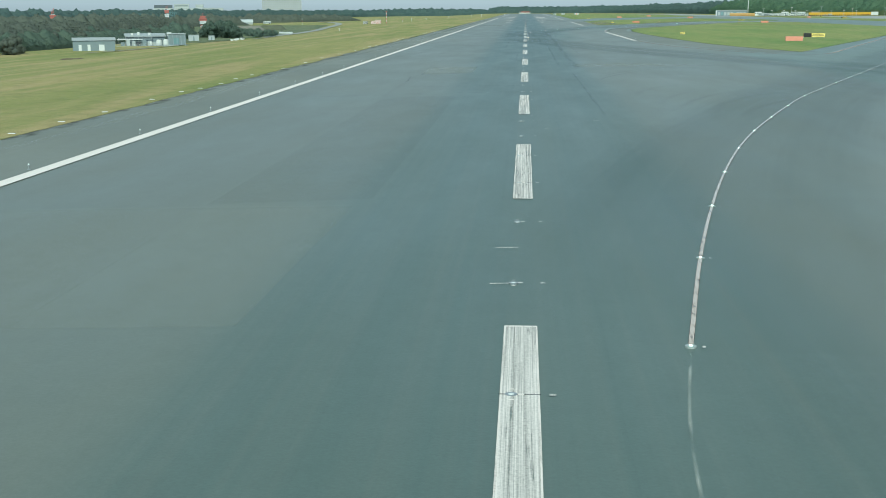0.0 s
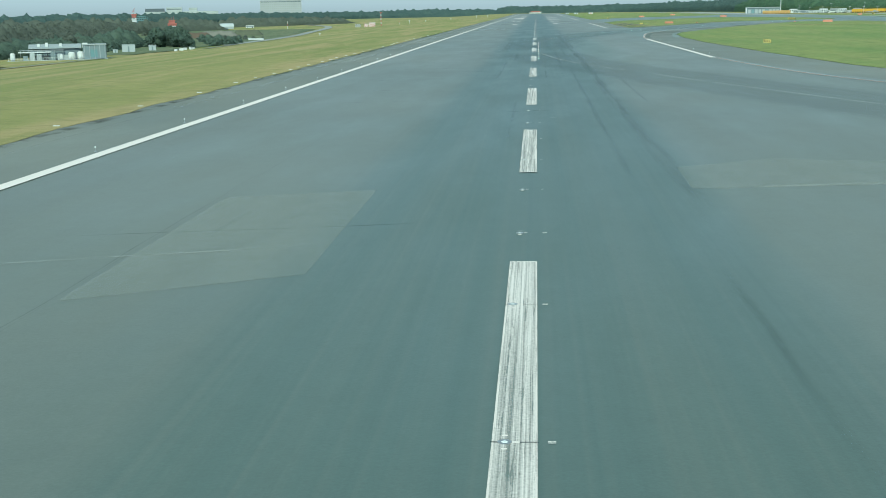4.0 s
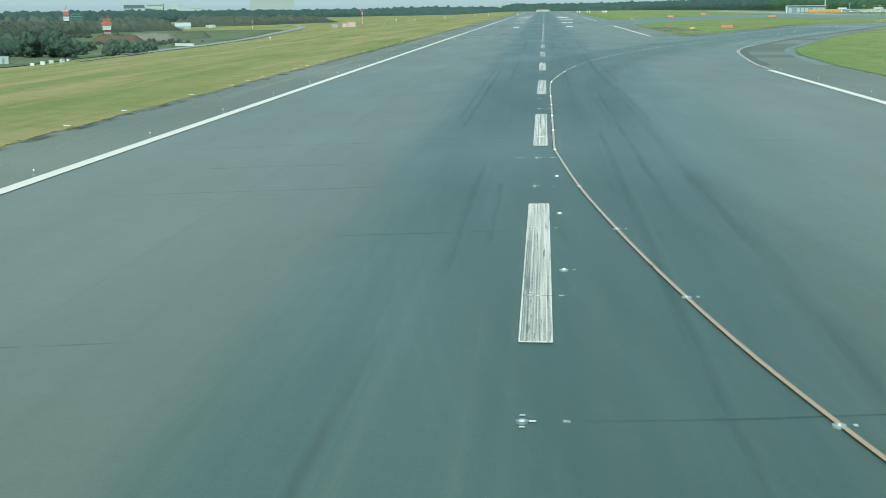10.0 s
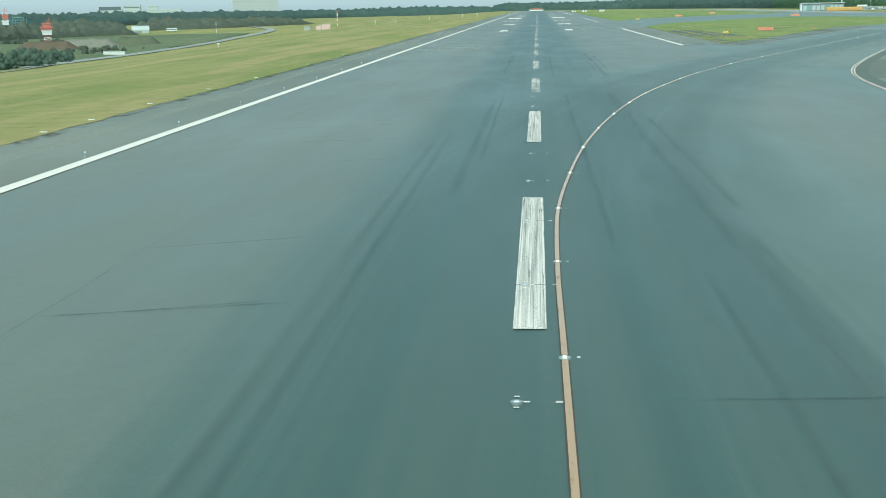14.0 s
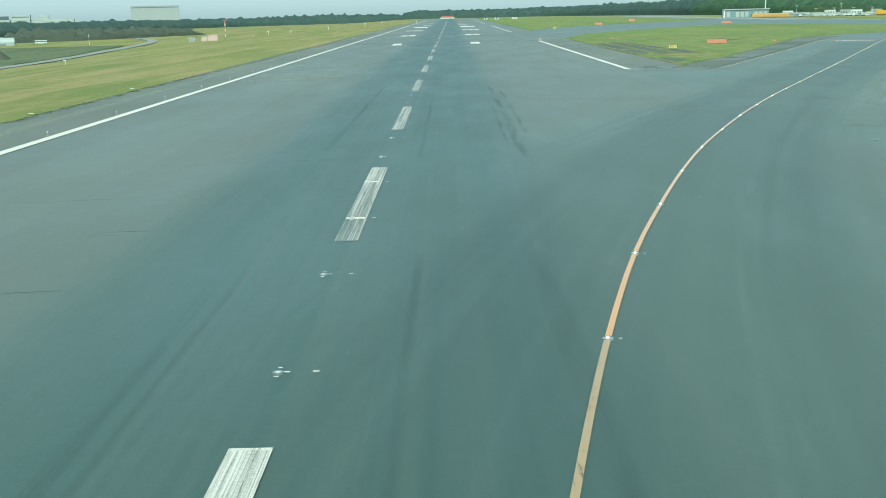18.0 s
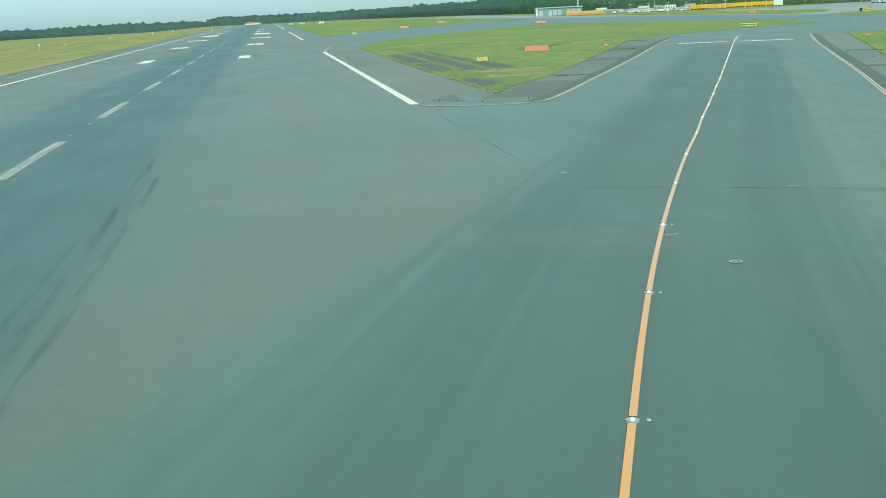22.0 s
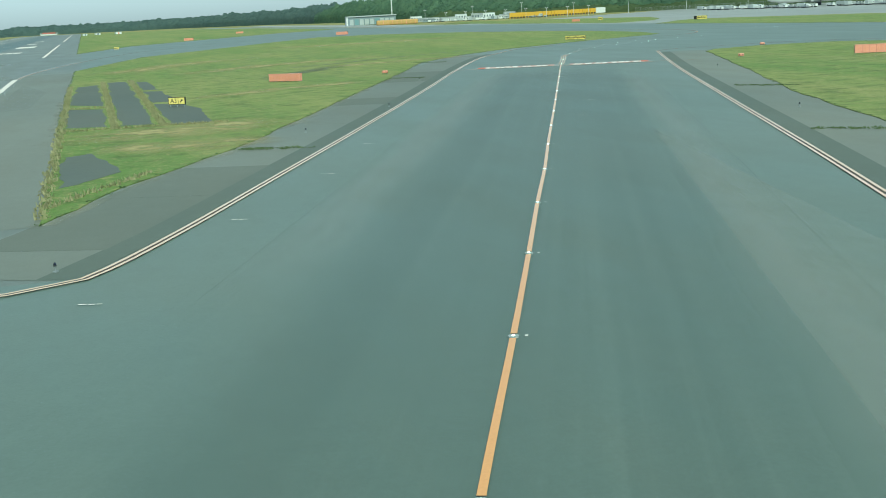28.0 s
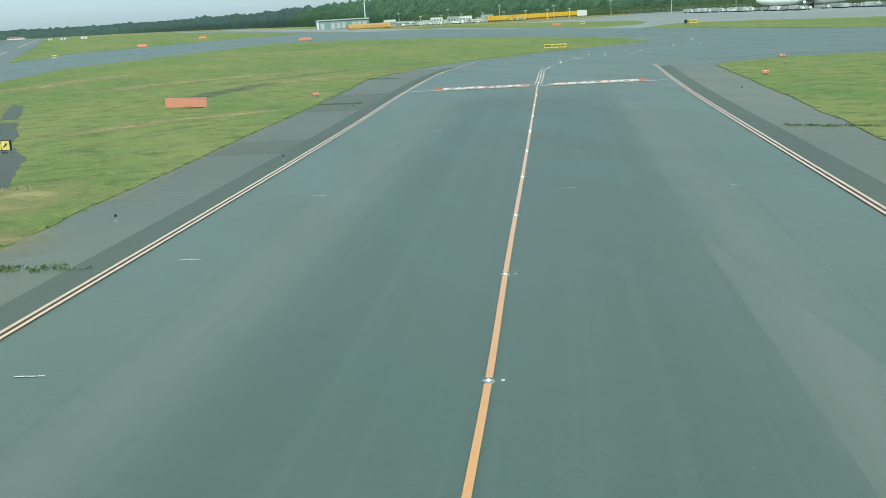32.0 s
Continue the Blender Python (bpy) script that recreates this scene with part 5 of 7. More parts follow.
for y0, y1 in ((306, 330), (365, 440), (560, 720)):
    rim_t += [(-40.1 + 0.9 * (rt.random() - 0.5), y0 + (y1 - y0) * rt.random(), 0.02) for k in range(int((y1 - y0) * 0.9))]
tagged(link("edge_grass", tuft_mesh("edge_grass", rim_t, 7, 0.4, 0.07, 6, M_TUFT_GREEN)), "uneven grass blades along the pavement edge", "grass", kind="stuff")

verge_outline = [(-40.5, -300), (-40.5, 2480), (-58, 2480), (-58, -300)]
polygon_sheet("verge_grass", verge_outline, 0.0, M_MEADOW, "ragged grass verge lapping the runway shoulder", 0.55, 2.0, 0.03)

# ---- shoulders of the exit taxiway, seams, repairs ----
LEFT_EDGE = smooth_line([(46.8, 701.6), (51.2, 710.4), (58.6, 727.6), (70.6, 755.6), (87, 794.5), (103.4, 834.4), (119.3, 870.6), (128, 886)], 3)
RIGHT_EDGE = smooth_line([(34.9, 520), (36.2, 540), (38.2, 558), (40.6, 578), (43.9, 594), (49.2, 612), (60, 643), (72, 674.8), (90, 717.3), (107.5, 759.4), (127, 806), (146.6, 850.6)], 3)
M_BAND = asphalt_material("darker_asphalt_band", (0.098, 0.122, 0.104), (0.120, 0.142, 0.121), (0.130, 0.142, 0.119), gloss=(0.6, 0.75))
M_RELAID = asphalt_material("relaid_shoulder_asphalt", (0.124, 0.140, 0.119), (0.156, 0.168, 0.143), (0.156, 0.160, 0.134), gloss=(0.6, 0.75))
rs = random.Random(12)
for line, sign, wide in ((LEFT_EDGE, -1, 6.6), (RIGHT_EDGE, 1, 7.4)):
    ribbon("taxiway_shoulder", line, wide, film_z(), M_SHOULDER, taxiway, offset=sign * (2.0 + wide / 2), label="pale jointed asphalt shoulder")
    ribbon("shoulder_band", line, 1.75, film_z(), M_BAND, taxiway, offset=sign * 1.2, label="darker asphalt band beside the edge line")
    i = 2
    while i < len(line) - 6:
        n = rs.randint(2, 5)
        if rs.random() < 0.36:
            ribbon("relaid_strip", line[i : i + n + 1], wide, film_z(), M_RELAID, taxiway, offset=sign * (2.0 + wide / 2), label="relaid darker length of shoulder")
        d = (line[i + 1] - line[i]).normalized()
        side = Vector((d.y, -d.x, 0)) * sign
        q = line[i] + side * 2.0
        ribbon("shoulder_joint", [q, q + side * 2.6, q + side * (wide - 0.1)], 0.11, film_z(), M_CRACK if rs.random() < 0.6 else M_CHALK, taxiway)
        i += n


for isl in (ISLAND_A, ISLAND_B):
    near = [Vector((*q, 0.0)) for q in isl if q[1] < 930]
    for a, b in zip(near, near[1:]):
        if 3 < (b - a).length < 90:
            n = max(2, int((b - a).length / 3))
            ribbon("edge_grit", [a.lerp(b, k / n) for k in range(n + 1)], 2.0, film_z(), M_GRIT, taxiway, wobble=0.5, label="pale grit washed along the grass edge")


def seam(pts, width=0.19, material=None):
    ribbon("pavement_seam", smooth_line(pts, 1.5), width, film_z(), material or M_CRACK, runway, wobble=0.16)


for pts in ([(-19.8, 141.4), (-9, 144.2), (1.6, 146.4)], [(-15, 130.2), (-7, 132.2), (0.3, 133.4)], [(-19, 332.8), (-9, 335.3), (-0.6, 337.3)], [(-28.4, 353.6), (-12, 356.6)], [(-10, 322.7), (-0.4, 324.6)], [(1.2, 350.2), (16.7, 352)],
            [(-18.2, 435.4), (-9.2, 437.8)], [(-12, 423.9), (-1.6, 426.4)], [(-16.4, 460.4), (-8.2, 462.4)], [(-16.2, 471.6), (-9.7, 474.2)], [(3.6, 452.4), (15.1, 453.1)], [(4.3, 503.5), (11.7, 503.5)], [(-18.1, 511.5), (-13.2, 512.8)],
            [(-22.6, 521.8), (-17, 523.7)], [(-3.5, 503.2), (0.8, 503.6)], [(-20, 184), (-5, 187)], [(-22, 260), (-8, 263)], [(-26, 300), (-10, 303.5)], [(-24, 385), (-8, 388.5)]):
    seam(pts)
seam([(-16.35, 425), (-16.3, 474)], 0.06)
seam([(-16.35, 120), (-16.3, 205)], 0.05)
ribbon("pale_cross_strip", [(24.5, 630.5), (30, 628.5), (37, 625.5)], 10.5, film_z(), M_PALE_SOFT, taxiway, wobble=1.0, label="pale worn area before the exit lane")
ribbon("pale_cross_strip", [(11, 648), (20, 644), (30, 640)], 12.0, film_z(), M_PALE_SOFT, taxiway, wobble=1.5, label="pale worn area between runway and exit lane")
seam([(13.4, 653.1), (22, 649), (30.4, 644.8)], 0.20, M_CHALK)
seam([(30, 645), (38.9, 640.4), (41, 639.4)], 0.34)
seam([(41.6, 639.1), (47, 636.2), (50, 634.6)], 0.36)
seam([(50, 634.6), (58, 630.5)], 0.2, M_CHALK)
for outline in ([(36.5, 606.5), (41.2, 620.5), (44.0, 628.0), (47.6, 636.4), (51.6, 646), (55.4, 655.3), (64.6, 677.3), (88, 735), (72, 675.5), (60, 644), (52, 622), (46.5, 606)],):
    level = film_z()
    link("paving_lane", mesh_of("paving_lane", [(x, y, level) for x, y in outline], [tuple(range(len(outline)))], M_PATCH_PALE), taxiway, "paler older paving beside the wheel lane")
for side in (-1, 1):
    ribbon("worn_strip", run_between(exit_line, 630 if side > 0 else 690, 812), 4.4, film_z(), M_WORN_STRIP, taxiway, offset=side * 9.6, wobble=0.5, label="pale strip worn between the paving lanes")
    ribbon("lane_joint", run_between(exit_line, 640 if side > 0 else 690, 815), 0.12, film_z(), M_JOINT, taxiway, offset=side * 11.45)
seam([(34.45, 654), (34.5, 680), (34.4, 698)], 0.14)
seam([(-13.3, 500.3), (-8.2, 501.4)], 0.16, M_CHALK)
for pts in ([(-20, 308.2), (-0.6, 312.1)], [(-20, 320.3), (-9.3, 322.9), (-0.7, 325.2)], [(-24.7, 330.4), (-16.1, 333.4), (-8.7, 334.9)], [(-9.5, 373.6), (-0.9, 375.3)], [(-22, 395.7), (-9.5, 398.9)], [(-26.8, 406), (-19, 408.7), (-11, 410.7)],
            [(-26, 124.6), (-15.7, 128), (-9, 129.6)], [(13.5, 411), (19, 411)],
            [(-13.0, 512.7), (-9.4, 513.9)], [(-13.6, 524.2), (-10.8, 525.4)], [(-18.6, 561.5), (-16, 562.4)], [(-12.4, 563.6), (-10.9, 563.7)], [(-17.7, 329.5), (-16.2, 330.2)], [(-13.3, 304.9), (-11.9, 305.6)], [(-22.1, 434.6), (-17.5, 435.8)], [(-9.1, 437.9), (-3.1, 439.6)], [(-9.7, 412.7), (-0.7, 414.0)], [(-15.9, 460.4), (-9.1, 462.6)], [(15.1, 453.3), (21, 453.7)],
            [(-12.2, 564.5), (-9.5, 564.8)], [(-20.5, 574.5), (-12.5, 575.4)], [(-12.1, 552.0), (-9.8, 552.3)], [(-16.5, 303.8), (-12.7, 305.5)], [(-20.6, 279.5), (-12.8, 279.1)]):
    seam(pts, 0.18)
for pts in ([(-2.6, 247.2), (2.3, 248.6)],):
    seam(pts, 0.34)
for pts, w in (([(6.4, 580), (10.1, 579.8), (13.1, 580)], 0.055), ([(17.5, 580.5), (21.1, 579.8), (25.2, 579.6)], 0.05), ([(-14, 589.4), (-4.3, 591.6), (0.7, 592.4)], 0.16), ([(14.2, 454.4), (20, 455.2), (26.6, 456.1)], 0.16), ([(-15.3, 385.3), (-14.1, 385.4)], 0.2), ([(-36.8, 312.1), (-34.2, 313.5)], 0.2), ([(-33.2, 318.1), (-31.7, 319.1)], 0.16), ([(-23.6, 302.5), (-22.6, 302.8)], 0.2), ([(-25.9, 558.5), (-21.9, 560.3), (-18.3, 561.5)], 0.14), ([(14.6, 352.6), (20.6, 351.9), (30, 352)], 0.18)):
    seam(pts, w, M_CHALK)
ribbon("shoulder_joint", [(-37.3, y) for y in range(60, 900, 6)], 0.16, film_z(), M_CHALK, runway, wobble=0.1)
ribbon("lane_joint", [(-16.1, y) for y in range(20, 560, 6)], 0.08, film_z(), M_JOINT, runway)
ribbon("lane_joint", [(-24.2, y) for y in range(20, 560, 6)], 0.06, film_z(), M_JOINT, runway)
seam([(-34, 173.8), (-20, 178.3), (-7.6, 182)], 0.2, M_CHALK)
seam([(9.1, 197.3), (16.8, 198.8), (26.3, 200.3), (39, 202.0)], 0.8, M_CHALK)
for y0, y1, x0, x1 in ((690, 716, -28, -13), (742, 760, -28, -12), (905, 930, -28, -13), (900, 935, 14, 33), (1010, 1035, -28, 30)):
    ribbon("pale_cross_strip", [(x0, (y0 + y1) / 2), ((x0 + x1) / 2, (y0 + y1) / 2 + 1.0), (x1, (y0 + y1) / 2 + 2.0)], y1 - y0, film_z(), M_PALE_FILM, runway, label="paler resurfaced length across the runway")
for x, w, y0, y1 in ((9.3, 0.7, 425, 476), (9.8, 0.9, 586, 676), (10.9, 0.6, 606, 664), (9.0, 0.5, 600, 640), (-6.5, 0.5, 420, 520), (6.0, 0.6, 200, 330), (7.5, 0.5, 100, 180), (12.0, 0.45, 255, 310), (-3.4, 0.4, 500, 560), (3.4, 0.4, 470, 560), (8.7, 1.5, 190, 300), (8.9, 1.3, 280, 400), (8.6, 1.1, 370, 480), (8.3, 1.0, 470, 560), (-4.2, 0.7, 486, 556), (-3.6, 0.5, 366, 400), (-2.2, 0.4, 372, 392), (-1.6, 0.35, 222, 262), (-5.0, 0.6, 300, 360), (4.6, 0.6, 330, 420), (2.5, 0.5, 590, 650), (-4.6, 0.6, 596, 680), (6.4, 0.5, 380, 470), (-7.4, 0.6, 430, 520), (9.9, 0.5, 480, 530), (1.9, 0.35, 300, 345)):
    ribbon("skid_mark", [(x + 0.06 * math.sin(y * 0.02), y) for y in np.arange(y0, y1, 2.0)], w, film_z(), M_SKID_DARK if y0 > 580 and x > 8 else M_SKID, runway, wobble=0.06, label="dark streak left by a braking wheel")
for pts in ([(10.2, 154), (11.2, 161.8), (12.7, 167.0), (14.9, 173.6), (18.7, 183.6), (22.3, 190.6), (26.0, 195.6)], [(11.4, 167.0), (13.6, 174.5), (16.4, 182.0), (19.3, 188.4)], [(-16.4, 151.6), (-16.4, 158), (-17.1, 168.4)], [(-13.9, 183.5), (-13.6, 190.4)], [(-18.6, 447), (-15.4, 449.6), (-13.6, 452)], [(-16.4, 448.6), (-12.6, 451)]):
    ribbon("skid_mark", smooth_line(pts, 1.0), 0.4, film_z(), M_ARC, runway, label="curved tyre mark")
for pts in ([(13.6, 112), (15.6, 122), (18.6, 131), (22.5, 138)], [(15.5, 108), (18, 119), (21.5, 128), (26, 135)], [(17.8, 104), (21, 116), (25, 125), (30, 132)], [(12.5, 126), (14.5, 136), (18, 144), (22.5, 150)], [(20, 100), (24, 112), (29, 121)],
            [(9.9, 593.8), (14.2, 602.1), (17.7, 611.2), (27.2, 634.4)], [(11.6, 594.6), (16, 603), (19.4, 611.5), (28.6, 633.5)], [(20, 618), (30, 640), (40, 662)]):
    ribbon("skid_mark", smooth_line(pts, 1.0), 1.3, film_z(), M_FAINT_TRACK, runway, label="faint broad tyre scrub")
for outline, mat in (([(-16.1, 48.5), (-7.9, 50.8), (-7.8, 126.5), (-15.9, 124.4)], M_PATCH_DARK), ([(-15.9, 171.9), (-8.1, 176.2), (-8.2, 197.2), (-15.9, 194.8)], M_PATCH_LIGHT), ([(-28.5, 23), (-9, 25), (-8.6, 48.4), (-28.5, 46.0)], M_PATCH_FAINT), ([(8.8, 197.3), (29.3, 199.7), (28, 207), (15.4, 210), (9, 206)], M_PATCH_LIGHT),
                     ([(35.6, 710.4), (39.8, 706.5), (39.9, 720)], M_PATCH_DARKER), 
                     ([(-28, 700), (-14, 702), (-14, 730), (-28, 726)], M_PATCH_LIGHT), ([(35.6, 806), (40.4, 812), (41.4, 850), (36.6, 880)], M_PATCH_DARK)):
    level = film_z()
    v = [(x, y, level) for x, y in outline]
    link("repair_patch", mesh_of("repair_patch", v, [tuple(range(len(v)))], mat), runway)


# ---- west side: service road, huts, mound, masts, town beyond ----
def on_land(x, y):
    return terrain(x, y)


def draped_ribbon(name, pts, width, lift, material, label):
    line = smooth_line(pts, 8)
    verts, faces = [], []
    for i, v in enumerate(line):
        d = (line[min(i + 1, len(line) - 1)] - line[max(i - 1, 0)]).normalized()
        side = Vector((d.y, -d.x, 0))
        for k in (-0.5, 0.5):
            q = v + side * width * k
            verts.append((q.x, q.y, on_land(v.x, v.y) + lift))
    faces = [(2 * i, 2 * i + 1, 2 * i + 3, 2 * i + 2) for i in range(len(line) - 1)]
    return tagged(link(name, mesh_of(name, verts, faces, material)), label, name.split("_")[-1], kind="structure")


draped_ribbon("service_road", [(-186, 850), (-187, 905), (-188, 975), (-197, 1110), (-208, 1240), (-218, 1390), (-238, 1480), (-290, 1600)], 8.0, 0.35, M_ROAD, "pale service road curving behind the meadow")
# rough unmown ground between the road and the woods
M_ROUGH = grass_material("rough_weeds", (0.082, 0.125, 0.058), (0.135, 0.165, 0.085), (0.20, 0.195, 0.11), 0.5, 1.0)
rough_v, rough_f = [], []
for i in range(61):
    y = 700 + 11 * i
    inner = -192 - max(0.0, (y - 975) * 0.085) + 3.0 * noise.noise((0.0, y * 0.03, 4.0))
    for k in range(9):
        x = inner - (150 + 0.07 * (y - 700)) * k / 8
        rough_v.append((x, y, on_land(x, y) + 0.28))
for i in range(60):
    for k in range(8):
        a = 9 * i + k
        rough_f.append((a, a + 1, a + 10, a + 9))
tagged(link("rough_ground", mesh_of("rough_ground", rough_v, rough_f, M_ROUGH)), "rough dark green weeds between road and woods", "rough ground", kind="structure")
# Drains are flat dark bands; the shade inside is put into their colour.
draped_ribbon("drain_ditch", [(-203, 530), (-198, 556), (-195, 610), (-193, 672)], 1.3, 0.30, M_DARK, "flat dark band for the shaded drain along the meadow")
draped_ribbon("drain_kerb", [(-201.6, 530), (-196.6, 556), (-193.6, 610), (-191.6, 672)], 1.0, 0.33, M_ROAD, "pale concrete kerb of the drain")
draped_ribbon("drain_ditch", [(-180, 775), (-181, 831), (-187, 880), (-194, 930)], 1.6, 0.36, M_DARK, "flat dark band for the shaded drain beside the service road")
draped_ribbon("drain_kerb", [(-178, 775), (-179, 831), (-184, 870)], 1.6, 0.40, M_ROAD, "pale concrete kerb of the drain")


def wall_box(e, name, x0, y0, z0, x1, y1, z1, mat, label="", bevel=0.0):
    return part(name, boxes((x0, y0, z0, x1, y1, z1), bevel=bevel), mat, e, label)


def hut(x, y, turn, w, d, h, wall, label):
    z = on_land(x, y) - 0.2
    e = thing("equipment_hut", x, y, z, turn, label, "hut")
    wall_box(e, "wall", -w / 2, -d / 2, 0, w / 2, d / 2, h, wall)
    bm = bmesh.new()
    v = [bm.verts.new(p) for p in ((-w / 2 - 0.4, -d / 2 - 0.4, h), (w / 2 + 0.4, -d / 2 - 0.4, h), (w / 2 + 0.4, d / 2 + 0.4, h), (-w / 2 - 0.4, d / 2 + 0.4, h), (-w / 2 - 0.4, 0, h + d * 0.16), (w / 2 + 0.4, 0, h + d * 0.16))]
    for f in ((0, 1, 5, 4), (2, 3, 4, 5), (0, 4, 3), (1, 2, 5), (0, 3, 2, 1)):
        bm.faces.new([v[i] for i in f])
    part("roof", bm, M_GREY_ROOF, e, "grey metal roof")
    for k, px in enumerate((-0.33, -0.12, 0.18)):
        wide = 1.4 if k < 2 else 2.6
        wall_box(e, "door", w * px - wide / 2, -d / 2 - 0.06, 0.2, w * px + wide / 2, -d / 2 + 0.02, h * 0.62, M_WHITE_WALL, "white door")
    return e


hut(-213, 572, 20, 20, 9, 5.2, M_GREY_WALL, "long grey equipment hut with white doors in long grass")


def plant(x, y, turn, label):
    """An electrical yard: cabinets, tanks and a clad hall."""
    z = on_land(x, y) - 0.2
    e = thing("electrical_yard", x, y, z, turn, label, "substation")
    wall_box(e, "hall", 10.5, -5, 0, 20.5, 6, 6.4, M_GREY_WALL, "grey-blue clad hall", 0.3)
    wall_box(e, "hall_roof", 10.3, -5.2, 6.4, 20.7, 6.2, 6.8, M_GREY_ROOF)
    wall_box(e, "roof_frame", 10.2, -4.4, 5.4, 12.6, -2.0, 7.4, M_WHITE_STEEL)
    for k in range(5):
        wall_box(e, "wall_rib", 11.0 + k * 2.2, -5.14, 0.1, 11.2 + k * 2.2, -4.98, 6.3, M_TOWN if k == 3 else M_STEEL)
    wall_box(e, "hall_opening", 13.6, -5.06, 1.2, 16.6, -4.97, 4.4, M_TEAL_STEEL)
    wall_box(e, "rear_shed", -12, 1.5, 0, 9.5, 9, 5.6, M_GREY_WALL)
    bm = bmesh.new()
    v = [bm.verts.new(q) for q in ((-12.6, 0.6, 5.1), (10.0, 0.6, 5.1), (10.0, 9.6, 6.6), (-12.6, 9.6, 6.6), (-12.6, 0.6, 5.4), (10.0, 0.6, 5.4), (10.0, 9.6, 6.9), (-12.6, 9.6, 6.9))]
    for q in ((3, 2, 1, 0), (4, 5, 6, 7), (0, 1, 5, 4), (1, 2, 6, 5), (2, 3, 7, 6), (3, 0, 4, 7)):
        bm.faces.new([v[i] for i in q])
    part("rear_roof", bm, M_GREY_ROOF, e, "long sloping grey metal roof")
    for k, rx in enumerate((-9.0, -5.5, 0.5)):
        wall_box(e, "roof_vent", rx, 4.0, 5.6, rx + 1.3, 5.6, 7.2 + 0.4 * (k % 2), M_WHITE_STEEL, bevel=0.1)
    for k in range(8):
        cx = -15.0 + k * 2.9
        wall_box(e, "cabinet", cx, -3.5, 0, cx + 2.0, -1.0, 2.2 + 0.7 * (k * 5 % 3), (M_GREY_WALL, M_DARK, M_GREY_ROOF, M_TOWN)[k * 3 % 4], bevel=0.06)
        wall_box(e, "cabinet_base", cx - 0.2, -3.7, -0.1, cx + 2.2, -0.8, 0.12, M_STEEL)
    for k, tx in enumerate((-19.2, 1.2, 5.6, 9.4)):
        b = bmesh.new()
        rod(b, (tx, -4.4, 0.3), (tx, -4.4, (3.6, 2.6, 3.5, 3.7)[k]), (1.1, 0.9, 1.6, 1.5)[k], sides=18)
        bmesh.ops.bevel(b, geom=[g for g in b.edges if abs(g.verts[0].co.z - g.verts[1].co.z) < 1e-4], offset=0.35, segments=2, affect="EDGES")
        part("upright_tank", b, M_WHITE_WALL, e, "white upright tank")
    for k in range(6):
        b = bmesh.new()
        rod(b, (-16 + k * 3.6, 0.2, 0), (-16 + k * 3.6, 0.2, 4.6 + 0.8 * (k % 2)), 0.12)
        part("busbar_post", b, M_STEEL, e)
    wall_box(e, "busbar", -16.4, 0.1, 4.3, 2.4, 0.3, 4.6, M_STEEL)
    wall_box(e, "pipe_bridge", -17, -0.6, 3.4, -3, 0.0, 3.9, M_WHITE_STEEL)
    for k in range(13):
        b = bmesh.new()
        rod(b, (-21 + k * 2.6, -6.2, 0), (-21 + k * 2.6, -6.2, 1.5), 0.05)
        part("rail_post", b, M_WHITE_WALL, e)
    for z in (0.8, 1.4):
        wall_box(e, "rail", -21, -6.25, z, 10.2, -6.15, z + 0.1, M_TOWN)
    wall_box(e, "plinth", -21.5, -6.6, -0.1, 21, -5.0, 0.35, M_TOWN)
    return e


plant(-212, 655, 22, "crowded electrical yard with white tanks and grey hall")
for x, y, w, h in ((-211, 745, 6.6, 4.0), (-204.5, 764, 3.8, 3.1), (-214.5, 735, 2.4, 2.0)):
    e = thing("cabin", x, y, on_land(x, y) - 0.1, 20, "small white equipment cabin on rough grass", "cabin", "white cabins")
    wall_box(e, "wall", -w / 2, -1.5, 0, w / 2, 1.5, h, M_TOWN)
    wall_box(e, "roof", -w / 2 - 0.15, -1.65, h, w / 2 + 0.15, 1.65, h + 0.18, M_GREY_ROOF)
    wall_box(e, "door", -0.4, -1.55, 0.1, 0.4, -1.48, h * 0.8, M_GREY_WALL)
for k in range(7):
    x, y = -188 + 1.5 * math.sin(k * 2), 752 + k * 6
    e = thing("cable_box", x, y, on_land(x, y), 15 * k, "low white cable box beside the drain", "cable box", "white cable boxes")
    wall_box(e, "body", -0.8, -0.5, 0, 0.8, 0.5, 1.0 + 0.3 * (k % 2), M_WHITE_WALL, bevel=0.05)
    wall_box(e, "lid", -0.85, -0.55, 1.0 + 0.3 * (k % 2), 0.85, 0.55, 1.08 + 0.3 * (k % 2), M_STEEL)
e = thing("culvert_parapet", -197, 972, on_land(-197, 972) + 0.3, 62, "long low white parapet beside the service road", "parapet")
wall_box(e, "wall", -0.35, -7.0, 0, 0.35, 7.0, 1.3, M_WHITE_WALL, bevel=0.06)
wall_box(e, "coping", -0.45, -7.1, 1.3, 0.45, 7.1, 1.45, M_WHITE_WALL)


def mound(name, x, y, turn, length, width, height, material, label, seed):
    rng = random.Random(seed)
    nx, ny = 26, 12
    verts, faces = [], []
    for j in range(ny + 1):
        for i in range(nx + 1):
            u, v = i / nx * 2 - 1, j / ny * 2 - 1
            h = min(1.0, 2.6 * (1 - abs(u))) * min(1.0, 1.9 * (1 - abs(v)))
            verts.append((u * length / 2, v * width / 2, height * h * (0.9 + 0.2 * noise.noise((u * 4, v * 4, seed))) - 0.4))
    for j in range(ny):
        for i in range(nx):
            a = j * (nx + 1) + i
            faces.append((a, a + 1, a + nx + 2, a + nx + 1))
    ob = link(name, mesh_of(name, verts, faces, material, smooth=True))
    ob.matrix_basis = pose(x, y, on_land(x, y), 0, 0, turn)
    return tagged(ob, label, "mound", kind="structure")


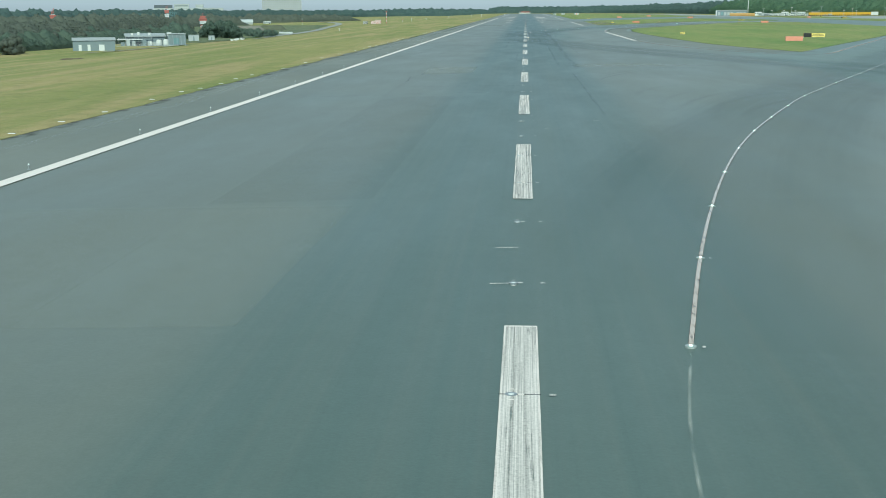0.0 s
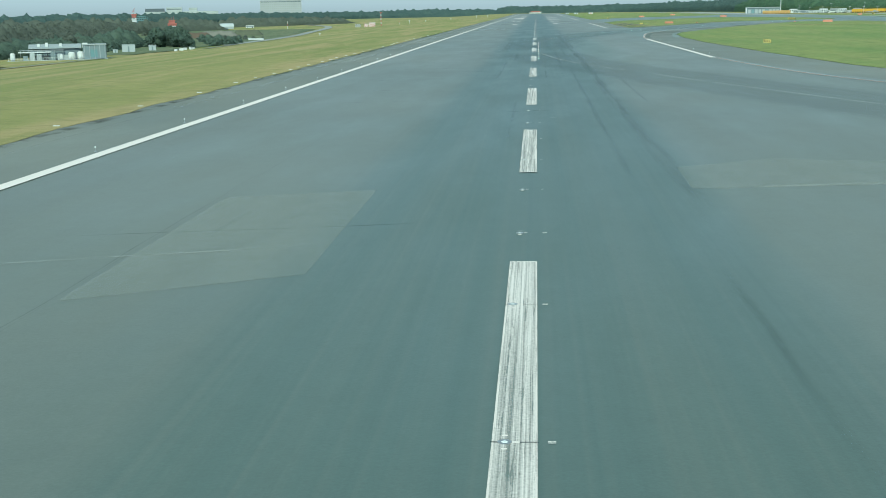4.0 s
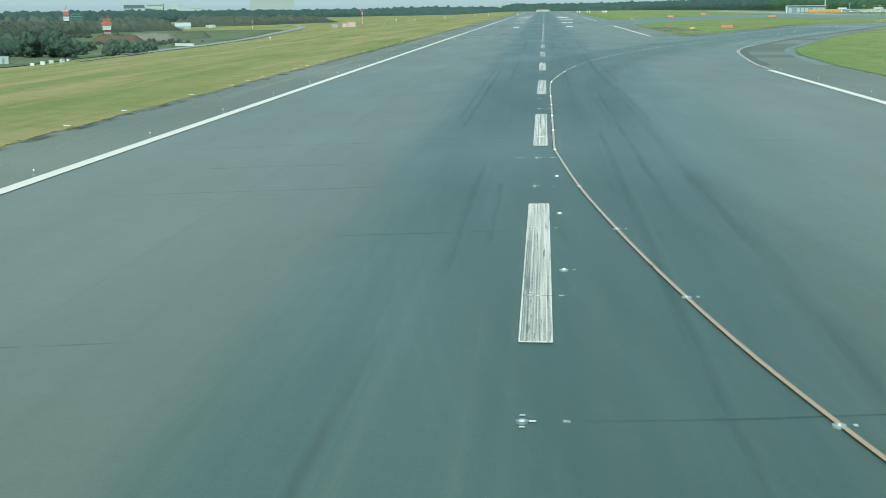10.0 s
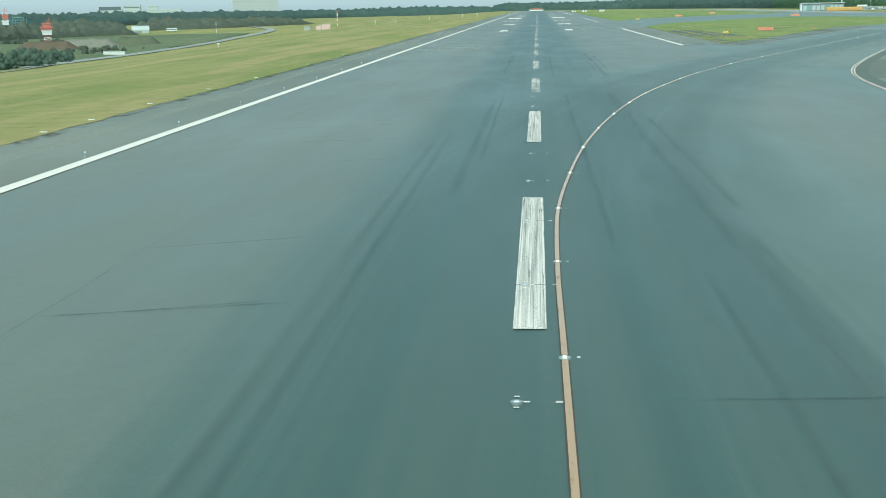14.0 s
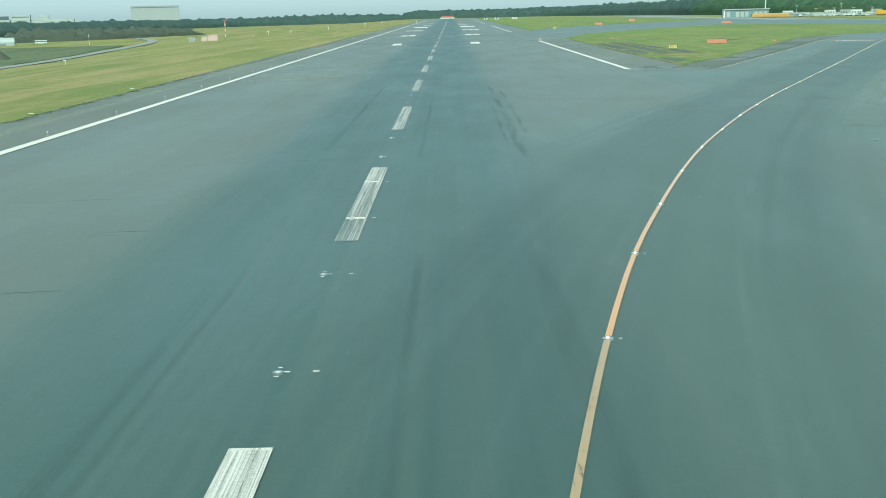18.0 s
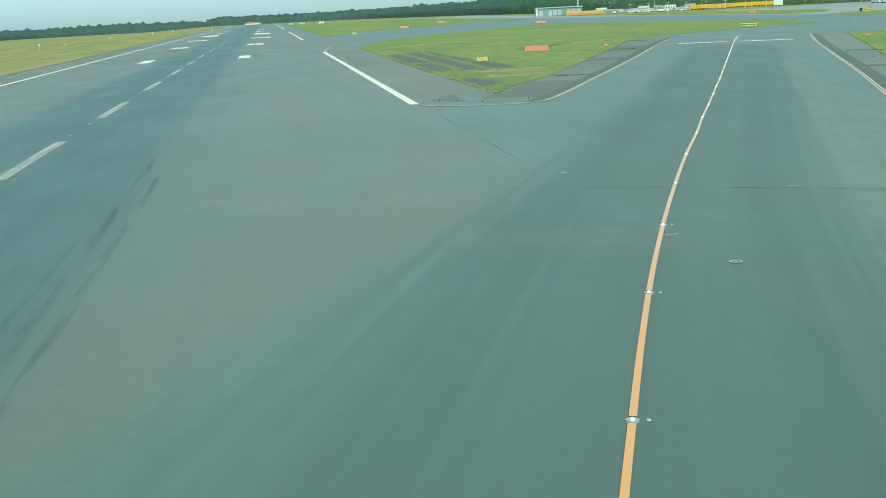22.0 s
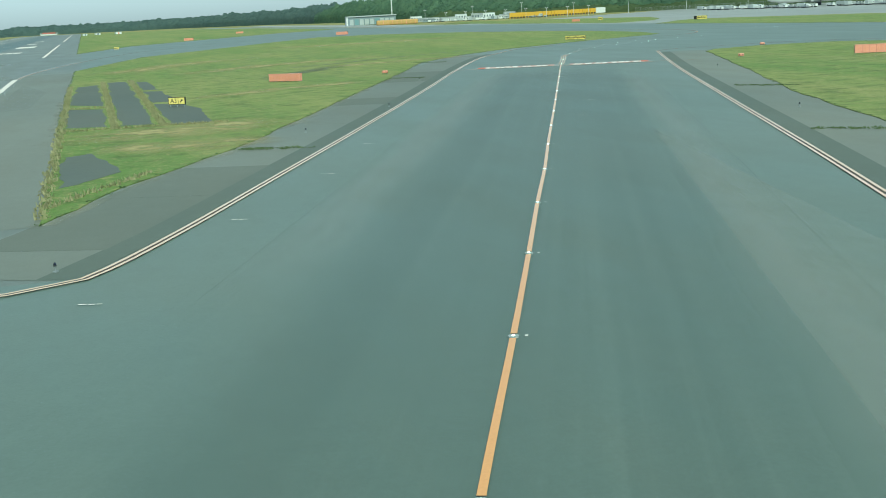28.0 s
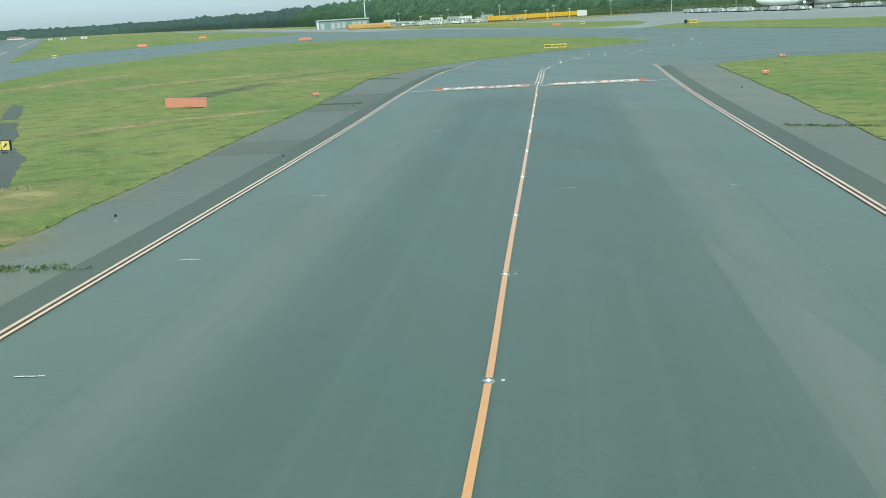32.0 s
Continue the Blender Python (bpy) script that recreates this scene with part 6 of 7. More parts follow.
mound("earth_mound", -272, 1075, 12, 36, 24, 5.0, M_EARTH, "bare brown earth bank", 2)
mound("shallow_pit", -180, 457, 20, 12, 6, 0.9, M_EARTH, "small dark earth hollow in the dry meadow", 9)
mound("gravel_mound", -261, 1108, 12, 38, 26, 5.6, M_GRAVEL, "pale gravel face of the bank", 3)
mound("earth_mound", -246, 1150, 12, 29, 24, 5.6, M_BANK, "dark weedy earth bank beside the road", 4)

e = thing("hangar_shed", -334, 1420, on_land(-334, 1420) - 1.0, 20, "small white shed with an arched roof", "shed")
wall_box(e, "wall", -7, -5, 0, 7, 5, 3.6, M_GREY_ROOF)
b = bmesh.new()
rod(b, (-7.3, 0, 1.6), (7.3, 0, 1.6), 5.4, sides=20)
bmesh.ops.bisect_plane(b, geom=b.verts[:] + b.edges[:] + b.faces[:], plane_co=(0, 0, 3.5), plane_no=(0, 0, -1), clear_outer=True)
part("roof", b, M_TOWN, e)
wall_box(e, "opening", -4.5, -5.06, 0, 1.0, -4.98, 2.6, M_GREY_WALL)
e = thing("parked_bus", -314, 1443, on_land(-314, 1443), 20, "white bus parked beyond the meadow", "bus")
wall_box(e, "body", -4.4, -1.2, 0.5, 4.4, 1.2, 3.0, M_WHITE_WALL, bevel=0.15)
wall_box(e, "window_band", -4.2, -1.24, 1.6, 4.2, -1.18, 2.4, M_GLASS)
for wx in (-2.8, 2.8):
    for wy in (-1.1, 1.1):
        b = bmesh.new()
        rod(b, (wx, wy - 0.12, 0.5), (wx, wy + 0.12, 0.5), 0.5, sides=14)
        part("wheel", b, M_DARK, e)
for k in range(5):
    x, y = -345 + k * 7.5, 1570 + 5 * k
    e = thing("parked_van", x, y, on_land(x, y), 25, "pale van parked beyond the meadow", "van", "far parked vans")
    wall_box(e, "body", -2.3, -0.95, 0.35, 2.3, 0.95, 2.1, M_WHITE_WALL, bevel=0.12)
    wall_box(e, "window", -2.0, -0.98, 1.25, 1.9, -0.93, 1.8, M_GLASS)
    for wx in (-1.5, 1.5):
        b = bmesh.new()
        rod(b, (wx, -1.0, 0.35), (wx, 1.0, 0.35), 0.35, sides=12)
        part("wheel", b, M_DARK, e)


def banded_mast(x, y, height, r, bands, label, arms=0.0, first=1):
    e = thing("banded_mast", x, y, on_land(x, y), 0, label, "mast")
    for k in range(bands):
        b = bmesh.new()
        rod(b, (0, 0, height * k / bands), (0, 0, height * (k + 1) / bands), r, sides=10)
        part("band", b, M_RED_STEEL if (k + first) % 2 else M_WHITE_STEEL, e)
    if arms:
        part("crossarm", boxes((-arms, -0.15, height - 0.4, arms, 0.15, height)), M_RED_STEEL, e)
        for s in (-arms, arms):
            b = bmesh.new()
            rod(b, (s, 0, height), (s, 0, height + 1.2), 0.12)
            part("aerial", b, M_STEEL, e)
    return e


banded_mast(-164.5, 1413, 14.5, 0.42, 7, "red and white banded mast beside checkered cabins", 1.4)
banded_mast(-262, 1395, 8, 0.2, 3, "thin white and red pole on the meadow", 0.0, 0)


def checker_cabin(x, y, turn, w, d, h, dark, label):
    e = thing("checkered_cabin", x, y, on_land(x, y) - 0.1, turn, label, "cabin", "checkered cabins")
    part("body", boxes((-w / 2, -d / 2, 0, w / 2, d / 2, h)), M_WHITE_WALL, e)
    nx, nz = max(2, round(w / 0.95)), max(2, round(h / 0.95))
    for i in range(nx):
        for j in range(nz):
            if (i + j) % 2:
                part("check_panel", boxes((-w / 2 + i * w / nx, -d / 2 - 0.03, j * h / nz, -w / 2 + (i + 1) * w / nx, -d / 2 - 0.005, (j + 1) * h / nz)), dark, e)
    part("roof", boxes((-w / 2 - 0.1, -d / 2 - 0.1, h, w / 2 + 0.1, d / 2 + 0.1, h + 0.15)), M_GREY_ROOF, e)
    return e


checker_cabin(-189, 1410, 8, 5.6, 3, 3.2, M_SIGN_BLACK, "black and white checkered cabin on the meadow")
checker_cabin(-174.5, 1414, 8, 7.0, 3, 4.4, M_RED_STEEL, "red and white checkered cabin on the meadow")
checker_cabin(-180.5, 1412, 8, 4.0, 3, 3.4, M_RED_STEEL, "small red and white checkered cabin on the meadow")
for x, y, h in ((-148, 1440, 3.0), (-138, 1450, 3.6), (-120, 1447, 2.2), (-96, 1500, 2.2), (-160, 1020, 2.0), (-70, 1560, 3.2), (-60, 1640, 3.2), (-30, 1720, 2.6)):
    e = thing("sensor_post", x, y, on_land(x, y), 0, "small white instrument post on the meadow", "instrument post", "instrument posts")
    b = bmesh.new()
    rod(b, (0, 0, -0.3), (0, 0, h * 0.8), 0.14)
    part("post", b, M_WHITE_STEEL, e)
    part("head", boxes((-0.6, -0.3, h * 0.75, 0.6, 0.3, h)), M_WHITE_STEEL if y != 1440 else M_RED_STEEL, e)


def lattice_tower(x, y, height, w, label, decks):
    z = on_land(x, y)
    e = thing("lattice_tower", x, y, z, 20, label, "tower", "red and white towers")
    n = 8
    for k in range(n):
        mat = M_RED_STEEL if k % 2 == 0 else M_WHITE_STEEL
        z0, z1 = height * k / n, height * (k + 1) / n
        b = bmesh.new()
        for sx in (-1, 1):
            for sy in (-1, 1):
                rod(b, (sx * w / 2, sy * w / 2, z0), (sx * w / 2, sy * w / 2, z1), 0.22, sides=6)
        for s in (-1, 1):
            rod(b, (-w / 2, s * w / 2, z0), (w / 2, s * w / 2, z1), 0.14, sides=5)
            rod(b, (s * w / 2, -w / 2, z0), (s * w / 2, w / 2, z1), 0.14, sides=5)
            rod(b, (-w / 2, s * w / 2, z1), (w / 2, s * w / 2, z1), 0.16, sides=5)
        part("section", b, mat, e)
    for dz, dw, dh, mat in decks:
        part("deck", boxes((-dw / 2, -dw / 2, dz, dw / 2, dw / 2, dz + dh), bevel=0.15), mat, e)
        part("deck_rail", boxes((-dw / 2 - 0.4, -dw / 2 - 0.4, dz + dh, dw / 2 + 0.4, -dw / 2 - 0.25, dz + dh + 0.9)), mat, e)
    for s in (-1, 0, 1):
        b = bmesh.new()
        rod(b, (s * w * 0.35, 0, height), (s * w * 0.35, 0, height + 3.5 + s), 0.12)
        part("aerial", b, M_RED_STEEL, e)
    return e


lattice_tower(-336, 1230, 12.5, 4.4, "red and white tower with broad decks above bushes", ((5.0, 6.2, 2.2, M_WHITE_STEEL), (8.2, 7.6, 1.5, M_RED_STEEL), (10.4, 5.4, 1.8, M_RED_STEEL)))
lattice_tower(-392, 1290, 20, 3.2, "tall red and white aerial tower above the trees", ((11, 4.4, 2.6, M_WHITE_STEEL), (15.5, 4.4, 2.4, M_RED_STEEL), (7, 4.4, 2.2, M_WHITE_STEEL)))
lattice_tower(-336, 830, 17, 2.2, "slim red and white aerial tower among trees", ((9, 3.6, 2.6, M_WHITE_STEEL), (13, 3.6, 2.6, M_RED_STEEL)))
e = thing("antenna_rack", -392, 1312, on_land(-392, 1312) - 3.0, 20, "teal steel antenna rack above the trees", "antenna rack")
for k in range(4):
    part("deck", boxes((-6 + k * 0.6, -2, 13 + 2.0 * k, 6 - k * 0.6, 2, 13.5 + 2.0 * k)), M_TEAL_STEEL, e)
for k in range(7):
    b = bmesh.new()
    rod(b, (-6 + 2 * k, -1.5, 0), (-6 + 2 * k, -1.5, 20.5 - abs(k - 3) * 0.6), 0.2, sides=6)
    part("post", b, M_TEAL_STEEL, e)


def tower_block(x, y, turn, w, d, h, floors, bays, wall, label, group="", band=True):
    """A far building with its window rows as real recesses' bands and piers."""
    z = on_land(x, y) - 2
    e = thing("town_building", x, y, z, turn, label, "building", group)
    part("wall", boxes((-w / 2, -d / 2, 0, w / 2, d / 2, h)), wall, e)
    part("parapet", boxes((-w / 2 - 0.4, -d / 2 - 0.4, h, w / 2 + 0.4, d / 2 + 0.4, h + 1.4)), wall, e)
    fh = (h - 4) / floors
    for k in range(floors):
        z0 = 3 + k * fh
        for j in range(bays):
            bw = w / bays
            win = boxes((-w / 2 + j * bw + bw * 0.2, -d / 2 - 0.12, z0 + fh * 0.25, -w / 2 + (j + 1) * bw - bw * 0.2, -d / 2 + 0.02, z0 + fh * 0.75))
            part("window", win, M_FAR_WINDOW, e)
    if band:
        part("top_band", boxes((-w / 2 + 2, -d / 2 - 0.2, h - 3.2, w / 2 - 2, -d / 2 - 0.02, h - 1.6)), M_GLASS, e)
    return e


tower_block(-648, 3178, 12, 104, 22, 46, 8, 22, M_BEIGE, "long beige slab hotel block above the woods")
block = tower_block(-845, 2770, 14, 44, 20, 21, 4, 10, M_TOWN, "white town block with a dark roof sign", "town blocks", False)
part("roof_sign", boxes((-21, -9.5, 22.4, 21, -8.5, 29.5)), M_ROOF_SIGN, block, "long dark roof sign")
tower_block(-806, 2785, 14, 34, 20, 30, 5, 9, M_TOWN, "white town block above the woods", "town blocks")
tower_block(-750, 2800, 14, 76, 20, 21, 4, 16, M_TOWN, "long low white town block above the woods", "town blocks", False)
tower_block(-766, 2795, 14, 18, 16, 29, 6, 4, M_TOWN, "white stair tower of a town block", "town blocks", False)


# ---- trees that stand apart ----
def tree_meshes(seed, height, width, leaf):
    rng = np.random.default_rng(seed)
    bm = bmesh.new()
    rod(bm, (0, 0, -0.6), (0.2, 0.1, height * 0.45), height * 0.028, height * 0.016, 8)
    for k in range(6):
        a = k * 1.05 + rng.random()
        z = height * (0.22 + 0.06 * k)
        rod(bm, (0.1, 0.05, z), (width * 0.34 * math.cos(a), width * 0.34 * math.sin(a), z + height * 0.22), height * 0.011, height * 0.004, 5)
    me_t = bpy.data.meshes.new("trunk")
    bm.to_mesh(me_t)
    bm.free()
    me_t.materials.append(M_BARK)
    lobes = 22
    ang, out = rng.random(lobes) * 6.283, width * 0.36 * rng.random(lobes) ** 0.6
    up = rng.random(lobes)
    out *= np.sqrt(np.clip(1.15 - up, 0.1, 1))
    lc = np.stack([out * np.cos(ang), out * np.sin(ang), height * (0.12 + 0.72 * up)], -1)
    lr = width * (0.13 + 0.12 * rng.random(lobes))
    pts = []
    for c, r in zip(lc, lr):
        d = rng.normal(size=(240, 3))
        d /= np.linalg.norm(d, axis=1)[:, None]
        pts.append(c + d * r * (0.55 + 0.6 * rng.random((240, 1))))
    pts = np.concatenate(pts)
    pts = pts[pts[:, 2] > 0.0]
    v = leaf_cards(rng, pts, 0.36 * height / 11)
    f = np.arange(len(v)).reshape(-1, 4)
    nu, nv = 9, 6
    for c, r in zip(lc, lr):
        k = len(v)
        up, turn = np.linspace(-1.5, 1.5, nv), np.linspace(0, 6.283, nu, endpoint=False)
        ball = np.array([(math.cos(u) * math.cos(t), math.cos(u) * math.sin(t), math.sin(u)) for u in up for t in turn])
        v = np.concatenate([v, c + ball * r * (0.72 + 0.25 * rng.random((len(ball), 1)))])
        f = np.concatenate([f, np.array([(k + j * nu + i, k + j * nu + (i + 1) % nu, k + (j + 1) * nu + (i + 1) % nu, k + (j + 1) * nu + i) for j in range(nv - 1) for i in range(nu)])])
    v[:, 2] = np.maximum(v[:, 2], -0.3)
    return me_t, fast_mesh("crown", v, f, leaf)


def plant_trees(kind, label, group, places, leaf, height, width, seed):
    me_t, me_c = tree_meshes(seed, height, width, leaf)
    first = None
    rng = random.Random(seed)
    for x, y, s in places:
        m = pose(x, y, on_land(x, y) - 0.3, 0, 0, rng.uniform(0, 360))
        if first is None:
            e = new(kind)
            tagged(e, label, "tree" if kind == "tree" else "bush", group)
            link("trunk", me_t, e)
            link("crown", me_c, e)
            first = e
        else:
            e = copy_thing(first, m)
        e.matrix_basis = m @ Matrix.Diagonal((s, s, s * rng.uniform(0.85, 1.1), 1))


rp = random.Random(21)
plant_trees("tree", "dark green broadleaf tree behind the meadow", "meadow trees",
            [(-200, 812, 0.85), (-207, 822, 1.05), (-213, 832, 1.1), (-220, 824, 1.0), (-218, 843, 1.05), (-228, 838, 1.0), (-226, 855, 0.9), (-240, 500, 0.85), (-246, 560, 0.8), (-236, 520, 0.75)], M_LEAF, 12.0, 12.0, 31)
plant_trees("tree", "olive green broadleaf tree in a rough belt", "rough belt trees",
            [(-250 + rp.uniform(-8, 8), 590 + 17 * k, rp.uniform(0.7, 1.0)) for k in range(16)] + [(-238 + rp.uniform(-6, 6), 452 + 13 * k, rp.uniform(0.55, 0.85)) for k in range(7)], M_LEAF_OLIVE, 10.0, 12.0, 32)
plant_trees("bush", "rounded green bush by the drain", "drain bushes",
            [(-194 + rp.uniform(-6, 7), 842 + 8 * k + rp.uniform(-3, 3), rp.uniform(0.8, 1.3) * (1.25 - 0.05 * k)) for k in range(10)] + [(-208 + rp.uniform(-9, 9), 850 + 8 * k, rp.uniform(0.9, 1.5) * (1.2 - 0.05 * k)) for k in range(12)]
            + [(-232 + rp.uniform(-9, 9), 860 + 8 * k, rp.uniform(0.8, 1.2)) for k in range(12)] + [(-228 + rp.uniform(-9, 9), 690 + 10 * k, rp.uniform(0.6, 1.0)) for k in range(9)], M_LEAF, 4.2, 6.5, 34)

plant_trees("bush", "low olive scrub bush below the earth banks", "bank scrub",
            [(-240 + rp.uniform(-24, 30), 965 + 2.6 * k + rp.uniform(-8, 8), rp.uniform(0.35, 0.75)) for k in range(34)] + [(-335 + rp.uniform(-26, 26), 1196 + rp.uniform(-6, 9), rp.uniform(0.6, 0.9)) for k in range(14)]
            + [(-285 + rp.uniform(-16, 20), 1110 + 4 * k + rp.uniform(-5, 5), rp.uniform(0.5, 0.8)) for k in range(12)], M_LEAF_OLIVE, 4.2, 7.0, 35)

# ---- east side: sheds, yellow hoarding, apron, parked aircraft ----
e = thing("maintenance_hall", 268, 1590, 0.0, -8, "long low grey hall with a white end wall", "hall")
wall_box(e, "wall", -19, -7, 0, 19, 7, 6.4, M_GREY_WALL)
wall_box(e, "end_wall", -20.2, -7.2, 0, -19, 7.2, 7.2, M_WHITE_WALL, "white end wall")
wall_box(e, "roof", -20, -7.8, 6.4, 19.6, 7.8, 7.2, M_GREY_ROOF)
for k in range(9):
    wall_box(e, "bay_door", -17.5 + 4 * k, -7.1, 0.2, -14.6 + 4 * k, -6.98, 4.6, M_TEAL_STEEL if k % 4 == 1 else M_GREY_ROOF)
e = thing("covered_stack", 266, 1500, 0.0, -10, "long orange tarpaulin-covered stack", "stack")
b = boxes((-15, -3, 0, 15, 3, 3.4), bevel=0.9)
part("cover", b, M_TARPAULIN, e, "orange tarpaulin")
for k in range(9):
    wall_box(e, "strap", -13.5 + 3.3 * k, -3.05, 0.1, -13.3 + 3.3 * k, 3.05, 3.45, M_SIGN_RED)
banded_mast(298, 1640, 20, 0.5, 1, "tall white pole beside the hall", 0.0, 0)
rc = random.Random(17)
for k in range(30):
    x, y = 296 + 2.2 * k + rc.uniform(-3, 3), 1558 - 1.7 * k + rc.uniform(-16, 10)
    h = rc.choice((2.2, 2.6, 2.9, 2.9, 4.6))
    e = thing("site_cabin", x, y, 0.0, -14, "white and grey site cabin behind the apron", "cabin", "site cabins")
    wall_box(e, "wall", -4.4, -2, 0, 4.4, 2, h, (M_TOWN, M_WHITE_WALL, M_GREY_WALL, M_FAR_WINDOW, M_WHITE_WALL)[k % 5])
    wall_box(e, "roof", -4.6, -2.2, h, 4.6, 2.2, h + 0.25, M_GREY_ROOF)
    for j in range(4):
        wall_box(e, "window", -3.8 + 2 * j, -2.05, h * 0.42, -2.6 + 2 * j, -1.98, h * 0.75, M_GLASS)
e = thing("yellow_hoarding", 383, 1478, 0.0, 26, "long yellow slatted hoarding with a white end", "hoarding")
for k in range(30):
    wall_box(e, "panel", -52 + 3.1 * k, -0.25, 1.2, -52 + 3.1 * k + 2.9, 0.25, 4.0, M_YELLOW_FENCE, bevel=0.05)
    wall_box(e, "post", -52 + 3.1 * k, -0.35, 0, -51.6 + 3.1 * k, 0.35, 4.1, M_YELLOW_FENCE)
# Added dark board stands for the shade below the panels.
wall_box(e, "base_shade_board", -52, 0.1, 0.2, 41, 0.2, 1.2, M_DARK)
wall_box(e, "end_panel", 41.2, -0.3, 0.4, 52, 0.3, 4.4, M_WHITE_WALL, "white end panel")


def light_pole(x, y, h):
    e = thing("apron_lamp", x, y, on_land(x, y), 0, "slim grey apron lamp post before the woods", "lamp post", "apron lamp posts")
    b = bmesh.new()
    rod(b, (0, 0, -0.5), (0, 0, h), 0.16, 0.09)
    part("pole", b, M_WHITE_STEEL, e)
    part("crossarm", boxes((-0.9, -0.08, h - 0.25, 0.9, 0.08, h)), M_STEEL, e)
    for s in (-0.75, 0.75):
        part("lamp_head", boxes((s - 0.3, -0.3, h - 0.1, s + 0.3, 0.25, h + 0.35)), M_WHITE_STEEL, e)
    return e


for k in range(13):
    light_pole(300 + 30 * k, 1545 - 24 * k - 0.6 * k * k, 9 + (k % 3))
for k in range(8):
    light_pole(300 + 12 * k, 1490 - 9 * k, 6.5)
e = thing("perimeter_fence", 0, 0, 0, 0, "grey wire perimeter fence behind the apron", "fence")
fline = smooth_line([(440, 1470), (540, 1390), (620, 1280), (680, 1150)], 4)
for p, q in zip(fline, fline[1:]):
    b = bmesh.new()
    rod(b, (p.x, p.y, 0), (p.x, p.y, 2.9), 0.06, sides=6)
    part("post", b, M_STEEL, e)
for z in (0.4, 1.1, 1.8, 2.5, 2.85):
    verts = []
    for p in fline:
        verts += [(p.x, p.y, z - 0.03), (p.x, p.y, z + 0.03)]
    link("wire", mesh_of("wire", verts, [(2 * i, 2 * i + 1, 2 * i + 3, 2 * i + 2) for i in range(len(fline) - 1)], M_STEEL), e)


def service_vehicle(x, y, turn, kind):
    e = thing("service_vehicle", x, y, 0.0, turn, ("white apron truck in a parked row", "grey baggage trailer in a parked row", "white apron van in a parked row")[kind], "vehicle", "parked apron vehicles")
    L, H = ((6.0, 2.5), (3.4, 1.3), (4.4, 1.8))[kind]
    part("body", boxes((-L / 2, -1.1, 0.5, L / 2 - (1.8 if kind == 0 else 0), 1.1, H), bevel=0.1), (M_TOWN, M_STEEL, M_WHITE_WALL)[kind], e)
    if kind == 0:
        part("cab", boxes((L / 2 - 1.75, -1.05, 0.5, L / 2, 1.05, 2.1), bevel=0.12), M_WHITE_WALL, e)
    part("window", boxes((L / 2 - 1.2, -1.13, 1.35, L / 2 - 0.3, -1.06, 1.9)), M_GLASS, e)
    for wx in (-L * 0.32, L * 0.32):
        b = bmesh.new()
        rod(b, (wx, -1.12, 0.42), (wx, 1.12, 0.42), 0.42, sides=12)
        part("wheel", b, M_DARK, e)
    return e


rv = random.Random(5)
protos = [service_vehicle(424, 1190, -60, k) for k in range(3)]
for k, p in enumerate(protos):
    p.matrix_basis = pose(430 + 2 * k, 1352 - 7 * k, 0, 0, 0, -62)
for k in range(46):
    s = k / 45
    x, y = 433 - 8 * s + rv.uniform(-5, 7), 1345 - 122 * s + rv.uniform(-2, 2)
    copy_thing(protos[rv.randrange(3)], pose(x, y, 0, 0, 0, rv.choice((-62, 28, -70)) + rv.uniform(-6, 6)))
for k in range(30):
    s = k / 29
    x, y = 446 + 10 * s + rv.uniform(-5, 9), 1232 - 80 * s + rv.uniform(-2, 2)
    copy_thing(protos[rv.randrange(3)], pose(x, y, 0, 0, 0, rv.choice((-62, 28, -70)) + rv.uniform(-6, 6)))

for k in range(26):
    copy_thing(protos[rv.randrange(3)], pose(292 + 2.9 * k + rv.uniform(-1, 1), 1506 - 2.1 * k + rv.uniform(-5, 5), 0, 0, 0, rv.choice((-20, 70)) + rv.uniform(-8, 8)))


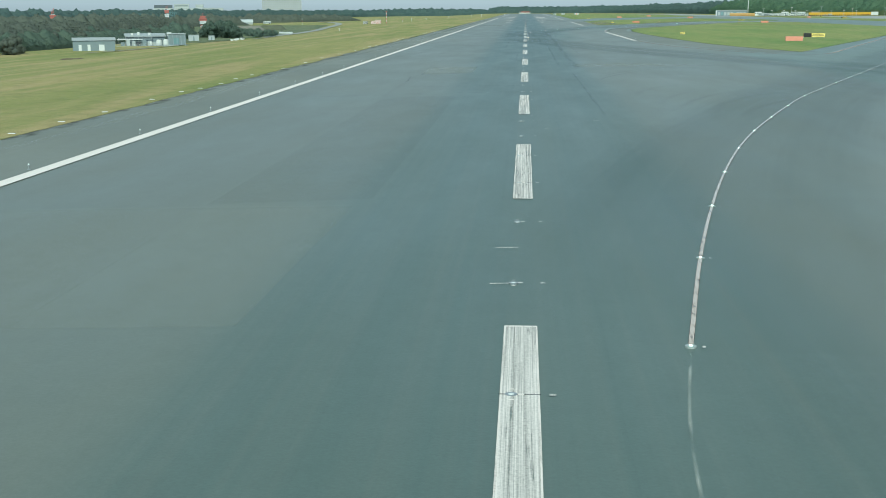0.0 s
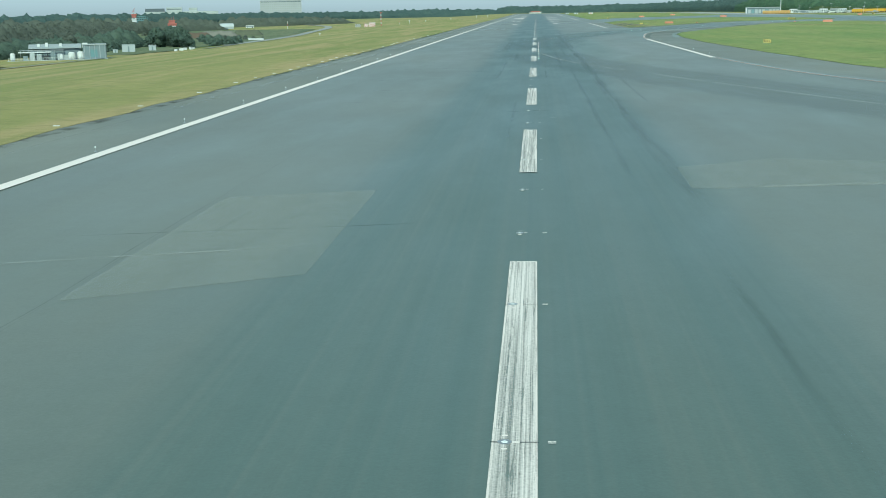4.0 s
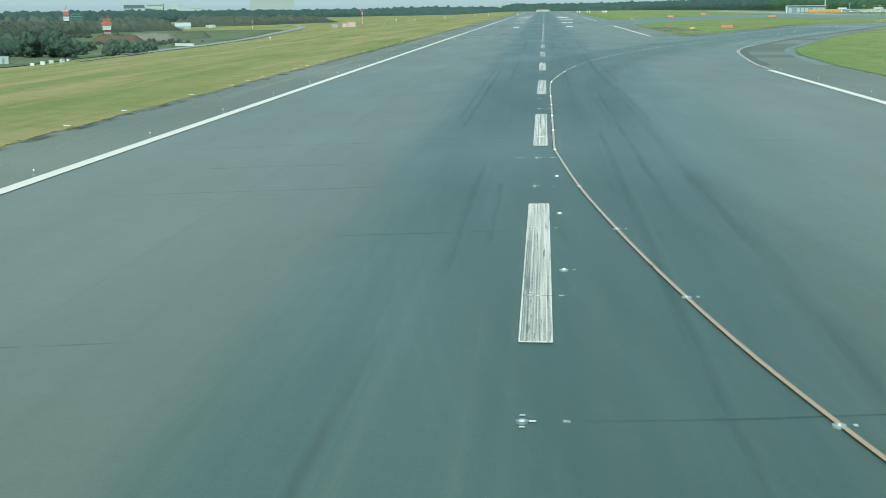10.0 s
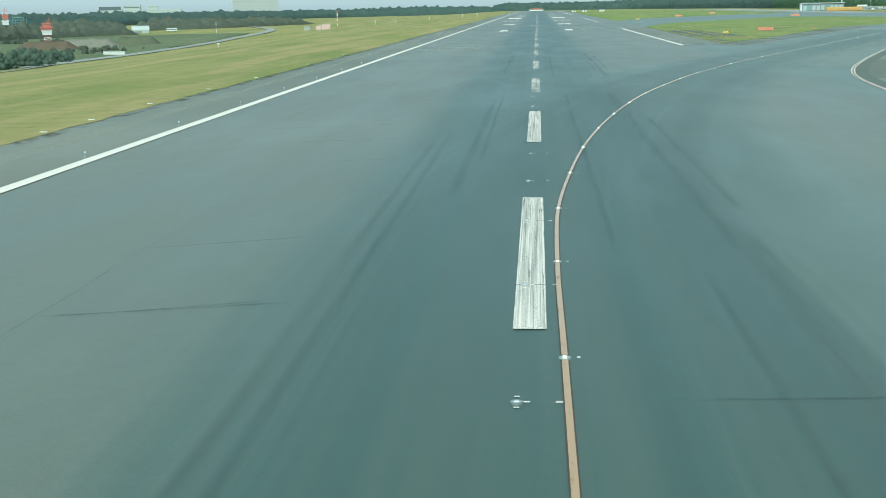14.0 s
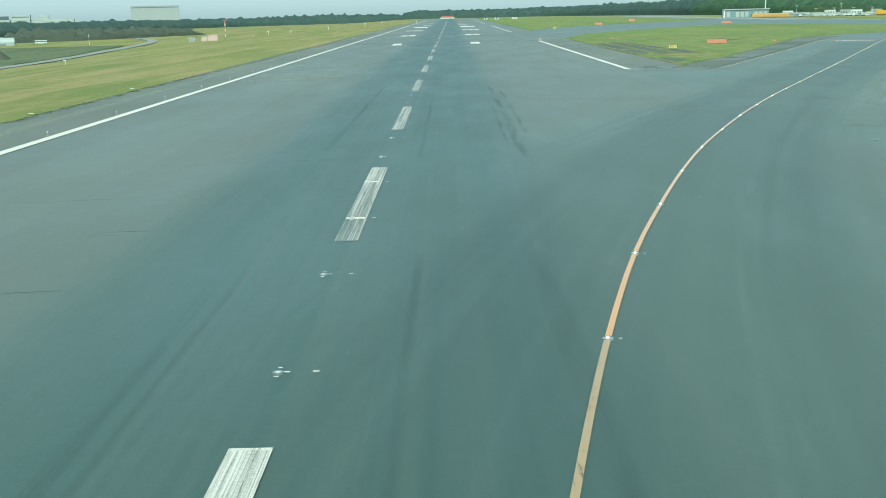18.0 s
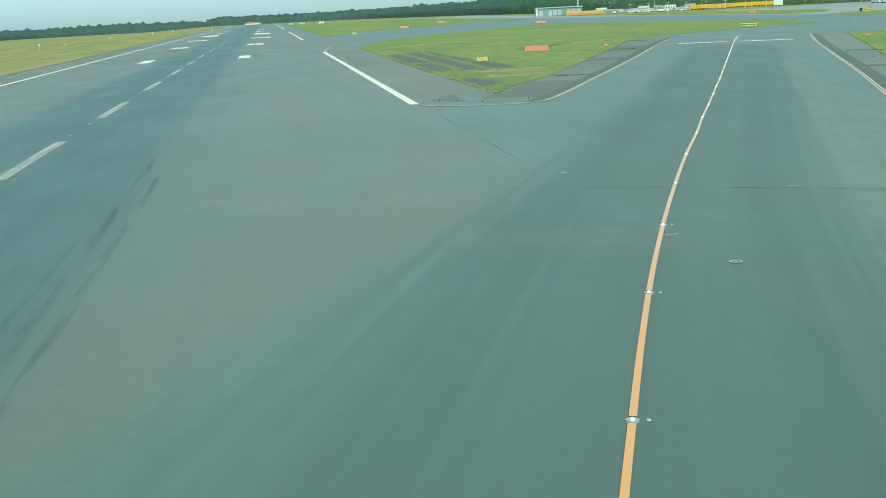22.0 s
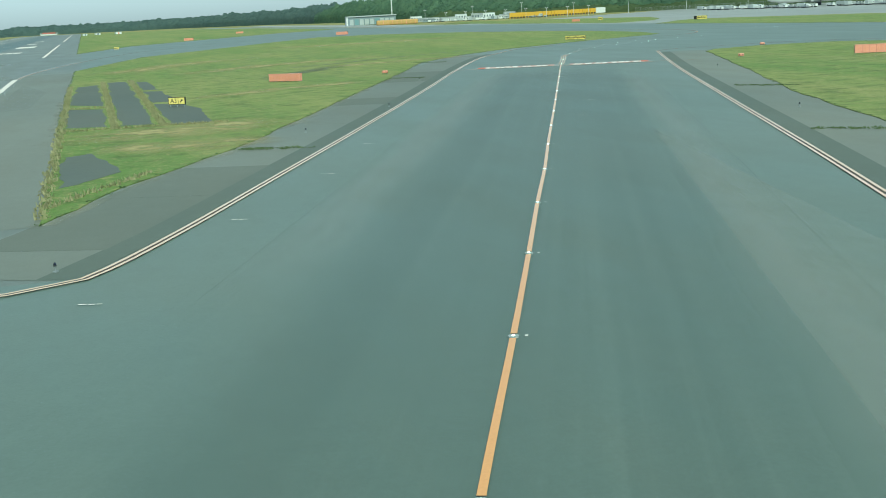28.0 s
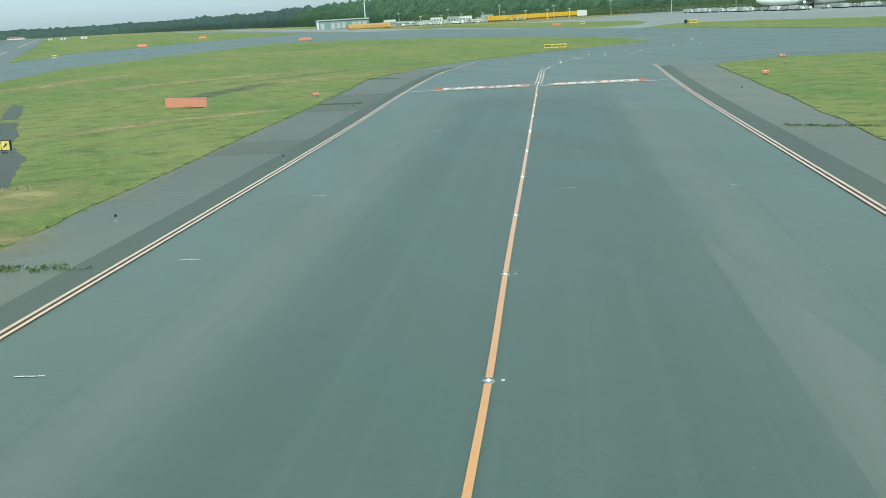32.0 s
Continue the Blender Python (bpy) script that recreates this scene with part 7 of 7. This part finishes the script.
def airliner(x, y, turn, label):
    e = thing("airliner", x, y, 0.0, turn, label, "aircraft", "parked airliners")
    b = bmesh.new()
    prof = [(-30, 0.3), (-27, 1.2), (-20, 2.4), (-10, 3.0), (12, 3.0), (20, 2.9), (25, 2.2), (28, 1.1), (29, 0.2)]
    rings = []
    for px, r in prof:
        up = 5.2 + (1.4 if px < -20 else 0) * (-(px + 20) / 10)
        rings.append([b.verts.new((px, r * math.cos(a), up + r * math.sin(a))) for a in np.linspace(0, 2 * math.pi, 18, endpoint=False)])
    for r0, r1 in zip(rings, rings[1:]):
        for i in range(18):
            b.faces.new((r0[i], r0[(i + 1) % 18], r1[(i + 1) % 18], r1[i]))
    part("fuselage", b, M_PLANE, e, "white fuselage", smooth=True)
    for s in (-1, 1):
        b = bmesh.new()
        top = [b.verts.new(p) for p in ((6, s * 2.5, 4.2), (-5, s * 2.5, 4.2), (-10, s * 28, 6.6), (-7.4, s * 28, 6.6))]
        low = [b.verts.new((v.co.x, v.co.y, v.co.z - 0.7)) for v in top]
        b.faces.new(top)
        b.faces.new(low[::-1])
        for i in range(4):
            b.faces.new((top[i], top[(i + 1) % 4], low[(i + 1) % 4], low[i]))
        part("wing", b, M_PLANE, e)
        b = bmesh.new()
        rod(b, (3.5, s * 9.5, 3.0), (-2.0, s * 9.5, 3.0), 1.4, 1.1, 16)
        part("engine", b, M_STEEL, e)
        b = bmesh.new()
        t = [b.verts.new(p) for p in ((-24, s * 1.0, 6.6), (-29, s * 1.0, 6.6), (-31, s * 10, 7.2), (-29, s * 10, 7.2))]
        b.faces.new(t)
        bmesh.ops.solidify(b, geom=b.faces[:], thickness=0.35)
        part("tailplane", b, M_PLANE, e)
        part("main_gear", boxes((-3.0, s * 4.0 - 0.4, 0, -1.0, s * 4.0 + 0.4, 4.0)), M_DARK, e)
    b = bmesh.new()
    f = [b.verts.new(p) for p in ((-20, 0.2, 8.0), (-28.5, 0.2, 8.0), (-32.5, 0.2, 16.5), (-28.6, 0.2, 16.5))]
    b.faces.new(f)
    bmesh.ops.solidify(b, geom=b.faces[:], thickness=0.4)
    part("fin", b, M_PLANE, e)
    part("nose_gear", boxes((21, -0.3, 0, 22, 0.3, 3.0)), M_DARK, e)
    part("cabin_windows", boxes((-20, -3.02, 5.9, 20, -2.98, 6.25), (-20, 2.98, 5.9, 20, 3.02, 6.25)), M_GLASS, e)
    return e


airliner(474, 1292, 150, "white airliner parked at the far apron")
airliner(500, 1205, 150, "white airliner parked at the far apron beside trucks")
airliner(520, 1130, 150, "white airliner parked further along the apron")

# ---- far end of the runway ----
e = thing("approach_array", -1, 2590, 0.0, 0, "red and white antenna array beyond the runway's end", "antenna array")
for k in range(13):
    wall_box(e, "mast", -13 + 2.1 * k, -0.3, 0, -12.6 + 2.1 * k, 0.3, 3.6, M_WHITE_STEEL)
wall_box(e, "screen", -10, -0.45, 2.4, 9, -0.35, 4.3, M_RED_STEEL)
wall_box(e, "screen_base", -13, -0.5, 0.2, 11, -0.4, 1.9, M_WHITE_STEEL)
for x, y, w, h in ((86, 2060, 6.5, 2.3), (64, 2090, 5.5, 2.1), (50, 2100, 4.5, 1.9)):
    e = thing("field_cabin", x, y, 0.0, 10, "white cabin beyond the far grass", "cabin", "far cabins")
    wall_box(e, "wall", -w / 2, -3, 0, w / 2, 3, h, M_WHITE_WALL)
    wall_box(e, "roof", -w / 2 - 0.2, -3.2, h, w / 2 + 0.2, 3.2, h + 0.3, M_GREY_ROOF)
    wall_box(e, "door", -0.8, -3.08, 0, 0.8, -2.98, 2.2, M_SIGN_RED if h == 2.3 else M_GREY_WALL)
flat_sign(60, 1150, -5, 2.0, 0.9, (("bars", 1.7),), "small yellow exit sign on the far grass")
block_sign(100, 1290, -25, 5.0, 1.2, 0.75, 4, "far orange-red block sign on grass")
block_sign(150, 1480, -25, 5.0, 1.2, 0.75, 4, "very far orange-red block sign on grass")
